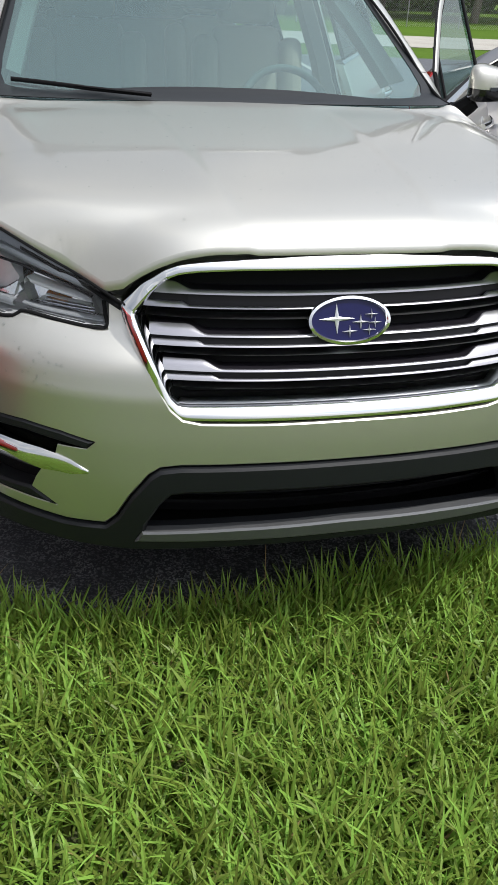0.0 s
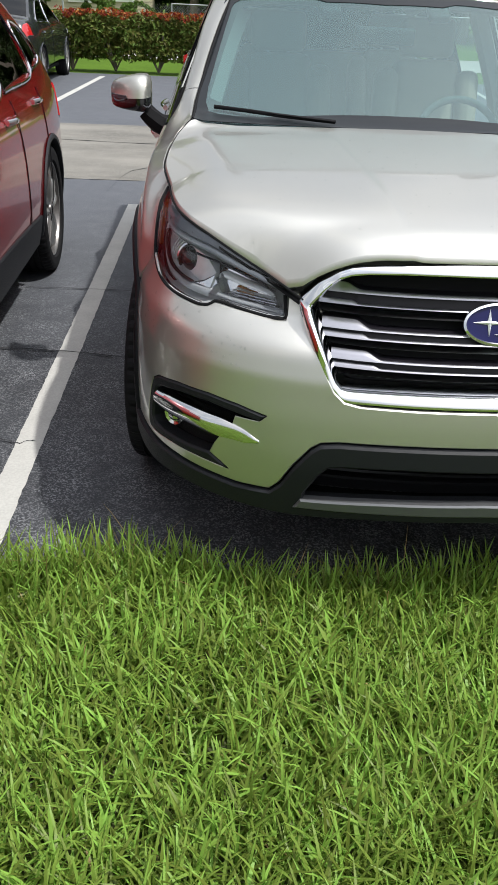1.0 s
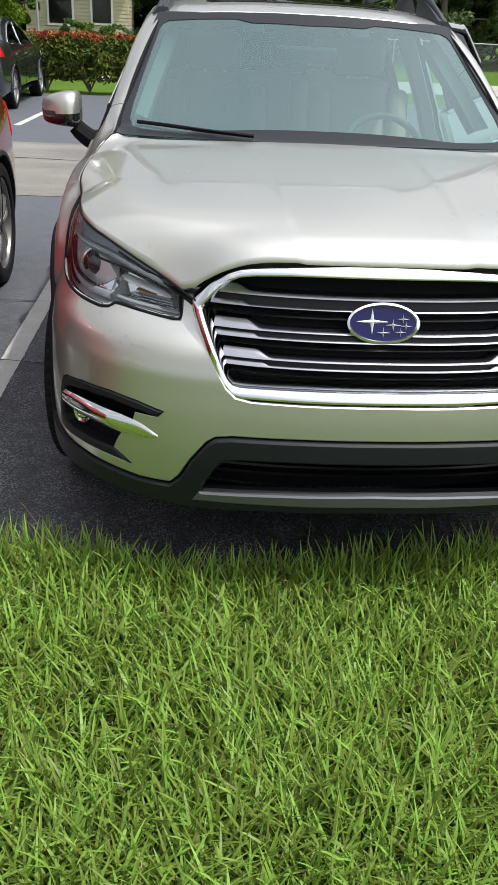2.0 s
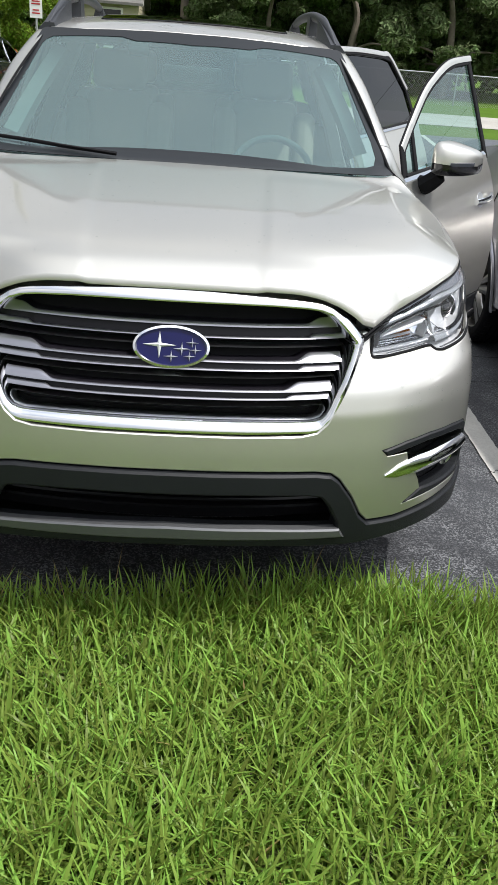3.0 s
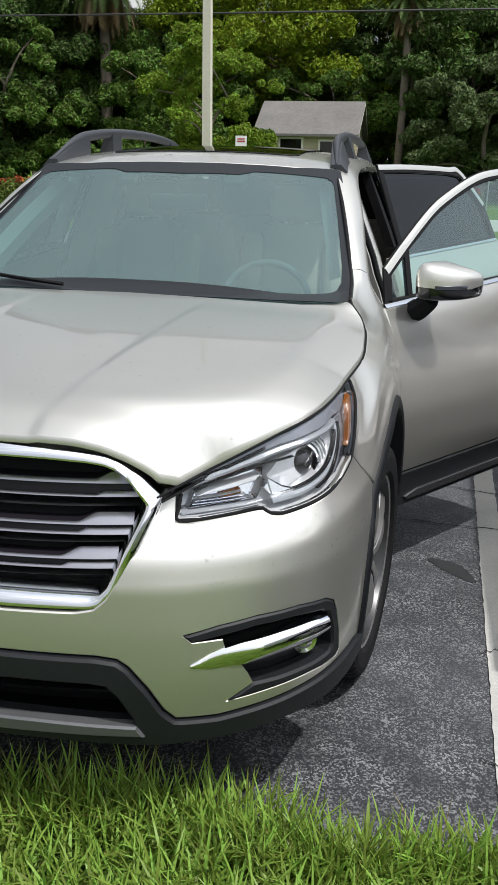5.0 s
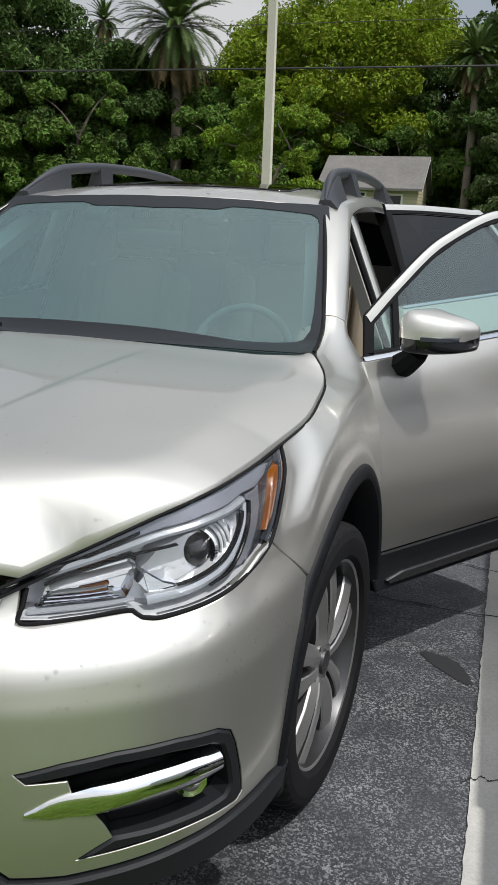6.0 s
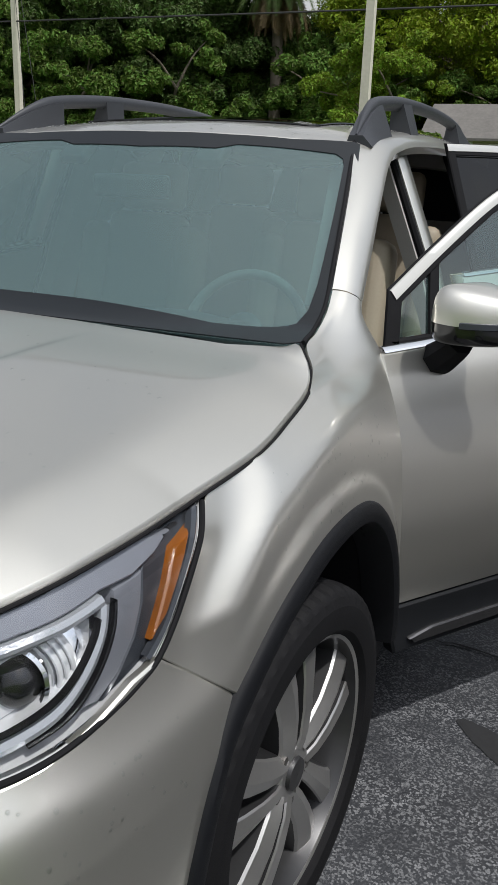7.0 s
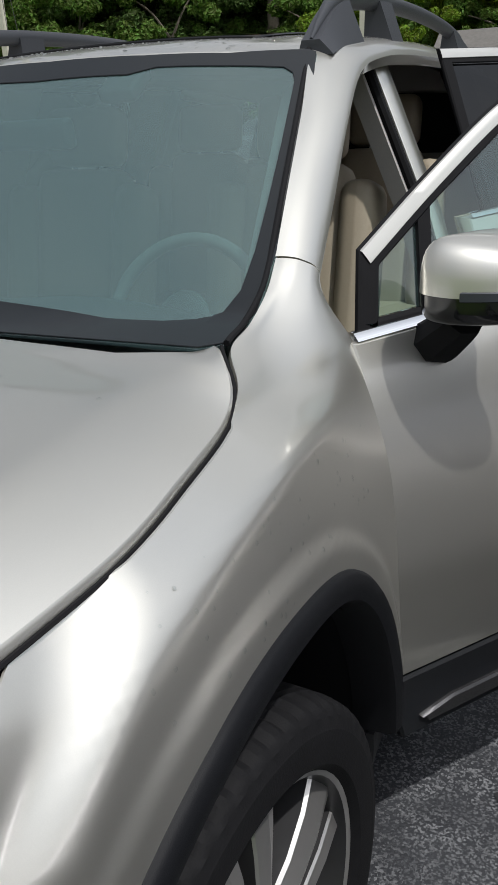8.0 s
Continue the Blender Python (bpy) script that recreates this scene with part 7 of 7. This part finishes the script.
# hedge
hedge = thing("hedge", "clipped hedge with olive leaves and red new tips", "hedge")
r = np.random.default_rng(61)
cs = [(x, 18.55 + r.normal(0, 0.14), z) for x in np.arange(-9.5, 2.0, 0.16) for z in (0.38, 0.52, 0.70, 0.86, 1.0) for _ in (0, 1)]
v, f = leaf_cloud(cs, [0.20] * len(cs), 42000, 0.055, 62)
link_mesh("leaves", v, f, HEDGE_LEAF, hedge, "dense olive green leaves", smooth=False)
cs = [(x, 18.5 + r.normal(0, 0.2), 1.14 + r.normal(0, 0.02)) for x in np.arange(-9.5, 2.0, 0.10)]
v, f = leaf_cloud(cs, [0.09] * len(cs), 3600, 0.045, 63)
link_mesh("new_tip", v, f, RED_LEAF, hedge, "red new leaf tips", smooth=False)
for x in np.arange(-9.3, 2.0, 0.95):
    b = Build()
    for k in range(9):
        a = r.uniform(0, 2 * math.pi)
        b.tube(rom([(x, 18.55, 0), (x + 0.14 * math.cos(a), 18.55 + 0.1 * math.sin(a), 0.25), (x + 0.45 * math.cos(a), 18.55 + 0.22 * math.sin(a), 0.8)], 7), np.linspace(0.022, 0.007, 7), 5)
    b.done("stem", BARK, hedge, "bare twisted branching stem")
bush = tree("shrub", "rounded clipped green shrub by the house", (-9.5, 38.5), 2.6, 1.7, LEAVES[1], 7000, 0.10, 64, 0.02, 0.06, 22, "shrub")
for x, y, s in ((-12.2, 38, 1.2), (-15.2, 37, 1.0), (-5.2, 39.5, 0.55), (-3.6, 39.6, 0.5)):
    copy_thing(bush, pose(x, y, -0.03, 0, 0, x * 40) @ Matrix.Scale(s, 4))

# small house
SIDING = shader("cream_siding", (0.42, 0.38, 0.26), 0.7, 0.0, vary=0.06, grain=5, stain=0.1, stain_scale=0.7)
SHINGLE = shader("grey_shingle", (0.125, 0.118, 0.11), 0.9, 0.0, vary=0.3, grain=6, stain=0.3, stain_scale=0.8, bump=1.0, bump_scale=12)
WHITE_TRIM = shader("white_trim", (0.70, 0.69, 0.64), 0.6, 0.0, vary=0.06, grain=8)
house = thing("house", "small cream clapboard house with a grey shingle roof", "house", at=(0, 0, -0.03))
hx0, hx1, hy0, hy1, eave, ridge = -8.3, -3.35, 44.4, 49.6, 3.35, 4.93
b = Build()
b.v = [(hx0, hy0, 0), (hx1, hy0, 0), (hx1, hy1, 0), (hx0, hy1, 0), (hx0, hy0, eave), (hx1, hy0, eave), (hx1, hy1, eave), (hx0, hy1, eave), (hx0, 47, ridge - 0.06), (hx1, 47, ridge - 0.06)]
b.f = [(0, 1, 5, 4), (1, 2, 6, 9, 5), (2, 3, 7, 6), (3, 0, 4, 8, 7)]
b.done("wall", SIDING, house, smooth=False)
for k in range(20):
    z = 0.16 + k * 0.165
    Build().box(((hx0 + hx1) / 2, hy0 - 0.012, z), (hx1 - hx0, 0.024, 0.15), Matrix.Rotation(-0.07, 3, "X")).done("clapboard", SIDING, house, smooth=False)
    if z < eave:
        Build().box((hx1 + 0.012, (hy0 + hy1) / 2, z), (0.024, hy1 - hy0, 0.15), Matrix.Rotation(-0.07, 3, "Y")).done("clapboard", SIDING, house, smooth=False)
for sg in (-1, 1):
    b = Build()
    y_e = 47 + sg * (2.6 + 0.45)
    rows = [[(hx0 - 0.3, y, z), (hx1 + 0.3, y, z)] for y, z in ((47, ridge + 0.10), (y_e, eave - 0.10), (y_e, eave - 0.22), (47, ridge - 0.02))]
    b.grid(rows, flip=sg > 0).done("roof", SHINGLE, house, "weathered grey shingles", smooth=False)
    b = Build()
    b.v = [(hx1 + 0.31, 47, ridge + 0.10), (hx1 + 0.31, y_e, eave - 0.10), (hx1 + 0.31, y_e, eave - 0.26), (hx1 + 0.31, 47, ridge - 0.10)]
    b.f = [(0, 1, 2, 3)]
    b.done("barge_board", WHITE_TRIM, house, smooth=False)
for x, w_, z0, z1 in ((-6.6, 1.1, 1.2, 3.0), (-4.6, 0.9, 1.3, 2.9)):
    win = Build().box((x, hy0 - 0.04, (z0 + z1) / 2), (w_ + 0.2, 0.08, z1 - z0 + 0.2)).done("window", WHITE_TRIM, house, "dark window in white trim", smooth=False)
    Build().box((x, hy0 - 0.085, (z0 + z1) / 2), (w_, 0.02, z1 - z0)).done("pane", GLOSS, win, smooth=False)

# poles and lines
POLE = shader("pale_pole", (0.46, 0.44, 0.37), 0.8, 0.0, vary=0.12, grain=14, stain=0.15, stain_scale=1.2, bump=0.5, bump_scale=30)
GALV = shader("galvanised_steel", (0.42, 0.43, 0.43), 0.45, 0.8, vary=0.1, grain=60)
for x, y, w0, h, lab in ((-5.9, 24.6, 0.135, 11.5, "pale square utility pole"), (-19.5, 26.5, 0.115, 10.0, "pale far utility pole with stay wires")):
    b = Build().grid([[(x + sx * w, y + sy * w, z) for sx, sy in ((-1, -1), (1, -1), (1, 1), (-1, 1))] for z, w in ((-0.1, w0), (h, w0 * 0.75))], close_u=True, flip=True)
    tagged(b.done("utility_pole", POLE, smooth=False), lab, "utility pole")
LINE = shader("black_cable", (0.012, 0.012, 0.013), 0.6)


def cable(a, c, sag, rad, label):
    u = np.linspace(0, 1, 40)[:, None]
    p = np.array(a) + (np.array(c) - np.array(a)) * u - np.array([0, 0, 4 * sag]) * u * (1 - u)
    tagged(Build().tube(p, rad, 5).done("overhead_cable", LINE), label, "cable", "overhead cables")


cable((-60, 28.0, 6.9), (45, 24.0, 6.1), 0.5, 0.028, "thick black overhead cable between poles")
cable((-60, 28.2, 8.3), (45, 24.2, 7.5), 0.6, 0.010, "thin dark overhead wire between poles")
cable((-60, 28.2, 9.5), (45, 24.2, 8.9), 0.5, 0.009, "thin dark overhead wire between poles")
cable((-19.5, 26.5, 9.0), (-17.6, 25.6, 0.0), 0.0, 0.010, "steel stay wire of the far pole")
cable((-19.5, 26.5, 8.0), (-18.4, 25.6, 0.0), 0.0, 0.010, "steel stay wire of the far pole")

# chain-link fence beyond the road
fence = thing("fence", "grey galvanised chain-link fence on the far lawn", "fence")
fy = lambda x: 37.0 + 0.03 * (x - 9)
for k in range(15):
    x = -2.0 + 2.6 * k
    Build().tube([(x, fy(x), -0.05), (x, fy(x), 1.28)], 0.03, 8).done("post", GALV, fence)
Build().tube([(-2, fy(-2), 1.25), (34.4, fy(34.4), 1.25)], 0.022, 8).done("top_rail", GALV, fence)
b = Build()
for k in range(-14, 360):
    x = -2 + 0.10 * k
    for sg in (-1, 1):
        a, c = (x, x + 1.22) if sg > 0 else (x + 1.22, x)
        b.v += [(a, fy(a), 0.0), (a + 0.008, fy(a), 0.0), (c + 0.008, fy(c), 1.22), (c, fy(c), 1.22)]
        n = len(b.v)
        b.f.append((n - 4, n - 3, n - 2, n - 1))
net = b.done("netting", GALV, fence, "woven wire netting", smooth=False)
net["kind"] = "stuff"

# road sign on its post near the hedge
SIGN = shader("white_sign_face", (0.72, 0.72, 0.70), 0.5, 0.0, vary=0.05, grain=20)
sign = thing("road_sign", "small white metal sign on a steel post", "sign", at=(-4.25, 22.0, -0.03))
Build().tube([(0, 0, 0), (0, 0, 2.35)], 0.028, 8).done("post", GALV, sign)
face = Build().box((0, -0.035, 2.15), (0.31, 0.008, 0.46)).done("face", SIGN, sign, smooth=False)
for z, w_ in ((2.30, 0.20), (2.24, 0.22), (2.10, 0.16), (2.03, 0.20)):
    Build().box((0, -0.043, z), (w_, 0.006, 0.03)).done("printed_bar", RED_LAMP, face, "unreadable printed line", smooth=False)


# ---- rain beads left on the car ----
WATER = glazing("water_bead", (0.93, 0.95, 0.95), 1.40)


def beads(surface, spots, seed, size, label):
    """Small flattened drops sitting on a panel, in one mesh."""
    q = np.random.default_rng(seed)
    b = Build()
    a = np.linspace(0, 2 * np.pi, 7, endpoint=False)
    for u, v in spots:
        p, pu, pv = surface(np.array([u, u + 0.002, u]), np.array([v, v, v + 0.002]), np.zeros(3))
        x, y = pu - p, pv - p
        n = np.cross(x, y)
        n /= np.linalg.norm(n)
        if np.dot(n, surface(np.array([u]), np.array([v]), np.array([0.01]))[0] - p) > 0:
            n = -n
        x /= np.linalg.norm(x)
        y = np.cross(n, x)
        r = size * q.uniform(0.5, 1.3)
        long_ = q.uniform(0.9, 1.5)
        rows = [p + n * (h * r * 0.55 - 0.0004) + r * k * (np.cos(a)[:, None] * x + long_ * np.sin(a)[:, None] * y) for k, h in ((1.0, 0.0), (0.85, 0.45), (0.5, 0.85), (0.05, 1.0))]
        b.grid(rows, close_u=True)
    return tagged(b.done("water_drop", WATER, sharp=0), label, "water drops", kind="stuff")


q = np.random.default_rng(91)
beads(hood, [(q.uniform(-0.62, 0.70), q.uniform(0.12, 1.1)) for _ in range(150)], 92, 0.0028, "scattered clear rain beads on the champagne hood")
beads(nose, [(sg * q.uniform(0.62, 1.20), q.uniform(0.70, 0.81)) for _ in range(60) for sg in (1, -1)], 93, 0.0030, "scattered clear rain beads on the front bumper")
beads(lambda u, v, d: nose(u, v, d + 0.002), [(sg * q.uniform(0.85, 1.22), q.uniform(0.96, 0.995)) for _ in range(40) for sg in (1, -1)], 94, 0.0028, "scattered clear rain beads on the headlights")
beads(roof_at, [(q.uniform(-0.55, 0.58), q.uniform(2.02, 2.22)) for _ in range(120)], 95, 0.0040, "scattered clear rain beads on the roof")
beads(flank_at, [(q.uniform(0.72, 1.40), q.uniform(0.90, 1.03)) for _ in range(60)], 96, 0.0028, "scattered clear rain beads on the front wing")
